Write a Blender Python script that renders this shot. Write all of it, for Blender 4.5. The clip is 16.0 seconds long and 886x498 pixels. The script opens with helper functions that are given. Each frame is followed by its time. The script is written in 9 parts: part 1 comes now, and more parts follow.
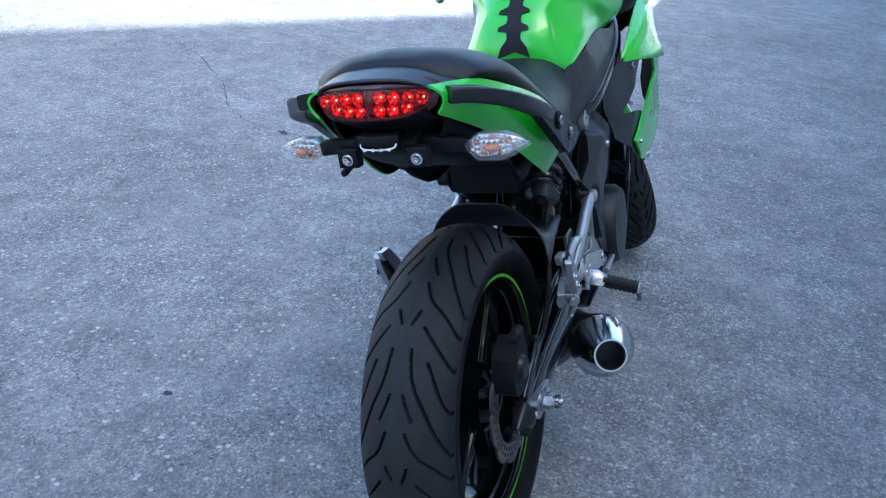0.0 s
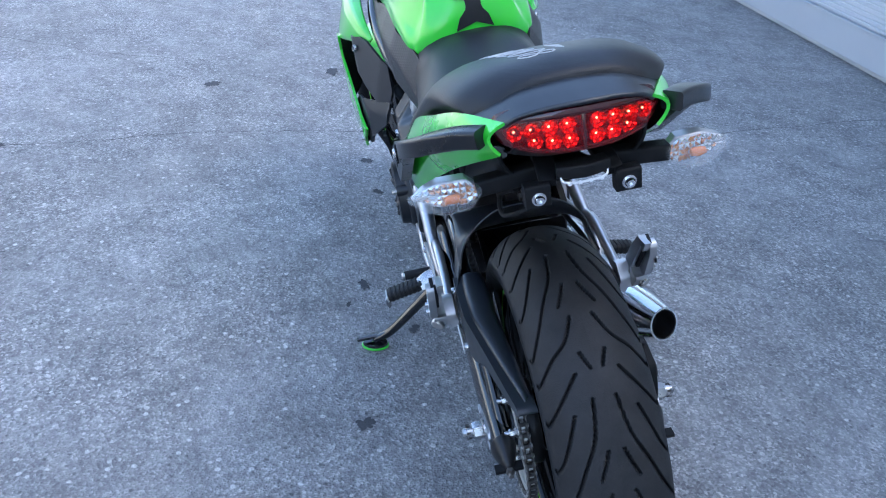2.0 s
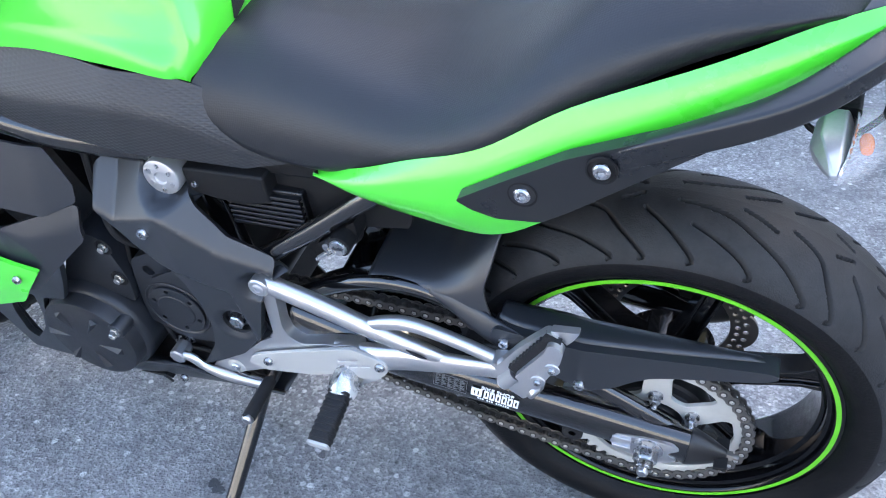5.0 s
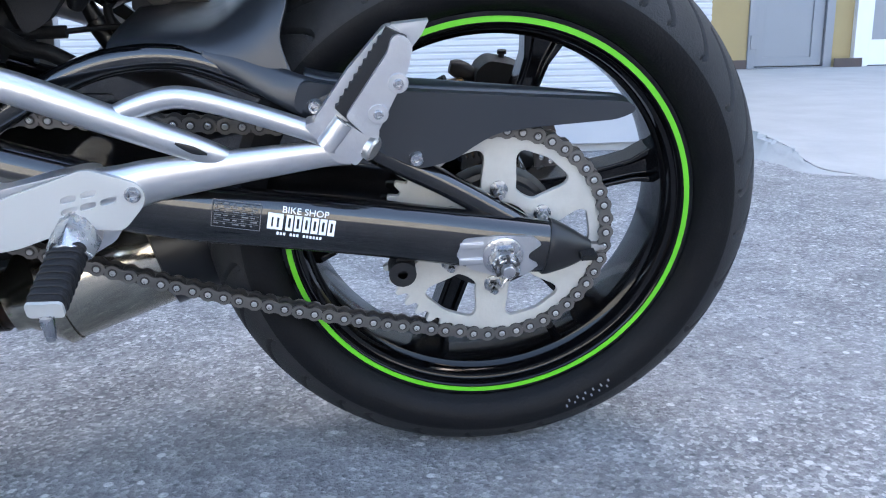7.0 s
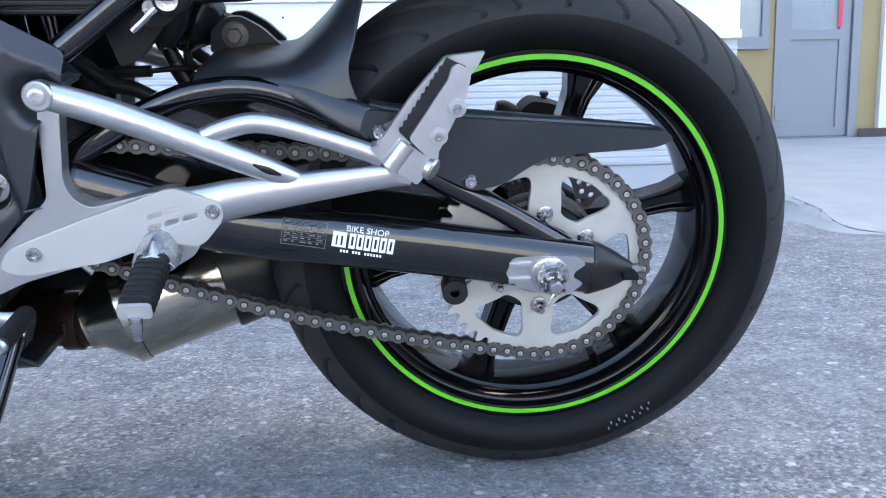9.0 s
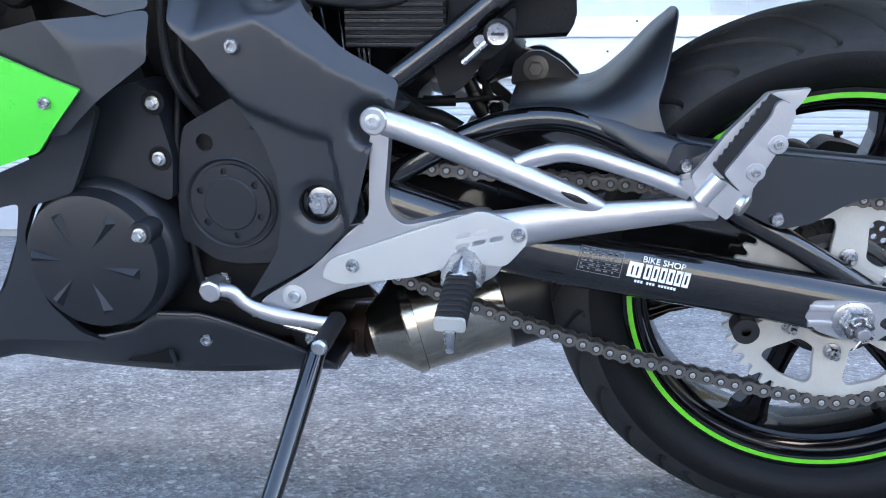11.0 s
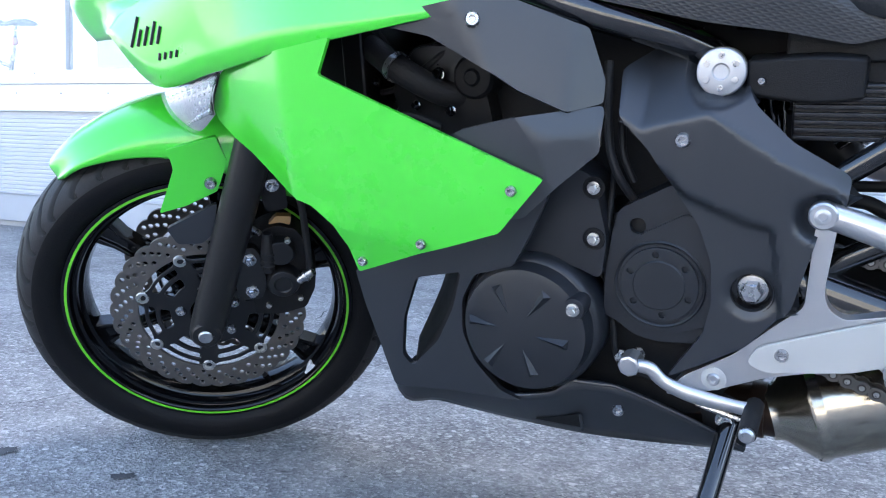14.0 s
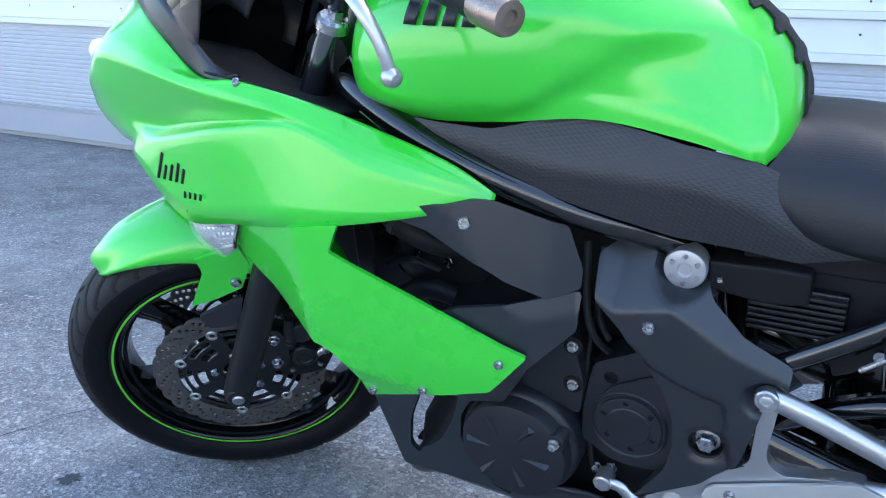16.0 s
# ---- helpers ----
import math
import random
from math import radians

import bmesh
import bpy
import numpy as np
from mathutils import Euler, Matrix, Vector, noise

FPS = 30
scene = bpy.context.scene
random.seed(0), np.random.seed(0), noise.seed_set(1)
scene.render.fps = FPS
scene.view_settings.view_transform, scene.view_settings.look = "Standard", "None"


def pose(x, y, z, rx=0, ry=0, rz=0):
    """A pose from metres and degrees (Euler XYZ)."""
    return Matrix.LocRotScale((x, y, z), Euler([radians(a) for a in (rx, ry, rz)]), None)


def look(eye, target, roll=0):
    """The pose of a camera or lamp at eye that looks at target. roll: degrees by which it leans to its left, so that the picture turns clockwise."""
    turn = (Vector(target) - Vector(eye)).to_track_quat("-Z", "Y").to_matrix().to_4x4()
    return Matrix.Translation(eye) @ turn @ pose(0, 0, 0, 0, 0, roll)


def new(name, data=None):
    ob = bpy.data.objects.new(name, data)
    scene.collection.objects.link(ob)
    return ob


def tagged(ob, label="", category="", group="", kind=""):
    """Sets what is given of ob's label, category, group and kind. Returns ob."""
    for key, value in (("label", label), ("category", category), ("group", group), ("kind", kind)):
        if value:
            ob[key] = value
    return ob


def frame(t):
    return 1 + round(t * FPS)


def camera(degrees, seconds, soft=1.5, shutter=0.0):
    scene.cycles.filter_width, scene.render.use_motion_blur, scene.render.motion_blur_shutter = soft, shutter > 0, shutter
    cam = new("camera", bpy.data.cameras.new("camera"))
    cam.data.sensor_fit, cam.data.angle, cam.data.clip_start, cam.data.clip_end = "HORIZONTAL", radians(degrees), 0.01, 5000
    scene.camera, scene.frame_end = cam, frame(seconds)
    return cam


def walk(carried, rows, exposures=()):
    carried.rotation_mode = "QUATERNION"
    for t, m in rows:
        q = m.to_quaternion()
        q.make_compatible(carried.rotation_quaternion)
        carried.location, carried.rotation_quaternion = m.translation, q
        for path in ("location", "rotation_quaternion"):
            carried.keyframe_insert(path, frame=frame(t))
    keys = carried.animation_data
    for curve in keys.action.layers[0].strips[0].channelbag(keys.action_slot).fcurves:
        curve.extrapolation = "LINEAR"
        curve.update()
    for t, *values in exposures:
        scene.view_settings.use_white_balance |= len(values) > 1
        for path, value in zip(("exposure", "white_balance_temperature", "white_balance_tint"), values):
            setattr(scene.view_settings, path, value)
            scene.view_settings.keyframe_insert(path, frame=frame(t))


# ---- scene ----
from mathutils.bvhtree import BVHTree

cam = camera(54.9, 16.0, soft=1.1)
PATH = [
    (0, (-1.218, -0.268, 1.214), (0.481, 0.296, 0.322), 4.7),
    (0.5, (-1.222, -0.064, 1.208), (0.521, 0.282, 0.291), 5.2),
    (1, (-1.16, 0.103, 1.18), (0.593, 0.275, 0.233), 4.5),
    (1.5, (-1.08, 0.272, 1.183), (0.665, 0.213, 0.207), 4.3),
    (2, (-1.033, 0.501, 1.195), (0.68, 0.165, 0.218), 4.9),
    (2.5, (-0.933, 0.669, 1.18), (0.716, 0.125, 0.187), 5.1),
    (3, (-0.748, 0.799, 1.174), (0.81, 0.045, 0.171), 5.0),
    (3.2, (-0.684, 0.837, 1.172), (0.811, -0.038, 0.172), 5.3),
    (5.3, (0.034, 1.037, 1.026), (0.442, -0.612, -0.03), -2.9),
    (5.5, (0.082, 1.056, 1.006), (0.349, -0.628, -0.038), -2.6),
    (6, (0.141, 1.024, 0.906), (0.194, -0.714, -0.082), -2.7),
    (6.5, (0.189, 0.978, 0.708), (0.035, -0.844, -0.103), -0.2),
    (7, (0.141, 1.009, 0.487), (-0.06, -0.919, -0.008), -1.1),
    (7.5, (0.143, 1.049, 0.424), (-0.107, -0.898, 0.042), -1.4),
    (8, (0.162, 1.064, 0.441), (-0.115, -0.883, 0.076), -0.9),
    (8.2, (0.159, 1.066, 0.446), (-0.104, -0.883, 0.084), -1.0),
    (10.3, (0.252, 1.092, 0.447), (0.361, -0.893, 0.221), -0.1),
    (10.5, (0.265, 1.093, 0.443), (0.419, -0.889, 0.227), 0.2),
    (11, (0.289, 1.101, 0.445), (0.569, -0.864, 0.196), 0.7),
    (11.5, (0.324, 1.119, 0.442), (0.7, -0.83, 0.195), 1.0),
    (12, (0.352, 1.128, 0.446), (0.829, -0.798, 0.197), 1.6),
    (12.5, (0.37, 1.143, 0.452), (0.964, -0.751, 0.209), 2.2),
    (13, (0.395, 1.154, 0.475), (1.068, -0.712, 0.221), 2.4),
    (13.5, (0.429, 1.168, 0.487), (1.197, -0.664, 0.253), 2.3),
    (14, (0.452, 1.183, 0.507), (1.311, -0.61, 0.297), 2.1),
    (14.5, (0.453, 1.19, 0.551), (1.36, -0.584, 0.379), 1.5),
    (15, (0.447, 1.172, 0.602), (1.382, -0.587, 0.425), 0.9),
    (15.5, (0.448, 1.17, 0.724), (1.397, -0.555, 0.372), 1.1),
    (16, (0.413, 1.226, 0.893), (1.276, -0.489, 0.333), 1.4),
]
EXPOSURES = [(0.0, 1.92, 5700, 5), (1.5, 1.92, 5750, 5), (2.0, 2.22, 5850, 8), (3.0, 2.6, 6050, 10), (5.5, 3.2, 6700, 11), (7.5, 2.9, 6600, 10), (10.5, 2.95, 6550, 10), (12.5, 3.12, 6550, 10), (13.4, 3.18, 6450, 10), (14.0, 2.88, 6400, 10), (14.6, 2.31, 6350, 10), (15.3, 2.24, 6200, 9), (16.0, 2.40, 6000, 7)]
walk(cam, [(t, look(eye, target, roll)) for t, eye, target, roll in PATH], EXPOSURES)

# ---- light: open shade under a clear sky, the sun behind an added, unseen tall block ----
SUN_FROM = Vector((-0.653, -0.757, 1.2)).normalized()
world = bpy.data.worlds.new("sky")
scene.world = world
world.use_nodes = True
wn = world.node_tree
wn.nodes.clear()
w_out = wn.nodes.new("ShaderNodeOutputWorld")
w_bg = wn.nodes.new("ShaderNodeBackground")
w_sky = wn.nodes.new("ShaderNodeTexSky")
w_sky.sky_type = "NISHITA"
w_sky.sun_disc = False
w_sky.sun_elevation = math.asin(SUN_FROM.z)
w_sky.sun_rotation = math.atan2(SUN_FROM.x, SUN_FROM.y)
w_sky.air_density = 1.0
w_sky.dust_density = 2.5
w_bg.inputs["Strength"].default_value = 0.15
wn.links.new(w_sky.outputs[0], w_bg.inputs[0])
wn.links.new(w_bg.outputs[0], w_out.inputs[0])
sun_data = bpy.data.lights.new("sun", "SUN")
sun_data.energy = 4.0
sun_data.angle = radians(0.5)
sun_data.color = (1.0, 0.965, 0.91)
sun = new("sun", sun_data)
sun.matrix_world = look(SUN_FROM * 60, (0, 0, 0))


# ---- materials ----
def material(name, color, rough=0.5, metal=0.0, vary=0.0, vary_scale=6.0, bump=0.0, bump_scale=200.0, coat=0.0, rough_vary=0.0, dust=0.0, spec=0.5):
    m = bpy.data.materials.new(name)
    m.use_nodes = True
    nt = m.node_tree
    b = nt.nodes["Principled BSDF"]
    b.inputs["Base Color"].default_value = (*color, 1)
    b.inputs["Roughness"].default_value = rough
    b.inputs["Metallic"].default_value = metal
    b.inputs["Coat Weight"].default_value = coat
    b.inputs["Coat Roughness"].default_value = 0.03
    b.inputs["Specular IOR Level"].default_value = spec
    co = nt.nodes.new("ShaderNodeTexCoord")
    if vary or rough_vary or dust:
        n = nt.nodes.new("ShaderNodeTexNoise")
        n.inputs["Scale"].default_value = vary_scale
        n.inputs["Detail"].default_value = 8
        n.inputs["Roughness"].default_value = 0.65
        nt.links.new(co.outputs["Object"], n.inputs["Vector"])
        if vary:
            mix = nt.nodes.new("ShaderNodeMix")
            mix.data_type = "RGBA"
            mix.inputs["A"].default_value = (*[c * (1 - vary) for c in color], 1)
            mix.inputs["B"].default_value = (*[min(1, c * (1 + vary)) for c in color], 1)
            nt.links.new(n.outputs["Fac"], mix.inputs["Factor"])
            nt.links.new(mix.outputs["Result"], b.inputs["Base Color"])
        if rough_vary:
            mr = nt.nodes.new("ShaderNodeMapRange")
            mr.inputs["From Min"].default_value = 0.3
            mr.inputs["From Max"].default_value = 0.7
            mr.inputs["To Min"].default_value = max(0.02, rough - rough_vary)
            mr.inputs["To Max"].default_value = min(1, rough + rough_vary)
            nt.links.new(n.outputs["Fac"], mr.inputs["Value"])
            nt.links.new(mr.outputs["Result"], b.inputs["Roughness"])
    if bump:
        n2 = nt.nodes.new("ShaderNodeTexNoise")
        n2.inputs["Scale"].default_value = bump_scale
        n2.inputs["Detail"].default_value = 4
        nt.links.new(co.outputs["Object"], n2.inputs["Vector"])
        bp = nt.nodes.new("ShaderNodeBump")
        bp.inputs["Strength"].default_value = bump
        bp.inputs["Distance"].default_value = 0.002
        nt.links.new(n2.outputs["Fac"], bp.inputs["Height"])
        nt.links.new(bp.outputs["Normal"], b.inputs["Normal"])
    return m


GREEN = material("lime_green_paint", (0.055, 0.58, 0.030), 0.28, 0.0, 0.015, 3.0, coat=0.9, rough_vary=0.015)
PLASTIC = material("matte_black_plastic", (0.0155, 0.0180, 0.0225), 0.36, 0, 0.12, 14, 0.04, 1200, rough_vary=0.06, spec=0.58)
PLASTIC_DARK = material("dark_plastic", (0.0066, 0.0067, 0.0075), 0.58, 0, 0.2, 14, 0.25, 700, rough_vary=0.08, spec=0.22)
RAIL_BLACK = material("glossy_black_rail", (0.0085, 0.0095, 0.0115), 0.30, 0, 0.12, 14, 0.04, 1200, rough_vary=0.06, spec=0.48)
COVER = material("engine_cover_black", (0.0115, 0.013, 0.0165), 0.42, 0.0, 0.2, 20, 0.10, 1000, rough_vary=0.08, spec=0.42)
GLOSS = material("gloss_black_paint", (0.004, 0.004, 0.0045), 0.12, 0, 0.2, 9, coat=0.8, rough_vary=0.05, spec=0.45)
SPRING_BLACK = material("black_spring_enamel", (0.024, 0.025, 0.028), 0.24, 0, 0.2, 12, rough_vary=0.06, spec=0.7)
SATIN = material("satin_black_metal", (0.008, 0.008, 0.009), 0.34, 0.0, 0.2, 12, rough_vary=0.08, spec=0.4)
SILVER = material("silver_painted_aluminium", (0.50, 0.50, 0.51), 0.33, 0.88, 0.07, 18, 0.06, 900, rough_vary=0.06)
CAST_ALU = material("rough_cast_aluminium", (0.50, 0.50, 0.51), 0.36, 0.85, 0.12, 60, 0.16, 260, rough_vary=0.10)
SATIN_SILVER = material("satin_silver_plate", (0.49, 0.49, 0.475), 0.45, 0.45, 0.05, 12, 0.08, 1200, rough_vary=0.05)
DARK_CHROME = material("dark_fork_tube", (0.20, 0.21, 0.22), 0.16, 1.0, 0.1, 12, rough_vary=0.05)
CHROME = material("chrome", (0.75, 0.75, 0.76), 0.12, 1.0, 0.06, 25, rough_vary=0.06)
ZINC = material("zinc_plated_steel", (0.42, 0.42, 0.43), 0.28, 0.95, 0.15, 60, 0.1, 300, rough_vary=0.1)
CHAIN = material("oily_chain_steel", (0.15, 0.14, 0.13), 0.42, 0.75, 0.35, 70, 0.2, 400, rough_vary=0.12)
PIN_STEEL = material("polished_chain_pin", (0.50, 0.49, 0.47), 0.3, 0.9, 0.15, 70, rough_vary=0.08)
CHAIN_DARK = material("greasy_inner_link", (0.055, 0.05, 0.046), 0.5, 0.5, 0.35, 70, 0.2, 400, rough_vary=0.12)
SPROCKET = material("sprocket_steel", (0.50, 0.49, 0.455), 0.5, 0.35, 0.28, 24, 0.2, 300, rough_vary=0.1)
DISC = material("brake_disc_steel", (0.150, 0.135, 0.122), 0.40, 0.75, 0.2, 30, 0.1, 500, rough_vary=0.08)
TYRE = material("tyre_rubber", (0.0052, 0.0052, 0.0060), 0.54, 0, 0.35, 22, 0.3, 350, rough_vary=0.1, spec=0.15)
RUBBER = material("black_rubber", (0.010, 0.010, 0.011), 0.6, 0, 0.2, 30, 0.3, 500, rough_vary=0.08, spec=0.32)
BARK_STEEL = material("heat_tinted_pipe", (0.040, 0.024, 0.017), 0.38, 0.75, 0.6, 16, 0.2, 200, rough_vary=0.12)
MUFFLER = material("brushed_stainless", (0.50, 0.45, 0.37), 0.15, 1.0, 0.45, 9, 0.05, 250, rough_vary=0.10)
STRIPE = material("lime_rim_tape", (0.12, 0.50, 0.02), 0.4, 0, 0.08, 20)
SMOKE_RED = material("dark_red_lens", (0.045, 0.002, 0.004), 0.08, 0, 0.1, 8, coat=0.6)
ORANGE = material("amber_bulb", (0.55, 0.16, 0.05), 0.2, 0, 0.1, 40)
CAP_SILVER = material("machined_cap", (0.46, 0.46, 0.47), 0.42, 0.7, 0.06, 30, rough_vary=0.05)
WHITE_INK = material("white_ink", (0.78, 0.79, 0.8), 0.5, 0, 0.05, 60)
BLACK_INK = material("black_ink", (0.01, 0.01, 0.012), 0.35, 0, 0.1, 60)
GREY_INK = material("grey_ink", (0.22, 0.22, 0.23), 0.5, 0, 0.05, 60)
FAINT_INK = material("faint_grey_ink", (0.14, 0.14, 0.145), 0.5, 0, 0.05, 60)
CHALK = material("chalk_marker", (0.42, 0.44, 0.46), 0.8, 0, 0.5, 160)
BRASS = material("brass_fitting", (0.55, 0.33, 0.14), 0.35, 0.8, 0.2, 60)
COPPER_TAN = material("tan_bronze_bar_end", (0.36, 0.27, 0.22), 0.3, 0.8, 0.1, 30, rough_vary=0.06)
SATIN_BLACK = material("matte_black_slider", (0.009, 0.009, 0.0095), 0.42, 0.0, 0.2, 20, 0.15, 700, rough_vary=0.07, spec=0.38)
RIM = material("black_rim_paint", (0.003, 0.003, 0.0035), 0.09, 0, 0.2, 14, rough_vary=0.03, spec=0.30)


def node_mat(name):
    m = bpy.data.materials.new(name)
    m.use_nodes = True
    return m, m.node_tree, m.node_tree.nodes["Principled BSDF"]


def led_material():
    m, nt, b = node_mat("glowing_red_led")
    b.inputs["Base Color"].default_value = (0.8, 0.03, 0.02, 1)
    b.inputs["Emission Color"].default_value = (1.0, 0.10, 0.04, 1)
    b.inputs["Emission Strength"].default_value = 7.0
    return m


def glass_material(name, tint, rough=0.02, alpha=0.22):
    m, nt, b = node_mat(name)
    b.inputs["Base Color"].default_value = (*tint, 1)
    b.inputs["Roughness"].default_value = rough
    b.inputs["Alpha"].default_value = alpha
    b.inputs["Coat Weight"].default_value = 0.5
    return m


LED = led_material()
SCREEN = glass_material("dark_screen", (0.01, 0.01, 0.012), 0.06, 0.92)
CLEAR = glass_material("clear_lens", (0.86, 0.88, 0.90), 0.04, 0.12)
MIRROR_FACET = material("mirror_facets", (0.74, 0.75, 0.76), 0.13, 0.95, 0.3, 220)
# amber colour that stands for the bulb mirrored in the signal facets
AMBER_REFLECTION = material("painted_amber_reflection", (0.60, 0.27, 0.13), 0.2, 0.55, 0.3, 220)
SIGNAL_BACK = material("signal_backing", (0.42, 0.43, 0.45), 0.3, 0.6, 0.35, 50, 0.2, 90)
REFLECTOR = material("silver_reflector", (0.86, 0.87, 0.88), 0.25, 0.15, 0.2, 120, 0.5, 160)


def textured_cover():
    """Dimpled black plastic, as on the covers under the tank."""
    m, nt, b = node_mat("dimpled_black_plastic")
    b.inputs["Base Color"].default_value = (0.019, 0.020, 0.0225, 1)
    b.inputs["Roughness"].default_value = 0.44
    co = nt.nodes.new("ShaderNodeTexCoord")
    wave = []
    for turn in (38, -38):
        mp = nt.nodes.new("ShaderNodeMapping")
        mp.inputs["Rotation"].default_value = (0, radians(0.62 * turn + 14), 0)
        w = nt.nodes.new("ShaderNodeTexWave")
        w.bands_direction = "Z"
        w.inputs["Scale"].default_value = 68
        w.inputs["Distortion"].default_value = 0.0
        nt.links.new(co.outputs["Object"], mp.inputs["Vector"])
        nt.links.new(mp.outputs[0], w.inputs["Vector"])
        wave.append(w)
    v = nt.nodes.new("ShaderNodeMath")
    v.operation = "MAXIMUM"
    nt.links.new(wave[0].outputs["Fac"], v.inputs[0])
    nt.links.new(wave[1].outputs["Fac"], v.inputs[1])
    bp = nt.nodes.new("ShaderNodeBump")
    bp.inputs["Strength"].default_value = 0.32
    bp.inputs["Distance"].default_value = 0.0012
    nt.links.new(v.outputs[0], bp.inputs["Height"])
    nt.links.new(bp.outputs[0], b.inputs["Normal"])
    return m


def seat_material():
    """Black vinyl with a fine woven grain."""
    m, nt, b = node_mat("seat_vinyl")
    b.inputs["Roughness"].default_value = 0.44
    b.inputs["Specular IOR Level"].default_value = 0.36
    co = nt.nodes.new("ShaderNodeTexCoord")
    v = nt.nodes.new("ShaderNodeTexVoronoi")
    v.inputs["Scale"].default_value = 420
    v.inputs["Randomness"].default_value = 0.35
    n = nt.nodes.new("ShaderNodeTexNoise")
    n.inputs["Scale"].default_value = 9
    n.inputs["Detail"].default_value = 6
    r = nt.nodes.new("ShaderNodeValToRGB")
    r.color_ramp.elements[0].color = (0.008, 0.0088, 0.0108, 1)
    r.color_ramp.elements[1].color = (0.0145, 0.016, 0.019, 1)
    bp = nt.nodes.new("ShaderNodeBump")
    bp.inputs["Strength"].default_value = 0.15
    bp.inputs["Distance"].default_value = 0.0015
    nt.links.new(co.outputs["Object"], v.inputs["Vector"])
    nt.links.new(co.outputs["Object"], n.inputs["Vector"])
    nt.links.new(n.outputs["Fac"], r.inputs["Fac"])
    nt.links.new(r.outputs[0], b.inputs["Base Color"])
    nt.links.new(v.outputs["Distance"], bp.inputs["Height"])
    nt.links.new(bp.outputs[0], b.inputs["Normal"])
    return m


def tread_material():
    """Dusty worn rubber on the tread, scuffs and a grey bloom; grooves near-black, clean rubber with shade painted in.
    """
    m, nt, b = node_mat("dusty_tyre_tread")
    N, L = nt.nodes.new, nt.links.new
    co = N("ShaderNodeTexCoord")
    n1 = N("ShaderNodeTexNoise"); n1.inputs["Scale"].default_value = 26; n1.inputs["Detail"].default_value = 8; n1.inputs["Roughness"].default_value = 0.7
    n2 = N("ShaderNodeTexNoise"); n2.inputs["Scale"].default_value = 480; n2.inputs["Detail"].default_value = 3
    for n in (n1, n2):
        L(co.outputs["Object"], n.inputs["Vector"])
    r = N("ShaderNodeValToRGB")
    r.color_ramp.elements[0].position, r.color_ramp.elements[0].color = 0.34, (0.0085, 0.0088, 0.0100, 1)
    r.color_ramp.elements[1].position, r.color_ramp.elements[1].color = 0.70, (0.0215, 0.0222, 0.0240, 1)
    L(n1.outputs["Fac"], r.inputs["Fac"])
    # near-black mixed in along the grooves paints the shade that gathers there
    at = N("ShaderNodeAttribute"); at.attribute_name = "groove_shade"
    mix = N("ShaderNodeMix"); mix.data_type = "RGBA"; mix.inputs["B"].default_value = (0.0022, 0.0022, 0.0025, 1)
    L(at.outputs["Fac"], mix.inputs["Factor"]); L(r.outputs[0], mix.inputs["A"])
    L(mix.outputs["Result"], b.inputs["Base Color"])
    mr = N("ShaderNodeMapRange"); mr.inputs["To Min"].default_value = 0.52; mr.inputs["To Max"].default_value = 0.78
    L(n1.outputs["Fac"], mr.inputs["Value"]); L(mr.outputs["Result"], b.inputs["Roughness"])
    b.inputs["Specular IOR Level"].default_value = 0.34
    bp = N("ShaderNodeBump"); bp.inputs["Strength"].default_value = 0.45; bp.inputs["Distance"].default_value = 0.0012
    L(n2.outputs["Fac"], bp.inputs["Height"]); L(bp.outputs[0], b.inputs["Normal"])
    return m


TREAD = tread_material()
DIMPLED = textured_cover()
SEAT = seat_material()


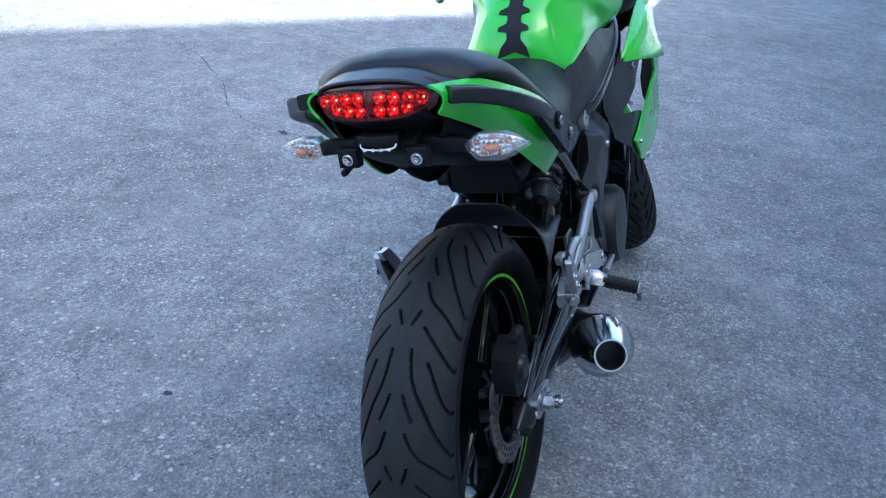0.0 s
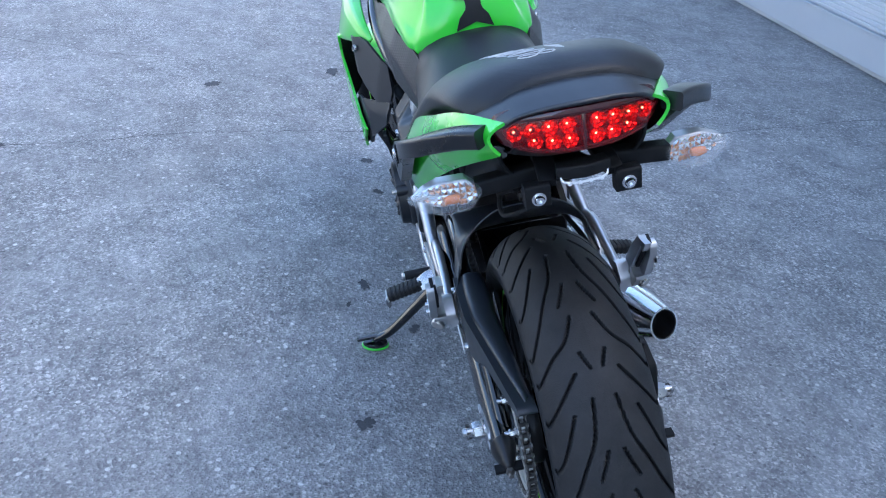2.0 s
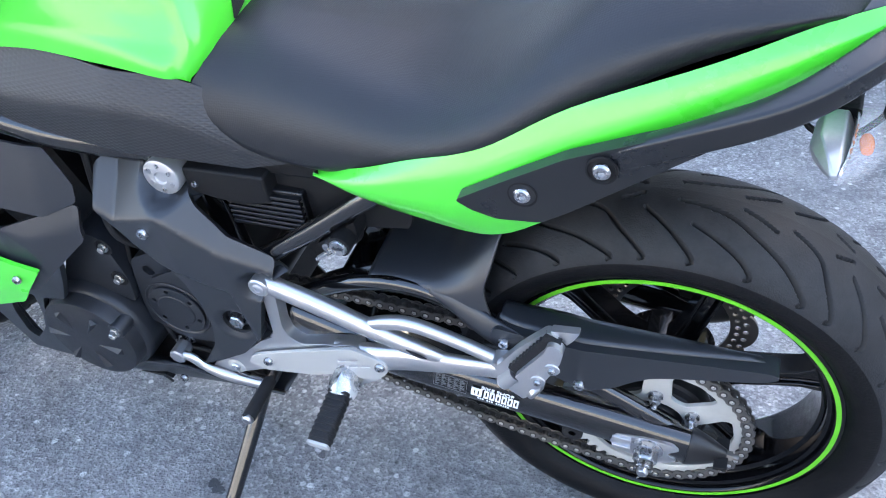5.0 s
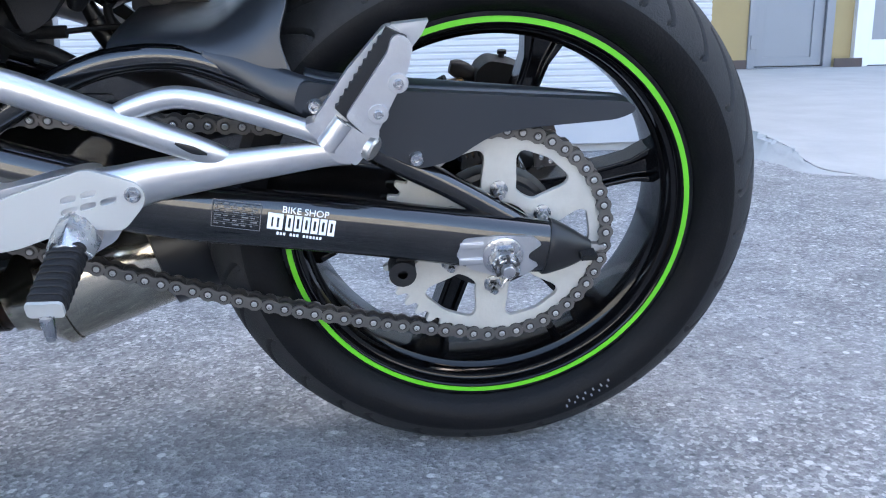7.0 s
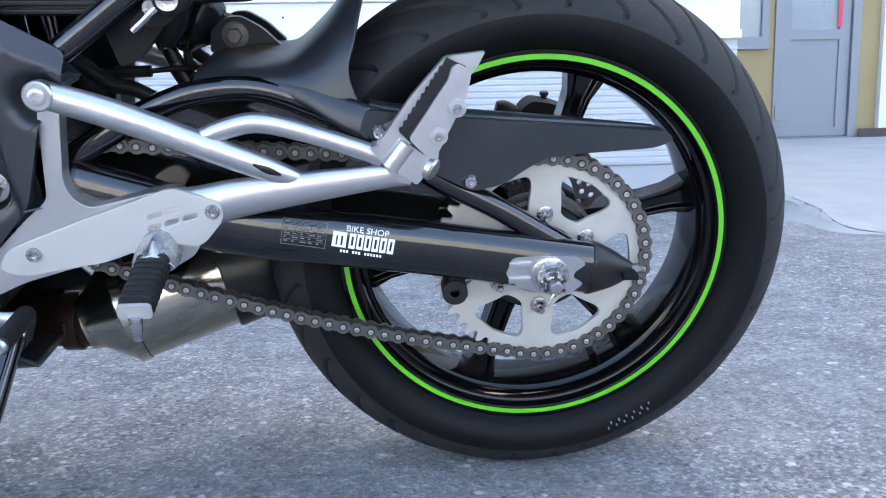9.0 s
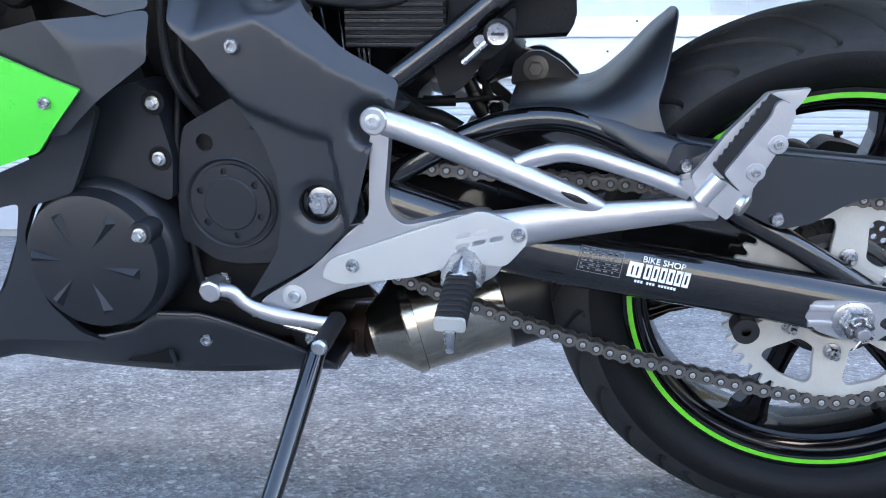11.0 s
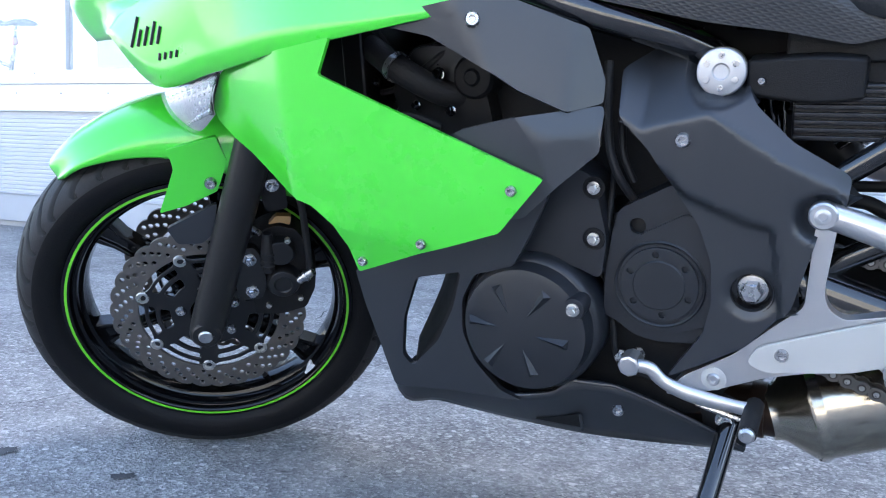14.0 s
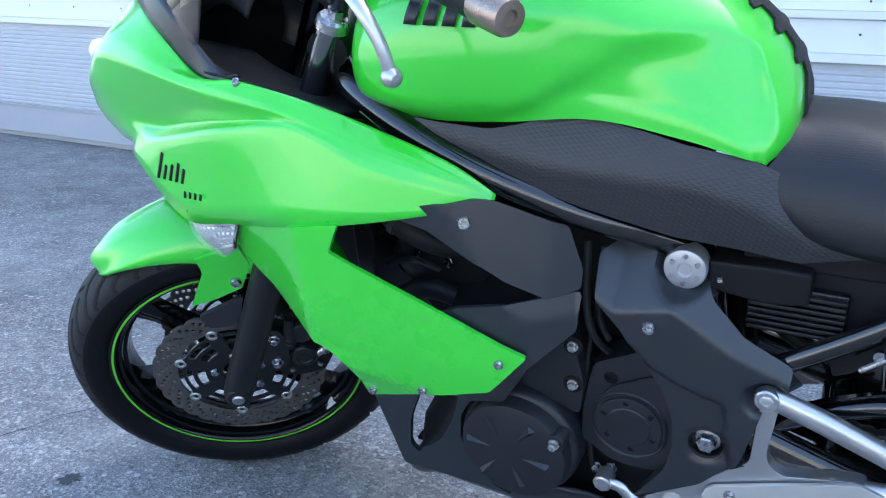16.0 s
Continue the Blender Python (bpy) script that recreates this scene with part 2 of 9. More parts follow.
def asphalt_material():
    """Worn grey asphalt: pale stones in a mid-grey binder, broad patches, fine relief."""
    m, nt, b = node_mat("worn_asphalt")
    b.inputs["Roughness"].default_value = 0.85
    N, L = nt.nodes.new, nt.links.new
    co = N("ShaderNodeTexCoord")
    big = N("ShaderNodeTexNoise"); big.inputs["Scale"].default_value = 0.9; big.inputs["Detail"].default_value = 7
    mid = N("ShaderNodeTexNoise"); mid.inputs["Scale"].default_value = 7; mid.inputs["Detail"].default_value = 9; mid.inputs["Roughness"].default_value = 0.7
    stone = N("ShaderNodeTexVoronoi"); stone.inputs["Scale"].default_value = 190
    stone2 = N("ShaderNodeTexVoronoi"); stone2.inputs["Scale"].default_value = 64
    fine = N("ShaderNodeTexNoise"); fine.inputs["Scale"].default_value = 420; fine.inputs["Detail"].default_value = 5; fine.inputs["Roughness"].default_value = 0.7
    for n in (big, mid, stone, stone2, fine):
        L(co.outputs["Object"], n.inputs["Vector"])
    r1 = N("ShaderNodeValToRGB")
    r1.color_ramp.elements[0].position, r1.color_ramp.elements[0].color = 0.3, (0.296, 0.296, 0.298, 1)
    r1.color_ramp.elements[1].position, r1.color_ramp.elements[1].color = 0.72, (0.420, 0.420, 0.422, 1)
    L(big.outputs["Fac"], r1.inputs["Fac"])
    r2 = N("ShaderNodeValToRGB")
    r2.color_ramp.elements[0].position, r2.color_ramp.elements[0].color = 0.34, (0.70, 0.70, 0.705, 1)
    r2.color_ramp.elements[1].position, r2.color_ramp.elements[1].color = 0.68, (1.18, 1.18, 1.175, 1)
    L(mid.outputs["Fac"], r2.inputs["Fac"])
    m1 = N("ShaderNodeMix"); m1.data_type = "RGBA"; m1.blend_type = "MULTIPLY"; m1.inputs["Factor"].default_value = 1.0
    L(r1.outputs[0], m1.inputs["A"]); L(r2.outputs[0], m1.inputs["B"])
    hsv = N("ShaderNodeSeparateColor"); L(stone.outputs["Color"], hsv.inputs[0])
    r3 = N("ShaderNodeValToRGB")
    r3.color_ramp.elements[0].position, r3.color_ramp.elements[0].color = 0.05, (0.60, 0.60, 0.61, 1)
    r3.color_ramp.elements[1].position, r3.color_ramp.elements[1].color = 1.0, (1.68, 1.67, 1.65, 1)
    e = r3.color_ramp.elements.new(0.74); e.color = (1.05, 1.05, 1.05, 1)
    L(hsv.outputs["Red"], r3.inputs["Fac"])
    m2 = N("ShaderNodeMix"); m2.data_type = "RGBA"; m2.blend_type = "MULTIPLY"; m2.inputs["Factor"].default_value = 1.0
    L(m1.outputs["Result"], m2.inputs["A"]); L(r3.outputs[0], m2.inputs["B"])
    open_grain = N("ShaderNodeTexNoise"); open_grain.inputs["Scale"].default_value = 2.6; open_grain.inputs["Detail"].default_value = 5
    L(co.outputs["Object"], open_grain.inputs["Vector"])
    much = N("ShaderNodeMapRange"); much.inputs["From Min"].default_value = 0.36; much.inputs["From Max"].default_value = 0.62; much.inputs["To Min"].default_value = 0.50; much.inputs["To Max"].default_value = 1.0
    L(open_grain.outputs["Fac"], much.inputs["Value"]); L(much.outputs["Result"], m2.inputs["Factor"])
    hs2 = N("ShaderNodeSeparateColor"); L(stone2.outputs["Color"], hs2.inputs[0])
    th = N("ShaderNodeMapRange"); th.inputs["From Min"].default_value = 0.925; th.inputs["From Max"].default_value = 0.940
    L(hs2.outputs["Green"], th.inputs["Value"])
    edge = N("ShaderNodeMapRange"); edge.inputs["From Min"].default_value = 0.42; edge.inputs["From Max"].default_value = 0.3
    L(stone2.outputs["Distance"], edge.inputs["Value"])
    mul = N("ShaderNodeMath"); mul.operation = "MULTIPLY"; L(th.outputs[0], mul.inputs[0]); L(edge.outputs[0], mul.inputs[1])
    m3 = N("ShaderNodeMix"); m3.data_type = "RGBA"; m3.inputs["B"].default_value = (0.62, 0.62, 0.61, 1)
    L(mul.outputs[0], m3.inputs["Factor"]); L(m2.outputs["Result"], m3.inputs["A"])
    pit = N("ShaderNodeTexVoronoi"); pit.inputs["Scale"].default_value = 96; L(co.outputs["Object"], pit.inputs["Vector"])
    hs3 = N("ShaderNodeSeparateColor"); L(pit.outputs["Color"], hs3.inputs[0])
    th3 = N("ShaderNodeMapRange"); th3.inputs["From Min"].default_value = 0.91; th3.inputs["From Max"].default_value = 0.95; th3.inputs["To Max"].default_value = 0.6
    L(hs3.outputs["Red"], th3.inputs["Value"])
    ed3 = N("ShaderNodeMapRange"); ed3.inputs["From Min"].default_value = 0.5; ed3.inputs["From Max"].default_value = 0.25
    L(pit.outputs["Distance"], ed3.inputs["Value"])
    mu3 = N("ShaderNodeMath"); mu3.operation = "MULTIPLY"; L(th3.outputs[0], mu3.inputs[0]); L(ed3.outputs[0], mu3.inputs[1])
    m4 = N("ShaderNodeMix"); m4.data_type = "RGBA"; m4.inputs["B"].default_value = (0.075, 0.075, 0.08, 1)
    L(mu3.outputs[0], m4.inputs["Factor"]); L(m3.outputs["Result"], m4.inputs["A"])
    r5 = N("ShaderNodeValToRGB")
    r5.color_ramp.elements[0].position, r5.color_ramp.elements[0].color = 0.34, (0.60, 0.60, 0.61, 1)
    r5.color_ramp.elements[1].position, r5.color_ramp.elements[1].color = 0.68, (1.42, 1.41, 1.40, 1)
    L(fine.outputs["Fac"], r5.inputs["Fac"])
    m5 = N("ShaderNodeMix"); m5.data_type = "RGBA"; m5.blend_type = "MULTIPLY"; m5.inputs["Factor"].default_value = 0.45
    L(m4.outputs["Result"], m5.inputs["A"]); L(r5.outputs[0], m5.inputs["B"])
    worn = N("ShaderNodeTexNoise"); worn.inputs["Scale"].default_value = 38; worn.inputs["Detail"].default_value = 6; worn.inputs["Roughness"].default_value = 0.75
    L(co.outputs["Object"], worn.inputs["Vector"])
    r6 = N("ShaderNodeValToRGB")
    r6.color_ramp.elements[0].position, r6.color_ramp.elements[0].color = 0.36, (0.74, 0.74, 0.75, 1)
    r6.color_ramp.elements[1].position, r6.color_ramp.elements[1].color = 0.66, (1.14, 1.14, 1.13, 1)
    L(worn.outputs["Fac"], r6.inputs["Fac"])
    m6 = N("ShaderNodeMix"); m6.data_type = "RGBA"; m6.blend_type = "MULTIPLY"; m6.inputs["Factor"].default_value = 1.0
    L(m5.outputs["Result"], m6.inputs["A"]); L(r6.outputs[0], m6.inputs["B"])
    L(m6.outputs["Result"], b.inputs["Base Color"])
    ad = N("ShaderNodeMath"); ad.operation = "ADD"
    L(stone.outputs["Distance"], ad.inputs[0]); L(fine.outputs["Fac"], ad.inputs[1])
    knob = N("ShaderNodeMath"); knob.operation = "MULTIPLY_ADD"; knob.inputs[1].default_value = -0.9
    L(stone2.outputs["Distance"], knob.inputs[0]); L(ad.outputs[0], knob.inputs[2])
    bp = N("ShaderNodeBump"); bp.inputs["Strength"].default_value = 0.85; bp.inputs["Distance"].default_value = 0.006
    L(knob.outputs[0], bp.inputs["Height"]); L(bp.outputs[0], b.inputs["Normal"])
    return m


ASPHALT = asphalt_material()
CONCRETE = material("poured_concrete", (0.37, 0.37, 0.36), 0.85, 0, 0.22, 3.5, 0.5, 60)
SIDING = material("white_siding", (0.49, 0.50, 0.52), 0.5, 0, 0.04, 3, rough_vary=0.06)
PLINTH = material("pale_grey_plinth", (0.39, 0.40, 0.42), 0.55, 0, 0.08, 4, 0.1, 90)
FRAME_WHITE = material("white_window_frame", (0.74, 0.74, 0.74), 0.4, 0, 0.03, 5)
OCHRE = material("ochre_wall_paint", (0.36, 0.27, 0.13), 0.8, 0, 0.1, 4, 0.2, 120)
DOOR_GREY = material("grey_aluminium_door", (0.25, 0.255, 0.27), 0.45, 0.1, 0.05, 5)
DARK_BASE = material("brown_base_tile", (0.07, 0.05, 0.045), 0.6, 0, 0.2, 10)
POSTER_BLUE = material("blue_poster", (0.08, 0.36, 0.75), 0.5, 0, 0.1, 4)
POSTER_PALE = material("pale_blue_poster", (0.45, 0.68, 0.88), 0.5, 0, 0.1, 3)
RED_SIGN = material("red_sticker", (0.7, 0.06, 0.1), 0.5, 0, 0.05, 20)
STAIN = material("oil_stain", (0.055, 0.056, 0.060), 0.8, 0, 0.6, 220, 0.6, 300)
CRACK = material("crack_fill", (0.06, 0.06, 0.065), 0.9, 0, 0.3, 60)
BLOCK = material("plaster_block", (0.55, 0.54, 0.51), 0.85, 0, 0.1, 1.5, 0.2, 30)


# ---- mesh helpers ----
def finish(ob, bm, mat, angle=35.0, bevel=0.0, segments=2, solid=0.0, offset=-1.0, inner=None):
    bmesh.ops.recalc_face_normals(bm, faces=bm.faces)
    if solid and sum(f.calc_area() * f.normal.dot(f.calc_center_median() - Vector((f.calc_center_median().x, 0, 0.62))) for f in bm.faces) < 0:
        bmesh.ops.reverse_faces(bm, faces=bm.faces)
    bm.to_mesh(ob.data)
    bm.free()
    for p in ob.data.polygons:
        p.use_smooth = True
    ob.data.set_sharp_from_angle(angle=radians(angle))
    if mat:
        ob.data.materials.append(mat)
    if solid:
        s = ob.modifiers.new("thickness", "SOLIDIFY")
        s.thickness, s.offset = solid, offset
        if inner:
            ob.data.materials.append(inner)
            s.material_offset = 1
    if bevel:
        b = ob.modifiers.new("edge", "BEVEL")
        b.width, b.segments, b.limit_method, b.angle_limit = bevel, segments, "ANGLE", radians(38)
        b.harden_normals = True
    return ob


def part(name, bm, mat, parent, label="", **kw):
    ob = new(name, bpy.data.meshes.new(name))
    finish(ob, bm, mat, **kw)
    ob.parent = parent
    if label:
        ob["label"] = label
    return ob


def axis(center, direction, twist=0.0):
    """Local z to the given direction at the given centre."""
    return Matrix.Translation(center) @ Vector(direction).to_track_quat("Z", "Y").to_matrix().to_4x4() @ Matrix.Rotation(radians(twist), 4, "Z")


def spin(profile, m=Matrix(), segs=40, closed=False):
    """A body turned from (radius, height) pairs round local z."""
    bm = bmesh.new()
    rings = []
    for r, h in profile:
        if r < 1e-6:
            rings.append([bm.verts.new((0, 0, h))])
        else:
            rings.append([bm.verts.new((r * math.cos(2 * math.pi * k / segs), r * math.sin(2 * math.pi * k / segs), h)) for k in range(segs)])
    pairs = list(zip(rings, rings[1:])) + ([(rings[-1], rings[0])] if closed else [])
    for a, b in pairs:
        for k in range(segs):
            j = (k + 1) % segs
            if len(a) == 1 and len(b) == 1:
                break
            if len(a) == 1:
                bm.faces.new((a[0], b[k], b[j]))
            elif len(b) == 1:
                bm.faces.new((a[k], a[j], b[0]))
            else:
                bm.faces.new((a[k], a[j], b[j], b[k]))
    bm.transform(m)
    return bm


def rounded(pts, r, n=4):
    """A closed outline with its corners rounded."""
    out = []
    k = len(pts)
    for i in range(k):
        p, a, b = Vector(pts[i]), Vector(pts[i - 1]), Vector(pts[(i + 1) % k])
        ra = min(r, (a - p).length * 0.45)
        rb = min(r, (b - p).length * 0.45)
        s, e = p + (a - p).normalized() * ra, p + (b - p).normalized() * rb
        for j in range(n + 1):
            t = j / n
            out.append(tuple((1 - t) ** 2 * s + 2 * t * (1 - t) * p + t * t * e))
    return out


def circle(c, r, n=16, start=0.0):
    return [(c[0] + r * math.cos(start + 2 * math.pi * k / n), c[1] + r * math.sin(start + 2 * math.pi * k / n)) for k in range(n)]


def cut(outer, w0, w1, holes=(), m=Matrix()):
    """A flat body with holes: outlines in local xy, from height w0 to w1."""
    bm = bmesh.new()
    edges = []
    for loop in (outer, *holes):
        vs = [bm.verts.new((x, y, w0)) for x, y in loop]
        edges += [bm.edges.new((vs[i - 1], vs[i])) for i in range(len(vs))]
    bmesh.ops.triangle_fill(bm, edges=edges, use_beauty=True, normal=(0, 0, 1))
    got = bmesh.ops.extrude_face_region(bm, geom=list(bm.faces), use_keep_orig=True)
    for v in got["geom"]:
        if isinstance(v, bmesh.types.BMVert):
            v.co.z = w1
    bm.transform(m)
    return bm


SIDE = Matrix(((1, 0, 0, 0), (0, 0, 1, 0), (0, 1, 0, 0), (0, 0, 0, 1)))


def plate(outer, y0, y1, holes=(), r=0.0, lean_x=0.0, lean_z=0.0, at=(0, 0)):
    """A side plate: outline in x and z, between two y; it may lean with x and z."""
    bm = cut(rounded(outer, r) if r else outer, y0, y1, holes, SIDE)
    if lean_x or lean_z:
        for v in bm.verts:
            v.co.y += lean_x * (v.co.x - at[0]) + lean_z * (v.co.z - at[1])
    return bm


def spline(pts, n=6, closed=False):
    """Catmull-Rom through points of any length."""
    p = [np.array(q, float) for q in pts]
    k = len(p)
    out = []
    for i in range(k if closed else k - 1):
        a, b, c, d = (p[(i + j) % k] if closed else p[min(max(i + j, 0), k - 1)] for j in (-1, 0, 1, 2))
        for s in range(n):
            t = s / n
            out.append(0.5 * (2 * b + (c - a) * t + (2 * a - 5 * b + 4 * c - d) * t * t + (3 * b - a - 3 * c + d) * t**3))
    if not closed:
        out.append(p[-1])
    return out


def tube(pts, radius, segs=12, n=6, flat=1.0, up=(0, 1, 0), caps=True):
    """A bar along a smooth line. radius: one, or one for each point. flat: thickness along `up` against that across it."""
    rad = list(radius) if isinstance(radius, (list, tuple)) else [radius] * len(pts)
    line = spline([(*p, r) for p, r in zip(pts, rad)], n) if n > 1 else [np.array((*p, r)) for p, r in zip(pts, rad)]
    bm = bmesh.new()
    rings = []
    for i, q in enumerate(line):
        d = Vector(line[min(i + 1, len(line) - 1)][:3] - line[max(i - 1, 0)][:3]).normalized()
        u = Vector(up) - d * d.dot(Vector(up))
        u = u.normalized() if u.length > 1e-3 else d.orthogonal().normalized()
        s = d.cross(u)
        c = Vector(q[:3])
        rings.append([bm.verts.new(c + float(q[3]) * (flat * math.cos(2 * math.pi * k / segs) * u + math.sin(2 * math.pi * k / segs) * s)) for k in range(segs)])
    for a, b in zip(rings, rings[1:]):
        for k in range(segs):
            bm.faces.new((a[k], a[(k + 1) % segs], b[(k + 1) % segs], b[k]))
    if caps:
        bm.faces.new(rings[0])
        bm.faces.new(rings[-1])
    return bm


def beam(pts, half, up=(0, 0, 1), n=4, soft=0.35):
    """A bar of rounded rectangular section along a smooth line. half: (across, along up) at each point."""
    line = spline([(*p, *h) for p, h in zip(pts, half)], n)
    bm = bmesh.new()
    rings = []
    for i, q in enumerate(line):
        d = Vector(line[min(i + 1, len(line) - 1)][:3] - line[max(i - 1, 0)][:3]).normalized()
        u = (Vector(up) - d * d.dot(Vector(up))).normalized()
        s = d.cross(u)
        w, h = float(q[3]), float(q[4])
        c = soft * min(w, h)
        sec = []
        for sx, sz in ((1, 1), (-1, 1), (-1, -1), (1, -1)):
            arc = [(w - c + c * math.cos(a), h - c + c * math.sin(a)) for a in (0.0, 0.52, 1.05, 1.57)]
            if sx * sz < 0:
                arc.reverse()
            sec += [(sx * x, sz * z) for x, z in arc]
        rings.append([bm.verts.new(Vector(q[:3]) + s * x + u * z) for x, z in sec])
    for a, b in zip(rings, rings[1:]):
        for k in range(16):
            bm.faces.new((a[k], a[(k + 1) % 16], b[(k + 1) % 16], b[k]))
    bm.faces.new(rings[0])
    bm.faces.new(rings[-1])
    return bm


def prisms(corner, nu, nv, push, lift):
    """A faceted reflector: a grid of small pyramids over a four-cornered patch. corner(u, v) gives its points, push the way out."""
    bm = bmesh.new()
    g = [[bm.verts.new(corner(i / nu, j / nv)) for j in range(nv + 1)] for i in range(nu + 1)]
    out = Vector(push)
    for i in range(nu):
        for j in range(nv):
            top = bm.verts.new(Vector(corner((i + 0.5) / nu, (j + 0.5) / nv)) + out * lift)
            ring = (g[i][j], g[i + 1][j], g[i + 1][j + 1], g[i][j + 1])
            for k in range(4):
                bm.faces.new((ring[k], ring[(k + 1) % 4], top))
    return bm


def loft(sections, nu=4, nv=4, cap=False, mirror=False):
    """A smooth sheet through rows of 3D points. mirror: rows run from the middle plane outwards; both halves are made."""
    rows = [spline(s, nv) for s in sections]
    grid = list(zip(*[spline(col, nu) for col in zip(*rows)]))
    bm = bmesh.new()
    full = []
    for row in grid:
        row = list(row)
        if mirror:
            row = [np.array((q[0], -q[1], q[2])) for q in reversed(row[1:])] + row
        full.append([bm.verts.new(q) for q in row])
    for a, b in zip(full, full[1:]):
        for k in range(len(a) - 1):
            bm.faces.new((a[k], a[k + 1], b[k + 1], b[k]))
    if cap:
        bm.faces.new(full[0])
        bm.faces.new(full[-1])
    bmesh.ops.remove_doubles(bm, verts=bm.verts, dist=1e-5)
    return bm


def creased(row, f=0.20):
    """A row whose corners are only a little rounded, for a loft with one step across."""
    p = [np.array(q, float) for q in row]
    out = [p[0], (p[0] + p[1]) / 2]
    for a, q, b in zip(p, p[1:], p[2:]):
        s, e = q + (a - q) * f, q + (b - q) * f
        out += [s, (s + 2 * q + e) / 4, e, (q + b) / 2]
    return out[:-1] + [(p[-2] + p[-1]) / 2, p[-1]]


def sheet(a, b, bulge=0.0, n=5, rows=6, push=(0, 1, 0)):
    """A sheet between two edges, bulging in the middle."""
    la, lb = spline(a, n), spline(b, n)
    if len(la) != len(lb):
        raise ValueError("edges differ")
    bm = bmesh.new()
    grid = []
    for j in range(rows + 1):
        t = j / rows
        off = np.array(push) * bulge * 4 * t * (1 - t)
        grid.append([bm.verts.new(tuple((1 - t) * p + t * q + off)) for p, q in zip(la, lb)])
    for r0, r1 in zip(grid, grid[1:]):
        for k in range(len(r0) - 1):
            bm.faces.new((r0[k], r0[k + 1], r1[k + 1], r1[k]))
    bmesh.ops.remove_doubles(bm, verts=bm.verts, dist=1e-5)
    return bm


def shell(outline, yf, step=0.012, holes=(), r=0.0, side=1):
    """A curved side panel: an outline in x and z, its y given by a function of both."""
    bm = bmesh.new()
    edges = []
    for loop in (rounded(outline, r, 3) if r else outline, *holes):
        vs = [bm.verts.new((x, 0, z)) for x, z in loop]
        edges += [bm.edges.new((vs[i - 1], vs[i])) for i in range(len(vs))]
    bmesh.ops.triangle_fill(bm, edges=edges, use_beauty=True, normal=(0, 1, 0))
    for k, n in ((0, (1, 0, 0)), (2, (0, 0, 1))):
        lo, hi = min(v.co[k] for v in bm.verts), max(v.co[k] for v in bm.verts)
        c = lo + step
        while c < hi:
            p = [0, 0, 0]
            p[k] = c
            bmesh.ops.bisect_plane(bm, geom=bm.verts[:] + bm.edges[:] + bm.faces[:], plane_co=p, plane_no=n, dist=1e-6)
            c += step
    for v in bm.verts:
        v.co.y = side * yf(v.co.x, v.co.z)
    return bm


def bent(x, pts):
    """The height of a broken line at x."""
    pts = sorted(pts)
    return float(np.interp(x, [p[0] for p in pts], [p[1] for p in pts]))


def block(lo, hi, m=Matrix()):
    bm = bmesh.new()
    bmesh.ops.create_cube(bm, size=1)
    for v in bm.verts:
        v.co = Vector([lo[i] if v.co[i] < 0 else hi[i] for i in range(3)])
    bm.transform(m)
    return bm


def both(*bms):
    """One mesh out of several."""
    out = bmesh.new()
    for bm in bms:
        me = bpy.data.meshes.new("tmp")
        bm.to_mesh(me)
        bm.free()
        out.from_mesh(me)
        bpy.data.meshes.remove(me)
    return out


def flipped(bm):
    for v in bm.verts:
        v.co.y = -v.co.y
    return bm


def moved(bm, m):
    bm.transform(m)
    return bm


BOLTS = {}


def bolt(parent, at, direction=(0, 1, 0), r=0.007, h=0.005, mat=None, kind="allen", name="bolt"):
    """A screw head; alike heads share one mesh."""
    mat = mat or ZINC
    if kind == "allen":
        r = r * 0.84
    key = (round(r, 4), round(h, 4), mat.name, kind)
    if key not in BOLTS:
        if kind == "allen":
            bm = spin([(r, 0), (r, h * 0.55), (r * 0.8, h), (r * 0.48, h), (r * 0.44, h * 0.35), (0, h * 0.35)], segs=18)
        else:
            bm = both(spin([(r * 1.35, 0), (r * 1.35, h * 0.25), (r * 1.1, h * 0.3), (0, h * 0.3)], segs=20), spin([(r, h * 0.3), (r, h * 0.9), (r * 0.85, h), (0, h)], segs=6))
        me = bpy.data.meshes.new("bolt")
        bmesh.ops.recalc_face_normals(bm, faces=bm.faces)
        bm.to_mesh(me)
        bm.free()
        for p in me.polygons:
            p.use_smooth = True
        me.set_sharp_from_angle(angle=radians(35))
        me.materials.append(mat)
        BOLTS[key] = me
    ob = new(name, BOLTS[key])
    ob.parent = parent
    ob.matrix_local = axis(at, direction)
    return ob


def flat_text(body, size, m, mat, name, parent, extrude=0.0004, shear=0.0):
    cu = bpy.data.curves.new(name, "FONT")
    cu.body, cu.size, cu.extrude, cu.shear, cu.align_x = body, size, extrude, shear, "CENTER"
    tmp = bpy.data.objects.new("tmp_text", cu)
    scene.collection.objects.link(tmp)
    bpy.context.view_layer.update()
    me = bpy.data.meshes.new_from_object(tmp.evaluated_get(bpy.context.evaluated_depsgraph_get()))
    bpy.data.objects.remove(tmp)
    me.transform(m)
    me.materials.clear()
    me.materials.append(mat)
    ob = new(name, me)
    ob.parent = parent
    return ob


# ---- the setting ----
def setting(name, bm, mat, label, category, **kw):
    ob = new(name, bpy.data.meshes.new(name))
    finish(ob, bm, mat, **kw)
    return tagged(ob, label, category, kind="structure")


def make_ground():
    bm = bmesh.new()
    c = [bm.verts.new(p) for p in ((-400, -400, 0), (400, -400, 0), (400, 400, 0), (-400, 400, 0))]
    bm.faces.new(c)
    return setting("ground", bm, ASPHALT, "worn grey asphalt yard with pale stones showing", "ground")


make_ground()


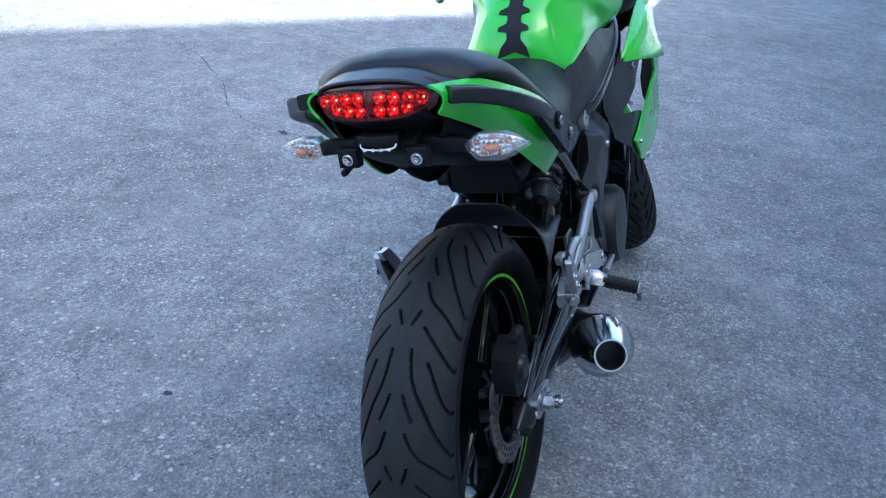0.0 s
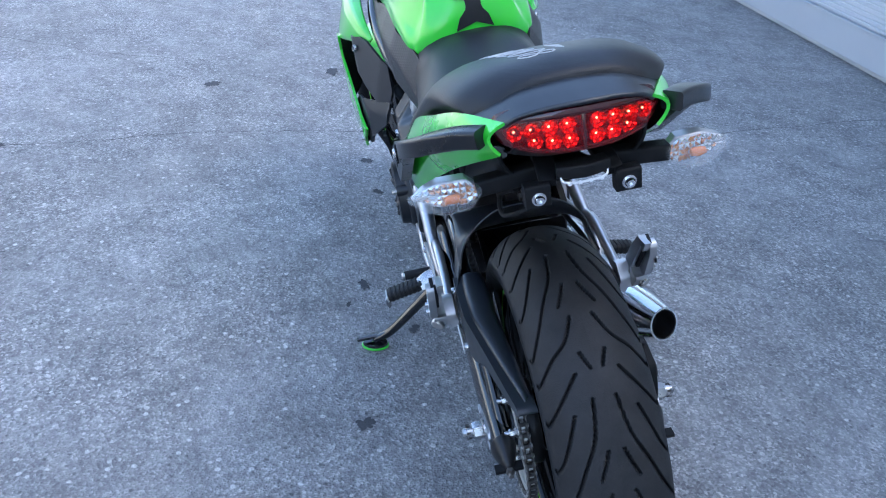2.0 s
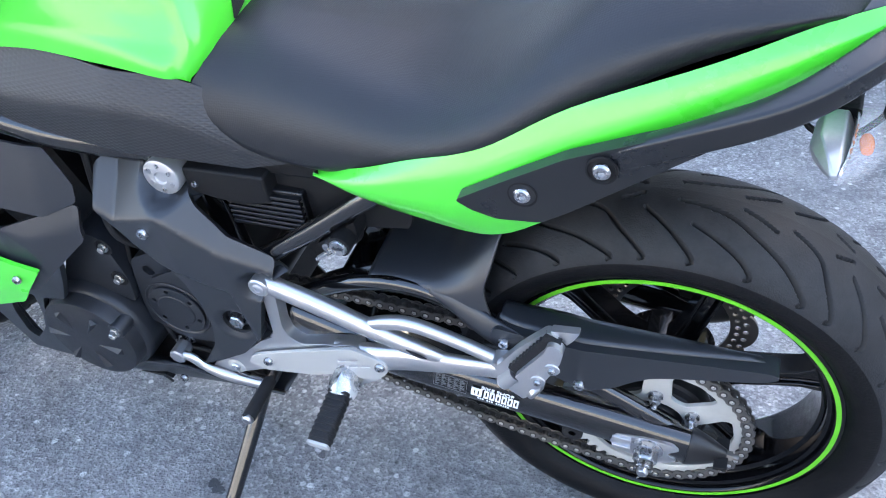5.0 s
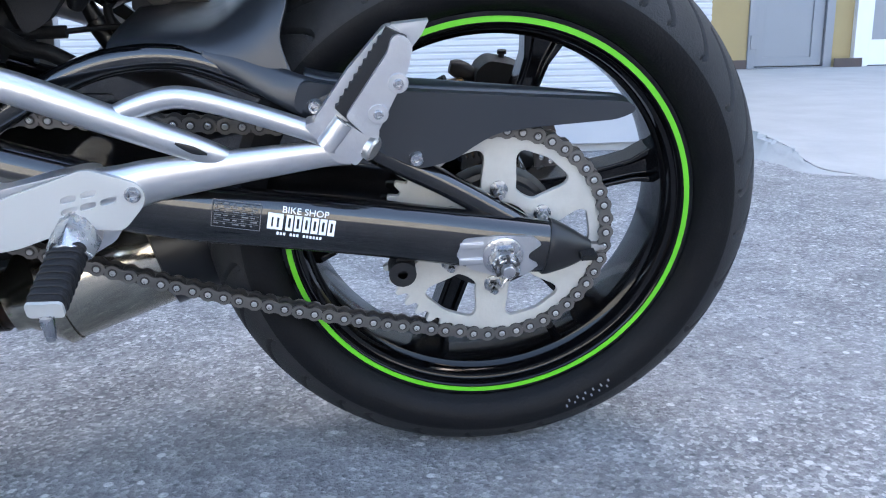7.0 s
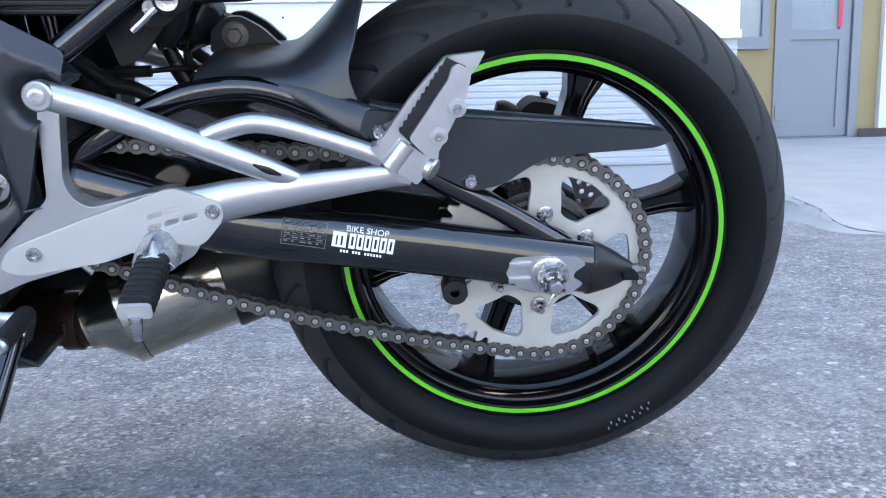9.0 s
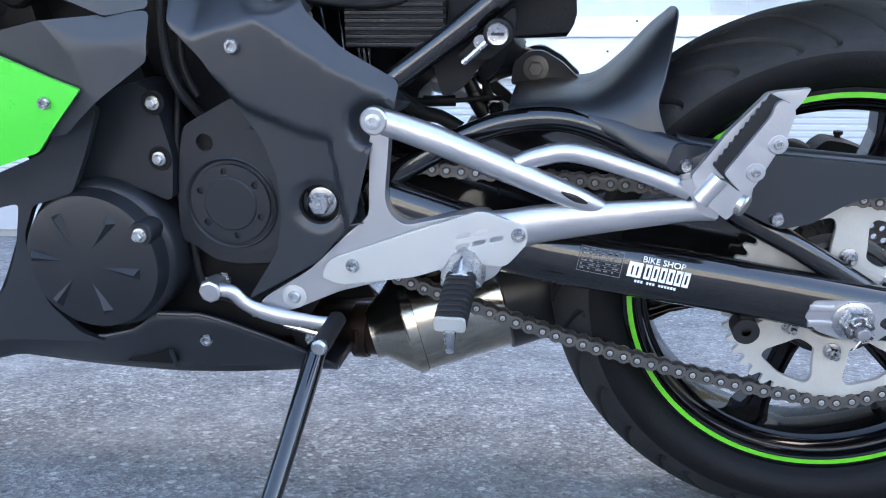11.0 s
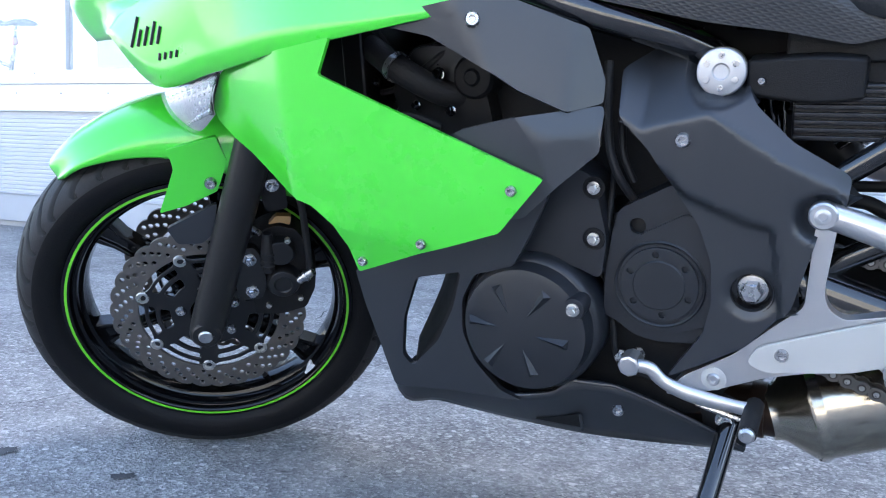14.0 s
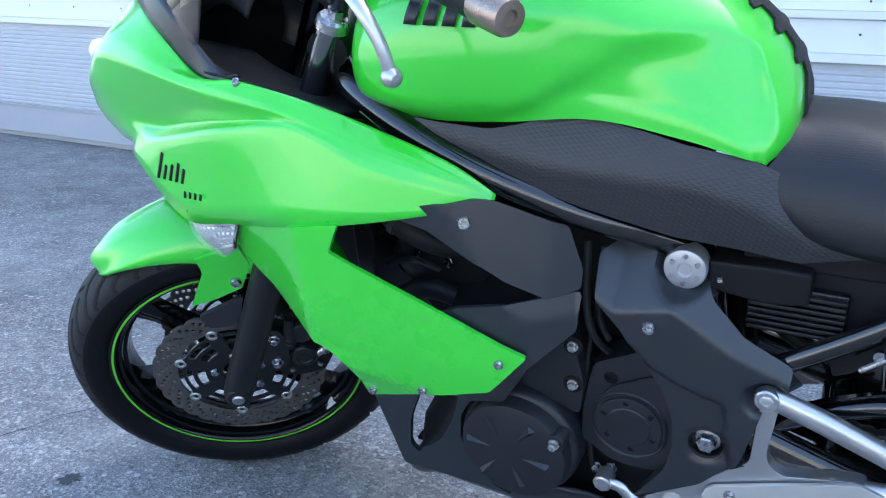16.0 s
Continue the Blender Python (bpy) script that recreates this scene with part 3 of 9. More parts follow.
def make_crack(pts, width, seed):
    rng = random.Random(seed)
    line = spline(pts, 10)
    bm = bmesh.new()
    rows = []
    for i, p in enumerate(line):
        d = np.array(line[min(i + 1, len(line) - 1)]) - np.array(line[max(i - 1, 0)])
        d = d / (np.linalg.norm(d) + 1e-9)
        side = np.array((-d[1], d[0]))
        c = np.array(p) + side * rng.uniform(-0.012, 0.012)
        w = width * rng.uniform(0.3, 1.0)
        rows.append([bm.verts.new((*(c - side * w), 0.0022)), bm.verts.new((*(c + side * w), 0.0022))])
    for a, b in zip(rows, rows[1:]):
        bm.faces.new((a[0], a[1], b[1], b[0]))
    ob = setting("ground_crack", bm, CRACK, "thin dark crack running across the asphalt", "crack")
    return ob


def make_stain(x, y, r, seed):
    rng = random.Random(seed)
    bm = bmesh.new()
    n = 36
    ring = []
    for k in range(n):
        a = 2 * math.pi * k / n
        q = 0.9 * r * (1 + 0.28 * math.sin(2 * a + seed) + 0.12 * math.sin(5 * a + 2 * seed) + rng.uniform(-0.26, 0.26))
        ring.append(bm.verts.new((x + q * 1.25 * math.cos(a), y + q * math.sin(a), 0.0025)))
    bm.faces.new(ring)
    return setting("oil_stain", bm, STAIN, "small dark oil spot on the asphalt", "stain")


WALL_Y = -2.40


def siding_profile():
    """Cross-section of the shop front: plinth, ribbed siding, ledge, sill (depth out, height)."""
    pts = [(0.0, 0.0), (0.0, 0.19), (0.012, 0.2)]
    z = 0.205
    while z < 0.675:
        pts += [(0.012, z), (0.0165, z + 0.005), (0.0165, z + 0.018), (0.012, z + 0.021)]
        z += 0.025
    return pts + [(0.012, 0.70), (0.0, 0.70)]


def make_shop():
    x0, x1 = -1.31, 9.0
    base = bmesh.new()
    prof = siding_profile()
    a = [base.verts.new((x0, WALL_Y + d, z)) for d, z in prof]
    b = [base.verts.new((x1, WALL_Y + d, z)) for d, z in prof]
    for k in range(len(prof) - 1):
        base.faces.new((a[k], a[k + 1], b[k + 1], b[k]))
    wall = setting("wall_shop", both(base, block((x0, WALL_Y - 0.16, 0.0), (x1, WALL_Y - 0.002, 0.70))), SIDING, "white ribbed metal siding of a prefabricated shop", "wall")
    setting("plinth_shop", both(block((x0 - 0.004, WALL_Y + 0.032, 0.035), (x1, WALL_Y + 0.05, 0.20)), block((x0 - 0.006, WALL_Y + 0.030, 0.2), (x1, WALL_Y + 0.058, 0.212))), PLINTH, "pale grey plinth board along the shop wall", "trim", bevel=0.004)
    ledge = setting("ledge_shop", both(block((x0 - 0.006, WALL_Y - 0.05, 0.70), (x1, WALL_Y + 0.045, 0.735)), block((x0 - 0.006, WALL_Y - 0.06, 0.735), (x1, WALL_Y + 0.02, 0.86)), block((x0 - 0.006, WALL_Y - 0.06, 0.86), (x1, WALL_Y + 0.04, 0.89))), FRAME_WHITE, "white sill and ledge under the shop windows", "trim", bevel=0.004)
    setting("wall_shop_upper", both(block((x0, WALL_Y - 0.16, 2.25), (x1, WALL_Y, 3.0)), block((x0, WALL_Y - 0.16, 0.89), (x0 + 0.20, WALL_Y, 2.25))), SIDING, "white upper wall of the shop", "wall", bevel=0.004)
    # The roof stays out of view; its eave is deepened to hold off skylight.
    setting("roof_shop", block((x0 - 0.2, WALL_Y - 4.5, 3.0), (x1 + 0.2, WALL_Y + 0.95, 3.12)), PLINTH, "unseen flat grey roof of the shop, its deep eave added to block sky light", "roof")
    setting("wall_shop_end", block((x0, WALL_Y - 4.3, 0.0), (x0 + 0.12, WALL_Y - 0.16, 3.0)), SIDING, "white end wall of the shop", "wall")
    setting("wall_shop_back", block((x0 + 0.12, WALL_Y - 4.3, 0.0), (x1, WALL_Y - 4.18, 3.0)), BLOCK, "plain back wall of the shop", "wall")
    setting("floor_shop", block((x0 + 0.12, WALL_Y - 4.18, 0.002), (x1, WALL_Y - 0.16, 0.06)), CONCRETE, "plain floor inside the shop", "floor")
    xs = [x0 + 0.20, 0.95, 2.85, 4.72, 6.6, x1]
    for k, (u, v) in enumerate(zip(xs, xs[1:])):
        win = new(f"window_{k + 1}", bpy.data.meshes.new("window"))
        fr = cut([(u, 0.89), (v, 0.89), (v, 2.25), (u, 2.25)], WALL_Y - 0.07, WALL_Y - 0.01, [[(u + 0.06, 0.945), (v - 0.06, 0.945), (v - 0.06, 2.19), (u + 0.06, 2.19)]], SIDE)
        finish(win, fr, FRAME_WHITE, bevel=0.004)
        tagged(win, "white aluminium shop window with a large pane", "window", kind="structure")
        pane = part("pane", block((u + 0.06, WALL_Y - 0.045, 0.945), (v - 0.06, WALL_Y - 0.037, 2.19)), PANE, win, "clear glass pane reflecting the yard")
        pane.visible_shadow = False
        for j in range(int((v - u) / 0.47)):
            bolt(win, (u + 0.20 + 0.47 * j, WALL_Y - 0.0098, 0.926), (0, 1, 0), 0.0055, 0.002, CHAIN_DARK, "allen", "screw")
    for j in range(26):
        bolt(ledge, (x0 + 0.32 + 0.377 * j, WALL_Y + 0.0202, 0.806), (0, 1, 0), 0.0055, 0.002, CHAIN_DARK, "allen", "screw")


PANE = glass_material("window_glass", (0.75, 0.8, 0.82), 0.02, 0.28)
make_shop()


def make_poster(u, v, z0, z1, mat, band, label):
    ob = new("poster", bpy.data.meshes.new("poster"))
    finish(ob, block((u, WALL_Y - 0.052, z0), (v, WALL_Y - 0.049, z1)), mat)
    tagged(ob, label, "poster")
    if band:
        part("band", sheet([(u, WALL_Y - 0.0535, z0), ((u + v) / 2, WALL_Y - 0.0535, z0), (v, WALL_Y - 0.0535, z0)], [(u, WALL_Y - 0.0535, z0 + 0.055), ((u + v) / 2, WALL_Y - 0.0535, z0 + 0.065), (v, WALL_Y - 0.0535, z0 + 0.145)], 0, 5, 2), POSTER_BLUE, ob, "deep blue curved band")
    return ob


def make_apron():
    """A poured concrete slab that runs out to the asphalt at its low end."""
    a = [(-1.38, -2.62, 0.10), (-1.40, -2.25, 0.095), (-1.44, -1.95, 0.06), (-1.50, -1.62, 0.004), (-2.4, -1.45, 0.004), (-9.0, -1.2, 0.004)]
    b = [(-1.34, -6.6, 0.10), (-1.6, -6.6, 0.10), (-2.0, -6.6, 0.10), (-2.6, -6.6, 0.10), (-4.0, -6.6, 0.10), (-9.5, -6.6, 0.10)]
    top = sheet(a, b, 0, 6, 14)
    rng = random.Random(4)
    for v in top.verts:
        v.co.z += rng.uniform(-0.003, 0.003)
    foot = [(p[0] + 0.05 + 0.3 * p[2], p[1] + 0.02, -0.01) for p in a]
    edge = sheet(a, foot, 0, 16, 7)
    for v in edge.verts:
        k = min(1.0, max(0.0, v.co.z / 0.08))
        v.co.x += rng.uniform(-0.016, 0.016) * k
        v.co.y += rng.uniform(-0.016, 0.016) * k
        v.co.z += rng.uniform(-0.006, 0.004) * k
    return setting("pavement", both(top, edge), CONCRETE, "pale poured concrete apron with a broken edge", "pavement")


make_apron()


def make_far_building():
    """Ochre wall with a grey door, a window and a white door leaf that stands beside an open passage."""
    y = -6.6
    setting("wall_ochre", both(block((-3.46, y - 0.2, 0.1), (-1.31, y, 3.2)), block((-4.46, y - 0.2, 0.1), (-4.27, y, 3.2)), block((-9.5, y - 0.2, 2.3), (-3.46, y - 0.002, 3.2)), block((-9.5, y - 0.2, 0.1), (-5.9, y, 2.3))), OCHRE, "ochre painted wall of the building behind", "wall")
    setting("baseboard", both(block((-3.46, y + 0.002, 0.1), (-1.31, y + 0.012, 0.18)), block((-4.54, y + 0.062, 0.1), (-4.27, y + 0.072, 0.18)), block((-9.5, y + 0.002, 0.1), (-5.9, y + 0.012, 0.18)), block((-5.9, -7.595, 0.102), (-4.98, -7.585, 0.17))), DARK_BASE, "dark brown tile skirting along the ochre wall", "trim")
    door = new("door_1", bpy.data.meshes.new("door"))
    finish(door, cut([(-4.27, 0.1), (-3.46, 0.1), (-3.46, 2.28), (-4.27, 2.28)], y - 0.08, y + 0.02, [[(-4.19, 0.11), (-3.53, 0.11), (-3.53, 2.2), (-4.19, 2.2)]], SIDE), DOOR_GREY, bevel=0.004)
    tagged(door, "grey aluminium door with a glass upper panel, closed", "door", kind="structure")
    leaf = part("leaf", cut([(-4.185, 0.12), (-3.535, 0.12), (-3.535, 2.19), (-4.185, 2.19)], y - 0.05, y - 0.01, [[(-4.08, 1.08), (-3.62, 1.08), (-3.62, 2.08), (-4.08, 2.08)], [(-4.08, 0.20), (-3.62, 0.20), (-3.62, 0.99), (-4.08, 0.99)]], SIDE), DOOR_GREY, door, bevel=0.003)
    part("panel", block((-4.08, y - 0.036, 0.20), (-3.62, y - 0.026, 0.99)), DOOR_GREY, leaf)
    part("pane", block((-4.08, y - 0.036, 1.08), (-3.62, y - 0.028, 2.08)), PANE, leaf, "dark glass pane")
    part("hinge", block((-3.55, y - 0.006, 0.27), (-3.48, y + 0.032, 0.40)), DOOR_GREY, leaf, bevel=0.004)
    part("sticker", block((-4.10, y - 0.009, 1.10), (-4.06, y - 0.006, 1.5)), RED_SIGN, leaf, "red upright sticker")
    white = new("door_2", bpy.data.meshes.new("door"))
    finish(white, cut([(-4.94, 0.11), (-4.60, 0.11), (-4.60, 2.25), (-4.94, 2.25)], y - 0.05, y - 0.005, [[(-4.84, 0.34), (-4.66, 0.34), (-4.66, 1.95), (-4.84, 1.95)]], SIDE), FRAME_WHITE, bevel=0.004)
    tagged(white, "narrow white door leaf with a long flat panel", "door", kind="structure")
    part("panel", block((-4.837, y - 0.034, 0.343), (-4.663, y - 0.022, 1.947)), DOOR_GREY, white)
    part("edge_strip", block((-4.985, y - 0.05, 0.11), (-4.945, y + 0.01, 2.25)), FRAME_WHITE, white, bevel=0.003)
    part("lock", block((-4.99, y - 0.03, 0.14), (-4.972, y + 0.016, 0.44)), SATIN, white, "dark lock strip")
    setting("post_white", block((-4.60, y - 0.1, 0.1), (-4.46, y + 0.06, 3.2)), FRAME_WHITE, "white square post beside the doors", "post", bevel=0.005)
    win = new("window_9", bpy.data.meshes.new("window"))
    finish(win, cut([(-3.39, 0.91), (-2.4, 0.91), (-2.4, 1.9), (-3.39, 1.9)], y + 0.004, y + 0.05, [[(-3.32, 1.02), (-2.47, 1.02), (-2.47, 1.84), (-3.32, 1.84)]], SIDE), DOOR_GREY, bevel=0.003)
    tagged(win, "grey framed window in the ochre wall", "window", kind="structure")
    part("pane", block((-3.32, y + 0.02, 1.02), (-2.47, y + 0.026, 1.84)), PANE, win)
    setting("wall_passage", block((-5.9, -7.8, 0.1), (-4.55, -7.6, 2.3)), OCHRE, "ochre wall inside the open passage", "wall")
    setting("wall_inside", both(block((-9.5, -9.2, 0.1), (-1.2, -9.0, 3.2)), block((-9.6, -9.2, 0.1), (-9.5, y - 0.2, 3.2)), block((-1.31, -9.0, 0.1), (-1.2, y, 3.2))), BLOCK, "plain inner walls behind the doors", "wall")
    setting("ceiling", block((-9.6, -9.2, 3.2), (-1.2, y + 0.1, 3.3)), BLOCK, "plain ceiling of the building behind", "ceiling")


make_far_building()


def make_tall_block():
    """An unseen tall block, added so that its shade lies over the yard."""
    mid = Vector((3.46, 2.75, 0)) - Vector((0.653, 0.757, 0)) * 18.0
    turn = Matrix.Translation(mid) @ Matrix.Rotation(math.atan2(-0.653, 0.757), 4, "Z")
    h = 18.0 * 1.2
    setting("wall_tall_block", block((-26, -12, 0), (40, 0, h), turn), BLOCK, "unseen tall plastered block added to shade the yard", "building")


make_tall_block()
# Unseen wall added on the open side, for the bike to reflect.
setting("wall_yard", block((-16, 12.0, 0), (26, 12.3, 3.4)), BLOCK, "unseen plain plastered wall added across from the shop", "wall")


# ---- the motorcycle: x ahead from the rear axle, y to its own left, z up from the tyres ----
LEAN = pose(0.0000, 0.0000, -0.0052, -12.470, -0.448, 0.000)
BIKE = new("motorcycle")
BIKE.empty_display_size = 0.2
BIKE.matrix_world = LEAN
tagged(BIKE, "lime green and black sport motorcycle leaning on its side stand", "motorcycle")

RAKE = radians(24.5)
HEAD = Vector((-math.sin(RAKE), 0, math.cos(RAKE)))
OFFSET = 0.0316
FRONT_AXLE = Vector((1.41, 0, 0.288))
PIVOT = FRONT_AXLE - OFFSET * Vector((math.cos(RAKE), 0, math.sin(RAKE)))
BAR_TURN = Matrix.Translation(PIVOT) @ Matrix.Rotation(radians(37.9), 4, HEAD) @ Matrix.Translation(-PIVOT)
STEER = Matrix.Translation(Vector((-0.018, 0.020, 0.002)) + PIVOT) @ Matrix.Rotation(radians(35.5), 4, HEAD) @ Matrix.Translation(-PIVOT)


def steered(bm):
    bm.transform(STEER)
    return bm


def turned(bm):
    bm.transform(BAR_TURN)
    return bm


# -- wheels --
def groove_lines():
    """Tread grooves of one pitch on one side: (share of the pitch, share of the half width) pairs."""
    turn = [
        [(56.9, 0.18), (54.8, 0.135), (52.7, 0.085)],
        [(52.0, 0.312), (47.5, 0.52), (43.5, 0.72), (40.8, 0.88), (41.4, 0.93)],
        [(45.2, 0.165), (36.1, 0.25), (28.5, 0.455), (22.0, 0.63), (17.0, 0.80), (14.2, 0.91), (15.0, 0.95)],
        [(41.9, 0.46), (35.0, 0.63), (30.5, 0.76), (27.6, 0.90), (28.4, 0.94)],
        [(32.4, 0.11), (29.0, 0.18), (25.5, 0.27)],
        [(21.9, 0.165), (15.8, 0.325), (12.0, 0.58), (8.8, 0.76), (6.6, 0.90), (7.4, 0.94)]]
    return [[((180 - a) / 45, s) for a, s in line] for line in turn]


def make_tyre(profile, pitches, depth, width, segs, crown, turn=1.0):
    """profile: half section (radius, y) from the crown to the bead, mirrored. Grooves are sunk into a fine tread."""
    half = spline(profile, 14)
    ring = [np.array((p[0], -p[1])) for p in reversed(half[1:])] + list(half)
    r = np.array([p[0] for p in ring])
    y = np.array([p[1] for p in ring])
    arc = np.concatenate([[0], np.cumsum(np.hypot(np.diff(r), np.diff(y)))])
    arc -= arc[len(half) - 1]
    ang = np.arange(segs) * 2 * math.pi / segs
    rr = np.repeat(r[None, :], segs, 0)
    dig = np.zeros_like(rr)
    pitch = 2 * math.pi / pitches
    R = profile[0][0]
    for side in (1, -1):
        for line in groove_lines():
            q = spline(line, 5)
            for k in range(pitches):
                for p0, p1 in zip(q, q[1:]):
                    a0, a1 = (k + p0[0]) * pitch * turn, (k + p1[0]) * pitch * turn
                    s0, s1 = side * p0[1] * crown, side * p1[1] * crown
                    dx, ds = (a1 - a0) * R, s1 - s0
                    A = (((ang - a0) + math.pi) % (2 * math.pi) - math.pi) * R
                    rows = np.where((A > min(dx, 0) - 0.012) & (A < max(dx, 0) + 0.012))[0]
                    if not len(rows):
                        continue
                    P, S = A[rows][:, None], arc[None, :] - s0
                    t = np.clip((P * dx + S * ds) / (dx * dx + ds * ds), 0, 1)
                    d = np.hypot(P - t * dx, S - t * ds)
                    wide = width * (0.9 + 0.5 * abs(p0[1]))
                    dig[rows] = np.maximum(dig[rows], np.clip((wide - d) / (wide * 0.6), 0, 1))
    rr = rr - depth * dig
    verts, faces = [], []
    m = len(ring)
    for i in range(segs):
        ca, sa = math.cos(ang[i]), math.sin(ang[i])
        verts += [(rr[i, j] * ca, y[j], rr[i, j] * sa) for j in range(m)]
    for i in range(segs):
        n = (i + 1) % segs
        faces += [(i * m + j, i * m + j + 1, n * m + j + 1, n * m + j) for j in range(m - 1)]
    me = bpy.data.meshes.new("tyre")
    me.from_pydata(verts, [], faces)
    # mask for the dark colour painted into the grooves
    me.attributes.new("groove_shade", "FLOAT", "POINT").data.foreach_set("value", dig.astype(np.float32).ravel())
    bm = bmesh.new()
    bm.from_mesh(me)
    bpy.data.meshes.remove(me)
    return bm


def spoke(angle, r0, r1, w0, w1, d0, d1):
    """One cast spoke with a raised rib along each edge."""
    bm = bmesh.new()
    rings = []
    for k in range(7):
        t = k / 6
        r = r0 + (r1 - r0) * t
        w = w0 + (w1 - w0) * t + 0.010 * max(0, t - 0.8) * 5 + 0.008 * max(0, 0.25 - t) * 4
        d = d0 + (d1 - d0) * t
        sec = [(-w, -d), (-w, d), (-w * 0.62, d), (-w * 0.45, d * 0.62), (w * 0.45, d * 0.62), (w * 0.62, d), (w, d), (w, -d), (w * 0.62, -d), (w * 0.45, -d * 0.62), (-w * 0.45, -d * 0.62), (-w * 0.62, -d)]
        rings.append([bm.verts.new((r, y, s)) for s, y in sec])
    for a, b in zip(rings, rings[1:]):
        for k in range(12):
            bm.faces.new((a[k], a[(k + 1) % 12], b[(k + 1) % 12], b[k]))
    bm.transform(Matrix.Rotation(-angle, 4, "Y"))
    return bm


def wheel(name, centre, tyre_bm, half, spokes, first, m, hub_r, hub_h, edge):
    """Tyre, rim, spokes, hub and the tape on both rim faces. m carries the wheel to its place."""
    ax = Matrix.Translation(centre)
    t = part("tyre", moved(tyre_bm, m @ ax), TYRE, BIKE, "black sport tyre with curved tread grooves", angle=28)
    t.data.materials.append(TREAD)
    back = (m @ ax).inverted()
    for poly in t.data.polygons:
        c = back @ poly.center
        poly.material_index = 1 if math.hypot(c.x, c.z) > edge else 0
    rim_prof = [(0.2250, half), (0.2238, half + 0.0032), (0.2205, half + 0.0034), (0.2125, half + 0.003), (0.2098, half + 0.0005), (0.2082, half - 0.006), (0.2062, half - 0.0075), (0.2036, half - 0.008), (0.2022, half - 0.0125), (0.2012, half - 0.020), (0.1985, half - 0.0225), (0.1962, half - 0.024), (0.1948, half - 0.034), (0.1930, 0.0)]
    prof = rim_prof + [(r, -h) for r, h in reversed(rim_prof[:-1])]
    prof += [(0.2165, -half + 0.006), (0.2050, -half * 0.4), (0.2050, half * 0.4), (0.2165, half - 0.006)]
    Z2Y = Matrix.Rotation(radians(-90), 4, "X")
    rim = part(name, spin(prof, m @ ax @ Z2Y, 120, closed=True), RIM, BIKE, "gloss black cast alloy wheel with lime rim tape")
    t.parent = rim
    for k in range(spokes):
        part("spoke", moved(spoke(first + 2 * math.pi * k / spokes, hub_r * 0.8, 0.1955, 0.0135, 0.0125, 0.020, 0.0155), m @ ax), RIM, rim, bevel=0.002)
    part("hub", spin([(0.012, hub_h + 0.004), (hub_r * 0.6, hub_h + 0.004), (hub_r * 0.7, hub_h), (hub_r, hub_h - 0.012), (hub_r, -hub_h + 0.012), (hub_r * 0.7, -hub_h), (hub_r * 0.6, -hub_h - 0.004), (0.012, -hub_h - 0.004)], m @ ax @ Z2Y, 40, closed=True), RIM, rim)
    for s in (1, -1):
        lo, hi = (0.2136, 0.2192) if half > 0.05 else (0.2146, 0.2184)
        tape = spin([(lo, s * (half + 0.0036)), (hi, s * (half + 0.0036)), (hi, s * (half + 0.0042)), (lo, s * (half + 0.0042))], m @ ax @ Z2Y, 120, closed=True)
        part("rim_tape", tape, STRIPE, rim, "lime green tape round the rim edge")
    return rim


REAR = (0, 0, 0.312)
rear_tyre = make_tyre([(0.308, 0.0), (0.305, 0.026), (0.295, 0.050), (0.279, 0.069), (0.262, 0.0785), (0.246, 0.0785), (0.233, 0.071), (0.2245, 0.060)], 8, 0.0060, 0.0023, 1400, 0.094)
REAR_WHEEL = wheel("rear_wheel", REAR, rear_tyre, 0.056, 6, radians(107), Matrix(), 0.062, 0.055, 0.2625)
FRONT_C = tuple(FRONT_AXLE)
front_tyre = make_tyre([(0.297, 0.0), (0.294, 0.020), (0.286, 0.040), (0.274, 0.054), (0.258, 0.060), (0.244, 0.0595), (0.233, 0.055), (0.2245, 0.047)], 10, 0.0055, 0.0036, 1100, 0.070, -1.0)
FRONT_WHEEL = wheel("front_wheel", FRONT_C, front_tyre, 0.046, 6, radians(47), STEER, 0.040, 0.050, 0.262)
for a, mm, yy, c in ((-62, Matrix(), 0.05, REAR), (-76, STEER, 0.040, FRONT_C)):
    d = Vector((-math.cos(radians(a)), 0, math.sin(radians(a))))
    part("valve", moved(tube([Vector(c) + d * 0.193 + Vector((0, 0.0, 0)), Vector(c) + d * 0.175 + Vector((0, 0.006, 0)), Vector(c) + d * 0.158 + Vector((0, 0.012, 0))], [0.0055, 0.0045, 0.0045], 10, 3), mm), RUBBER, REAR_WHEEL if c is REAR else FRONT_WHEEL, "black valve stem")
# balance weights and small label on the front rim
part("balance_weight", moved(block((1.41 + 0.055, 0.028, 0.288 - 0.206), (1.41 + 0.078, 0.040, 0.288 - 0.190), Matrix.Translation(FRONT_AXLE) @ Matrix.Rotation(radians(58), 4, "Y") @ Matrix.Translation(-FRONT_AXLE)), STEER), WHITE_INK, FRONT_WHEEL, "small white sticker on the rim", bevel=0.001)
# sidewall lettering as plain bars
for k in range(12):
    a = radians(-54 - k * 1.2)
    r = 0.253 if k % 2 else 0.247
    c = Vector((-r * math.cos(a), 0.0790, 0.312 + r * math.sin(a)))
    part("sidewall_mark", moved(block((-0.0010, 0, -0.0016 - 0.0006 * (k % 3)), (0.0010, 0.0006, 0.0016)), Matrix.Translation(c) @ Matrix.Rotation(a + radians(90), 4, "Y")), GREY_INK, REAR_WHEEL, "pale lettering bar on the tyre wall")


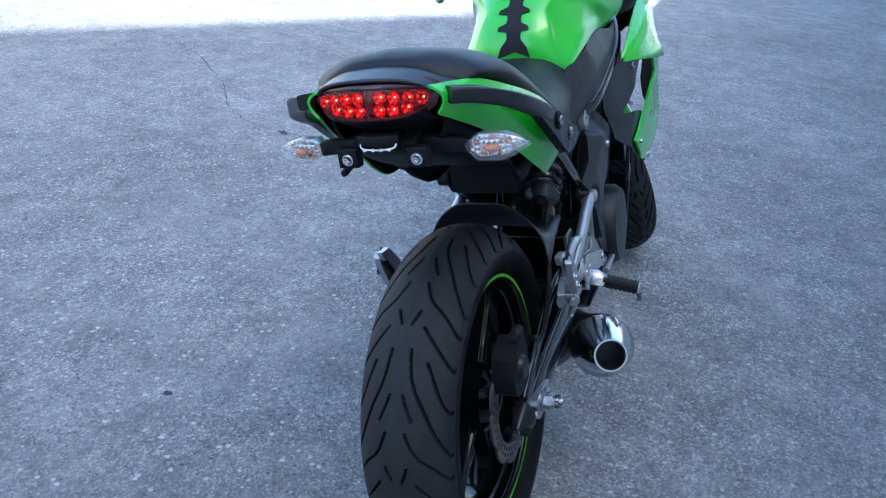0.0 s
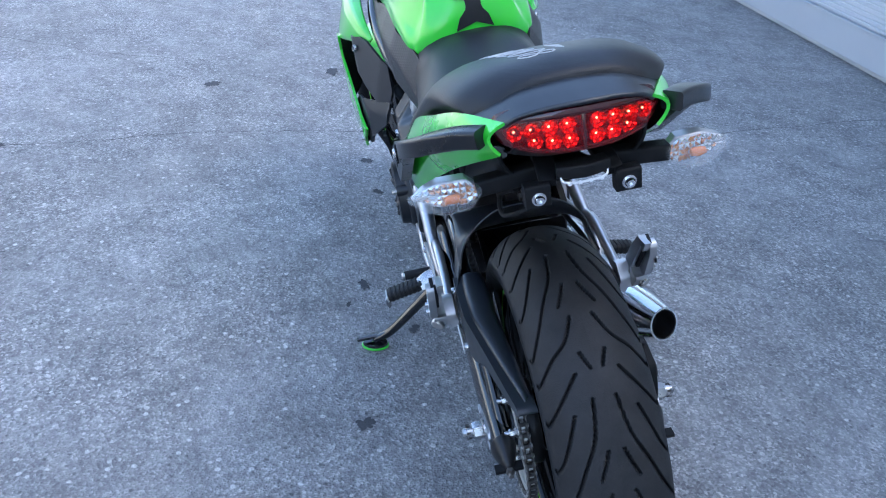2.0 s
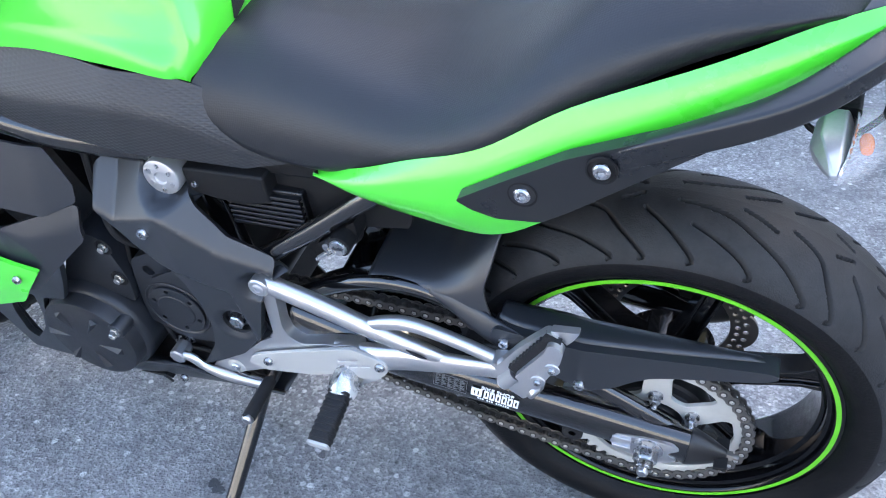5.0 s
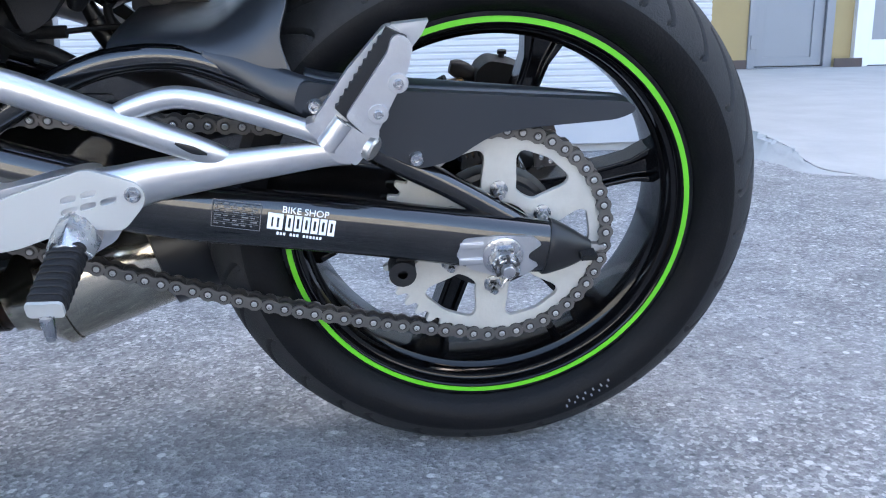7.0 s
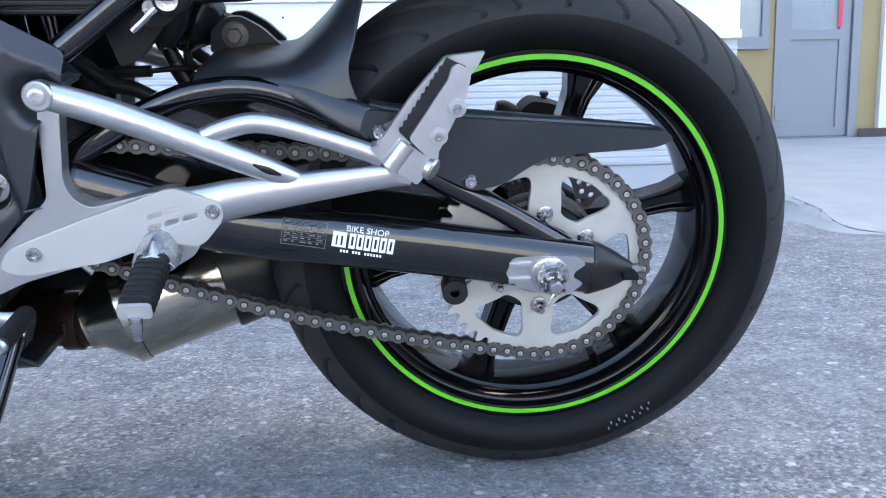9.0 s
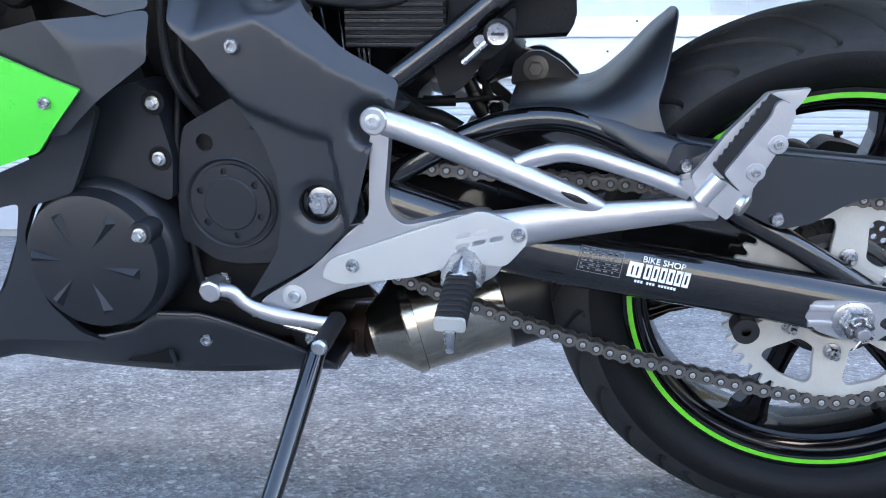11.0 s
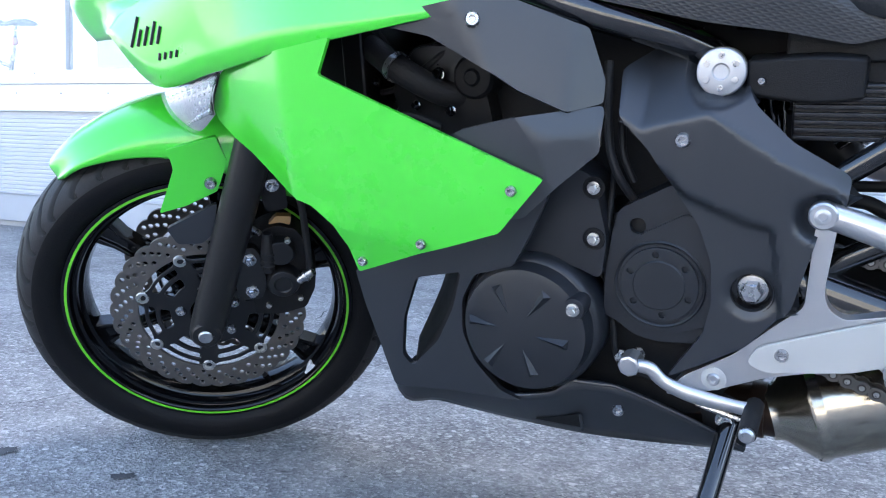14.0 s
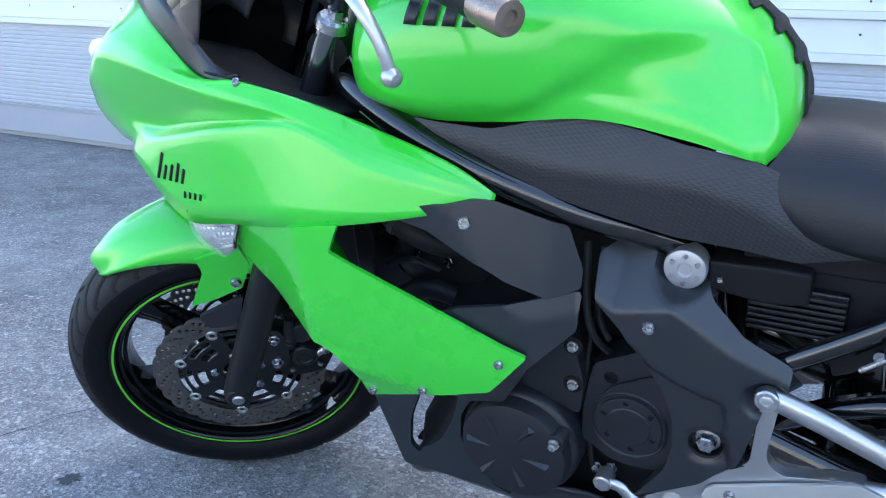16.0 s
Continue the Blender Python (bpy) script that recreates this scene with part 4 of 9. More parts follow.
# -- rear sprocket, chain, disc --
def sprocket():
    n, ro, rr = 46, 0.1210, 0.1115
    out = []
    for k in range(n):
        a = 2 * math.pi * k / n
        for f, q in ((-0.36, rr), (-0.14, ro), (0.14, ro), (0.36, rr)):
            out.append((q * math.cos(a + f * 2 * math.pi / n), q * math.sin(a + f * 2 * math.pi / n)))
    holes = [circle((0, 0), 0.040, 32)]
    for k in range(6):
        a = 2 * math.pi * k / 6 + radians(91 + 30)
        win = [(0.056, -0.20), (0.064, -0.235), (0.090, -0.345), (0.0985, -0.30), (0.1000, 0.0), (0.0985, 0.30), (0.090, 0.345), (0.064, 0.235), (0.056, 0.20), (0.053, 0.0)]
        holes.append(rounded([(q * math.cos(a + f), q * math.sin(a + f)) for q, f in win], 0.006, 3))
    m = Matrix.Translation((0, 0, 0.312)) @ SIDE
    ob = part("rear_sprocket", cut(out, 0.088, 0.0945, holes, m), SPROCKET, BIKE, "grey steel chain sprocket with six cut-outs", bevel=0.0008, segments=1)
    for k in range(6):
        a = 2 * math.pi * k / 6 + radians(91)
        at = (0.054 * math.cos(a), 0.0945, 0.312 + 0.054 * math.sin(a))
        bolt(ob, at, (0, 1, 0), 0.0068, 0.013, ZINC, "hex", "sprocket_bolt")
        part("stud", spin([(0.0038, 0.0), (0.0038, 0.019), (0.003, 0.0205), (0, 0.0205)], axis(at, (0, 1, 0)), 12), ZINC, ob)
    part("sprocket_carrier", spin([(0.0, 0.058), (0.068, 0.058), (0.070, 0.064), (0.066, 0.078), (0.061, 0.080), (0.059, 0.0875), (0.036, 0.0875), (0.034, 0.098), (0.012, 0.098)], Matrix.Translation((0, 0, 0.312)) @ Matrix.Rotation(radians(-90), 4, "X"), 48), SATIN, ob, "black sprocket carrier")
    return ob


sprocket()
CHAIN_Y = 0.0912


def chain_path():
    """Closed run of the chain in x and z: round the rear sprocket and the hidden front one, with a slack lower run."""
    rr, rf = 0.1163, 0.0382
    c0, c1 = np.array((0.0, 0.312)), np.array((0.625, 0.425))
    d = c1 - c0
    th = math.atan2(d[1], d[0])
    be = math.acos((rr - rf) / np.linalg.norm(d))
    up = th + be
    lo = th - be
    pts = []
    for k in range(60):
        a = up + (2 * math.pi - 2 * be) * k / 59
        pts.append(c0 + rr * np.array((math.cos(a), math.sin(a))))
    p, q = pts[-1], c1 + rf * np.array((math.cos(lo), math.sin(lo)))
    for k in range(1, 40):
        t = k / 40
        pts.append(p + (q - p) * t + np.array((0, -0.026 * 4 * t * (1 - t) * (1 - 0.25 * t))))
    for k in range(20):
        a = lo + 2 * be * k / 19
        pts.append(c1 + rf * np.array((math.cos(a), math.sin(a))))
    p, q = pts[-1], pts[0]
    for k in range(1, 30):
        t = k / 30
        pts.append(p + (q - p) * t + np.array((0, -0.004 * 4 * t * (1 - t))))
    return np.array(pts + [pts[0]])


def link_mesh(name, w, thick, pin):
    """A pair of figure-eight side plates with their rollers."""
    P = 0.015875
    h = 0.0082
    out = []
    for k in range(9):
        a = radians(48 + 264 * k / 8)
        out.append((-P / 2 + h * math.cos(a), h * math.sin(a)))
    for k in range(9):
        a = radians(-132 + 264 * k / 8)
        out.append((P / 2 + h * math.cos(a), h * math.sin(a)))
    bm = both(cut(out, w, w + thick, (), SIDE), cut(out, -w - thick, -w, (), SIDE))
    for s in (-1, 1):
        spot = axis((s * P / 2, 0, 0), (0, 1, 0))
        if pin > w + thick:
            rod = spin([(0, -pin), (0.0024, -pin), (0.0030, -pin + 0.0005), (0.0030, pin - 0.0005), (0.0024, pin), (0, pin)], spot, 12)
            for f in rod.faces:
                f.material_index = 1
            bm = both(bm, rod)
            for e in (1, -1):
                ring = spin([(0.0048, e * (w + thick)), (0.0046, e * (w + thick + 0.0005)), (0.0030, e * (w + thick + 0.0003))], spot, 14)
                for f in ring.faces:
                    f.material_index = 2
                bm = both(bm, ring)
        else:
            bm = both(bm, spin([(0.005, -w), (0.005, w)], spot, 10))
    me = bpy.data.meshes.new(name)
    bmesh.ops.recalc_face_normals(bm, faces=bm.faces)
    bm.to_mesh(me)
    bm.free()
    for p in me.polygons:
        p.use_smooth = True
    me.set_sharp_from_angle(angle=radians(35))
    for mat in (CHAIN if pin else CHAIN_DARK, PIN_STEEL, CHAIN_DARK):
        me.materials.append(mat)
    return me


def make_chain():
    path = chain_path()
    seg = np.hypot(*np.diff(path, axis=0).T)
    s = np.concatenate([[0], np.cumsum(seg)])
    n = 2 * round(s[-1] / 0.015875 / 2)
    at = lambda d: np.array((np.interp(d % s[-1], s, path[:, 0]), np.interp(d % s[-1], s, path[:, 1])))
    inner, outer = link_mesh("inner_link", 0.0036, 0.0017, 0.0), link_mesh("outer_link", 0.0055, 0.0017, 0.0088)
    core = []
    for k in range(n):
        p = at(k * s[-1] / n)
        core.append(spin([(0, -0.003), (0.0049, -0.003), (0.0049, 0.003), (0, 0.003)], axis((p[0], CHAIN_Y, p[1]), (0, 1, 0)), 8))
    ob = part("drive_chain", both(*core), CHAIN_DARK, BIKE, "greasy steel drive chain with a slack lower run")
    for k in range(n):
        p, q = at(k * s[-1] / n), at((k + 1) * s[-1] / n)
        lk = new("chain_link", outer if k % 2 else inner)
        lk.parent = ob
        lk.matrix_local = Matrix.Translation(((p[0] + q[0]) / 2, CHAIN_Y, (p[1] + q[1]) / 2)) @ Matrix.Rotation(-math.atan2(q[1] - p[1], q[0] - p[0]), 4, "Y")


make_chain()


def wavy(r, amp, lobes, n=240):
    """Petal outline of a brake disc."""
    return [((r + amp * (abs(math.cos(lobes * math.pi * k / n)) ** 0.6 - 0.5)) * math.cos(2 * math.pi * k / n), (r + amp * (abs(math.cos(lobes * math.pi * k / n)) ** 0.6 - 0.5)) * math.sin(2 * math.pi * k / n)) for k in range(n)]


def brake_disc(centre, r, inner, y0, y1, lobes, rows, m, parent, name="brake_disc"):
    holes = [circle((0, 0), inner, 60)]
    for j, (q, cnt, ph) in enumerate(rows):
        for k in range(cnt):
            a = 2 * math.pi * (k + ph) / cnt
            holes.append(circle((q * math.cos(a), q * math.sin(a)), 0.0038, 8))
    mm = m @ Matrix.Translation((centre[0], 0, centre[2])) @ SIDE
    return part(name, cut(wavy(r, 0.09 / lobes + 0.002, lobes), y0, y1, holes, mm), DISC, parent, "drilled petal brake disc", bevel=0.0005, segments=1)


brake_disc(REAR, 0.110, 0.078, -0.085, -0.080, 10, [(0.099, 40, 0.0), (0.088, 40, 0.5)], Matrix(), BIKE)
for s in (1, -1):
    y0 = s * 0.0565
    d = brake_disc(FRONT_C, 0.1475, 0.1075, min(y0, y0 + s * 0.005), max(y0, y0 + s * 0.005), 30, [(0.1405, 30, 0.0), (0.1340, 30, 0.33), (0.1275, 30, 0.62), (0.1195, 30, 0.0)], STEER, BIKE, "front_brake_disc")
    ring7 = []
    for k in range(84):
        a0 = 2 * math.pi * k / 84
        q = 0.0985 + 0.0085 * max(0.0, math.cos(7 * (a0 - radians(78)))) ** 3
        ring7.append((q * math.cos(a0), q * math.sin(a0)))
    slots = [circle((0, 0), 0.030, 24)]
    for k in range(7):
        a0 = radians(78) + 2 * math.pi * (k + 0.5) / 7
        for r0, r1, f in ((0.0825, 0.0935, 0.31), (0.0600, 0.0755, 0.27)):
            slots.append(rounded([(r1 * math.cos(a0 + g * f), r1 * math.sin(a0 + g * f)) for g in (-1, -0.5, 0, 0.5, 1)] + [(r0 * math.cos(a0 - g * f * 0.9), r0 * math.sin(a0 - g * f * 0.9)) for g in (-1, -0.5, 0, 0.5, 1)], 0.004, 2))
    mm = STEER @ Matrix.Translation((1.41, 0, 0.288)) @ SIDE
    car = part("disc_carrier", cut(ring7, y0 - 0.003 + s * 0.003, y0 + 0.003 + s * 0.003, slots, mm), SATIN, d, "black disc carrier with curved slots", bevel=0.001, segments=1)
    for k in range(7):
        a0 = radians(78) + 2 * math.pi * k / 7
        at = STEER @ axis((1.41 + 0.1035 * math.cos(a0), y0 + s * 0.003, 0.288 + 0.1035 * math.sin(a0)), (0, s, 0))
        part("rotor_button", spin([(0.0102, 0.0), (0.0102, 0.0040), (0.0092, 0.0052), (0.0060, 0.0052), (0.0048, 0.0025), (0.0, 0.0025)], at, 20), PIN_STEEL, d, "bright rotor button")
    for k in range(5):
        a0 = 2 * math.pi * k / 5 + 0.3
        b = bolt(d, (0, 0, 0), (0, 1, 0), 0.0095, 0.006, ZINC, "allen", "rotor_bolt")
        b.matrix_local = STEER @ axis((1.41 + 0.044 * math.cos(a0), y0 + s * 0.006, 0.288 + 0.044 * math.sin(a0)), (0, s, 0))

# -- rear caliper, right side --
cal = part("rear_caliper", plate([(-0.004, 0.362), (0.000, 0.410), (-0.002, 0.440), (-0.016, 0.4515), (-0.042, 0.4470), (-0.070, 0.436), (-0.080, 0.402), (-0.078, 0.368), (-0.040, 0.355)], -0.122, -0.082, r=0.007), PLASTIC_DARK, BIKE, "dark cast rear brake caliper", bevel=0.005, segments=3)
part("piston_housing", spin([(0, -0.018), (0.022, -0.018), (0.022, 0.0), (0.018, 0.006), (0, 0.007)], axis((-0.040, -0.124, 0.404), (0, -1, 0)), 28), SATIN, cal)
part("inner_housing", spin([(0, -0.006), (0.019, -0.006), (0.018, 0.004), (0.012, 0.006), (0, 0.006)], axis((-0.040, -0.080, 0.404), (0, 1, 0)), 28), SATIN, cal)
part("pin_boot", tube([(-0.004, -0.103, 0.428), (0.006, -0.103, 0.432), (0.018, -0.103, 0.4375), (0.027, -0.103, 0.440)], [0.0075, 0.0105, 0.0110, 0.0075], 16, 4), RUBBER, cal, "black rubber slider boot")
part("pad_plate", plate([(0.033, 0.406), (0.034, 0.427), (0.012, 0.430), (0.008, 0.407)], -0.094, -0.086, [circle((0.0215, 0.4175), 0.0062, 14)], r=0.004), BRASS, cal, "brown pad plate with a hole", bevel=0.001)
part("bleed_cap", both(tube([(-0.035, -0.112, 0.444), (-0.036, -0.113, 0.455)], [0.0042, 0.0036], 10, 1), spin([(0, 0), (0.0058, 0), (0.0058, 0.004), (0, 0.005)], axis((-0.036, -0.113, 0.452), (0, 0, 1)), 12)), RUBBER, cal, "black bleed valve cap")

# -- swing arm --
ARM = part("swing_arm", tube([(0.53, 0.115, 0.428), (0.40, 0.118, 0.389), (0.31, 0.12, 0.3655), (0.15, 0.12, 0.3430), (0.06, 0.12, 0.3290), (0.0, 0.12, 0.3190), (-0.050, 0.12, 0.3120)], [0.031, 0.0305, 0.0300, 0.0298, 0.0300, 0.0300, 0.0285], 24, 5, 0.66), GLOSS, BIKE, "gloss black steel swing arm")
part("arm_brace", tube([(-0.028, 0.113, 0.33), (0.05, 0.113, 0.378), (0.12, 0.113, 0.416), (0.17, 0.113, 0.457), (0.23, 0.112, 0.485), (0.29, 0.112, 0.507), (0.35, 0.112, 0.505), (0.41, 0.112, 0.482), (0.50, 0.112, 0.43)], 0.0125, 14, 6, 0.9), GLOSS, ARM, "arched brace over the swing arm")
part("right_arm", tube([(0.53, -0.115, 0.425), (0.40, -0.118, 0.385), (0.273, -0.12, 0.353), (0.15, -0.12, 0.336), (0.03, -0.12, 0.316), (-0.05, -0.12, 0.302)], [0.034, 0.034, 0.0335, 0.0325, 0.0315, 0.025], 24, 5, 0.62), GLOSS, ARM)
part("right_brace", tube([(-0.028, -0.113, 0.33), (0.12, -0.113, 0.40), (0.24, -0.112, 0.43), (0.40, -0.112, 0.41)], 0.0125, 14, 6), GLOSS, ARM)
part("cross_tube", both(tube([(0.40, -0.118, 0.385), (0.40, 0.112, 0.385)], 0.030, 20, 1), block((0.36, -0.11, 0.40), (0.42, 0.075, 0.47))), GLOSS, ARM, bevel=0.006)
part("gusset", plate([(0.06, 0.365), (0.12, 0.405), (0.20, 0.462), (0.29, 0.498), (0.36, 0.495), (0.42, 0.468), (0.50, 0.42), (0.40, 0.395), (0.27, 0.36), (0.10, 0.345)], 0.066, 0.074, r=0.01), GLOSS, ARM, "black gusset under the brace", bevel=0.002)
ADJ = [(0.0465, 0.3150), (0.0395, 0.3335), (0.0035, 0.3355), (-0.030, 0.3325), (-0.0395, 0.3245), (-0.0265, 0.3150), (-0.0262, 0.3090), (-0.0375, 0.3020), (-0.0235, 0.2905), (0.0017, 0.2900), (0.0330, 0.3000)]
for s in (1, -1):
    ad = part("axle_adjuster", cut(rounded(ADJ, 0.004), s * 0.126, s * 0.140, (), SIDE), SILVER, ARM, "cast silver chain adjuster", bevel=0.0025)
    for q in (0.3255, 0.3085):
        part("adjuster_rib", beam([(0.043, s * 0.140, q), (0.020, s * 0.1405, q + 0.001)], [(0.002, 0.0035), (0.003, 0.0032)], (0, 0, 1), 2), SILVER, ad)
    part("washer", spin([(0, 0), (0.0205, 0), (0.0205, 0.003), (0.018, 0.0045), (0, 0.0045)], axis((0, s * 0.140, 0.314), (0, s, 0)), 28), ZINC, ad)
    part("axle_nut", both(spin([(0, 0.004), (0.0150, 0.004), (0.0150, 0.017), (0.0125, 0.021), (0, 0.021)], axis((0, s * 0.140, 0.314), (0, s, 0)), 6), spin([(0.0115, 0.020), (0.0115, 0.029), (0.0105, 0.030), (0.0080, 0.030), (0.0080, 0.018)], axis((0, s * 0.140, 0.314), (0, s, 0)), 20), spin([(0.0072, 0.018), (0.0072, 0.034), (0.006, 0.037), (0, 0.037)], axis((0, s * 0.140, 0.314), (0, s, 0)), 16)), ZINC, ad, "zinc castle nut", bevel=0.0010)
    for k in range(3):
        part("nut_slot", block((-0.0125, -0.0016, 0.0235), (0.0125, 0.0016, 0.0305), axis((0, s * 0.140, 0.314), (0, s, 0)) @ Matrix.Rotation(radians(60 * k + 30), 4, "Z")), CHAIN_DARK, ad)
    part("cotter_pin", tube([(-0.012, s * 0.167, 0.312), (0.0, s * 0.171, 0.306), (0.006, s * 0.172, 0.296)], 0.0013, 6, 3), ZINC, ad, "bent steel cotter pin")
    cap = part("end_cap", tube([(-0.046, s * 0.12, 0.3125), (-0.052, s * 0.12, 0.3118), (-0.074, s * 0.12, 0.3095), (-0.094, s * 0.12, 0.3085)], [0.0300, 0.0298, 0.0205, 0.0085], 20, 3, 0.68), SATIN, ARM, "tapered black end cap", bevel=0.001)
    part("cap_slot", block((-0.096, s * 0.12 - 0.022, 0.3055), (-0.080, s * 0.12 + 0.022, 0.3110)), PLASTIC_DARK, cap)
for s in (1, -1):
    part("adjuster_bolt", both(tube([(-0.084, s * 0.12, 0.309), (-0.108, s * 0.12, 0.308)], 0.0040, 10, 1), spin([(0.0068, -0.004), (0.0068, 0.004), (0, 0.004)], axis((-0.097, s * 0.12, 0.3085), (-1, 0, 0)), 6)), CHAIN, ARM, "dull steel chain adjuster bolt")
part("chain_roller", both(spin([(0.005, -0.012), (0.014, -0.012), (0.014, 0.012), (0.005, 0.012)], axis((0.098, 0.112, 0.288), (0, 1, 0)), 20), block((0.092, 0.104, 0.288), (0.104, 0.12, 0.315))), RUBBER, ARM, "black guide roller under the arm")
# stickers on the arm


def arm_sticker():
    base = Matrix(((-1, 0, 0, 0), (0, 0, 1, 0), (0, 1, 0, 0), (0, 0, 0, 1)))
    turn = Matrix.Translation((0.1905, 0.1402, 0.3540)) @ base @ Matrix.Rotation(radians(-10.5), 4, "Z")
    flat_text("BIKE SHOP", 0.0092, turn @ Matrix.Translation((-0.0015, 0.0108, 0.0008)), WHITE_INK, "sticker_text", ARM)
    for k in range(6):
        x = -0.0185 + k * 0.0079
        part("sticker_name", cut([(x, -0.0075), (x + 0.0066, -0.0075), (x + 0.0066, 0.0088), (x, 0.0088)], 0, 0.0008, [[(x + 0.0022, -0.0045), (x + 0.0044, -0.0045), (x + 0.0044, 0.0058), (x + 0.0022, 0.0058)]], turn), WHITE_INK, ARM, "white shop-name letter as a plain frame")
    part("sticker_mark", cut([(-0.0355, -0.0075), (-0.0212, -0.0075), (-0.0212, 0.0088), (-0.0355, 0.0088)], 0, 0.0012, [[(-0.0318, -0.0055), (-0.0302, -0.0055), (-0.0302, 0.0050), (-0.0318, 0.0050)], [(-0.0268, -0.0055), (-0.0248, -0.0055), (-0.0248, 0.0050), (-0.0268, 0.0050)]], turn), WHITE_INK, ARM, "white square shop mark")
    for k in range(14):
        if k not in (3, 7):
            part("sticker_line", block((-0.0260 + k * 0.0031, -0.0128, 0), (-0.0239 + k * 0.0031, -0.0102, 0.0008), turn), WHITE_INK, ARM, "white small print as a bar")
    t2 = Matrix.Translation((0.2535, 0.1400, 0.3672)) @ base @ Matrix.Rotation(radians(-9.5), 4, "Z")
    label = part("tyre_label", cut([(-0.0225, -0.014), (0.0225, -0.014), (0.0225, 0.014), (-0.0225, 0.014)], 0, 0.0006, [[(-0.0220, -0.0135), (0.0220, -0.0135), (0.0220, 0.0135), (-0.0220, 0.0135)]], t2), FAINT_INK, ARM, "small grey data label with fine print")
    lines = [block((-0.0205, 0.0085 - 0.0042 * r, 0), (0.0205, 0.0088 - 0.0042 * r, 0.0005), t2) for r in range(5)]
    for r in range(6):
        for c in range(5):
            lines.append(block((-0.020 + c * 0.0083, 0.0103 - r * 0.0042, 0), (-0.0140 + c * 0.0083 - 0.002 * ((r * 2 + c) % 3), 0.0116 - r * 0.0042, 0.0006), t2))
    part("fine_print", both(*lines), FAINT_INK, label, "rows of fine grey print as bars")


arm_sticker()

# -- chain guard and tyre hugger --
def drawn_in(bm):
    """The rear of the chain guard curves in towards the tyre."""
    for v in bm.verts:
        d = 0.19 * max(0.0, 0.08 - v.co.x)
        v.co += Vector((-d * (0.165 - v.co.x) / 0.81, -d, -d * (0.664 - v.co.z) / 0.81))
    return bm


def guard_grid(bm):
    """Cuts across, so that the plate can bend."""
    for k in range(9):
        bmesh.ops.bisect_plane(bm, geom=bm.verts[:] + bm.edges[:] + bm.faces[:], plane_co=(0.085 - 0.022 * k, 0, 0), plane_no=(1, 0, 0), dist=1e-6)
    return bm


GUARD = part("chain_guard", drawn_in(guard_grid(plate([(0.188, 0.4925), (0.1528, 0.4875), (0.091, 0.4815), (0.0078, 0.4752), (-0.1130, 0.4655), (-0.1215, 0.4570), (-0.1033, 0.4490), (-0.0221, 0.4440), (0.0100, 0.4400), (0.0300, 0.4290), (0.0500, 0.4145), (0.0823, 0.4070), (0.1242, 0.4275), (0.1672, 0.4530), (0.196, 0.4665)], 0.110, 0.139, r=0.010))), PLASTIC, BIKE, "matte black chain guard", bevel=0.008, segments=4)
bolt(GUARD, (0.1755, 0.139, 0.4700), (0, 1, 0), 0.0085, 0.006)
bolt(GUARD, (0.0855, 0.139, 0.4185), (0, 1, 0), 0.0085, 0.006)
HUG = [
    [(0.352, 0.0, 0.522), (0.352, 0.045, 0.522), (0.352, 0.080, 0.521), (0.352, 0.100, 0.519), (0.353, 0.110, 0.516), (0.353, 0.1125, 0.511)],
    [(0.310, 0.0, 0.527), (0.310, 0.045, 0.527), (0.310, 0.080, 0.525), (0.310, 0.103, 0.522), (0.310, 0.113, 0.517), (0.310, 0.1155, 0.509)],
    [(0.268, 0.0, 0.530), (0.268, 0.045, 0.529), (0.268, 0.080, 0.5265), (0.269, 0.103, 0.521), (0.270, 0.114, 0.5145), (0.270, 0.1185, 0.504)],
    [(0.232, 0.0, 0.559), (0.233, 0.045, 0.556), (0.235, 0.080, 0.545), (0.238, 0.103, 0.528), (0.241, 0.1145, 0.5135), (0.241, 0.1205, 0.496)],
    [(0.203, 0.0, 0.589), (0.205, 0.045, 0.586), (0.209, 0.080, 0.567), (0.213, 0.103, 0.541), (0.217, 0.1145, 0.518), (0.213, 0.1225, 0.489)],
    [(0.180, 0.0, 0.609), (0.183, 0.045, 0.605), (0.190, 0.080, 0.581), (0.197, 0.103, 0.550), (0.2035, 0.1140, 0.521), (0.190, 0.1245, 0.484)]]
part("hugger", loft(HUG, 5, 5, mirror=True), PLASTIC, GUARD, "matte black hugger that rises in front of the tyre", solid=0.003, angle=50)
part("guard_top", drawn_in(sheet([(0.185, 0.122, 0.491), (0.16, 0.126, 0.486), (0.10, 0.127, 0.480), (0.0, 0.127, 0.472), (-0.105, 0.122, 0.463)], [(0.185, 0.092, 0.487), (0.16, 0.088, 0.482), (0.10, 0.087, 0.477), (0.0, 0.099, 0.470), (-0.095, 0.112, 0.461)], 0.004, 5, 5, (0, 0, 1))), PLASTIC, GUARD, "inner lip of the chain guard", solid=0.003)
part("guard_neck", sheet([(0.272, 0.1150, 0.517), (0.240, 0.1165, 0.5115), (0.212, 0.1200, 0.503), (0.186, 0.1290, 0.4955), (0.152, 0.1392, 0.4872)], [(0.272, 0.1190, 0.503), (0.246, 0.1250, 0.492), (0.220, 0.1320, 0.4765), (0.192, 0.1385, 0.4625), (0.152, 0.1398, 0.4450)], 0.003, 6, 6, (0, 1, 0.3)), PLASTIC, GUARD, "curved neck between hugger and guard", solid=0.004, angle=60)

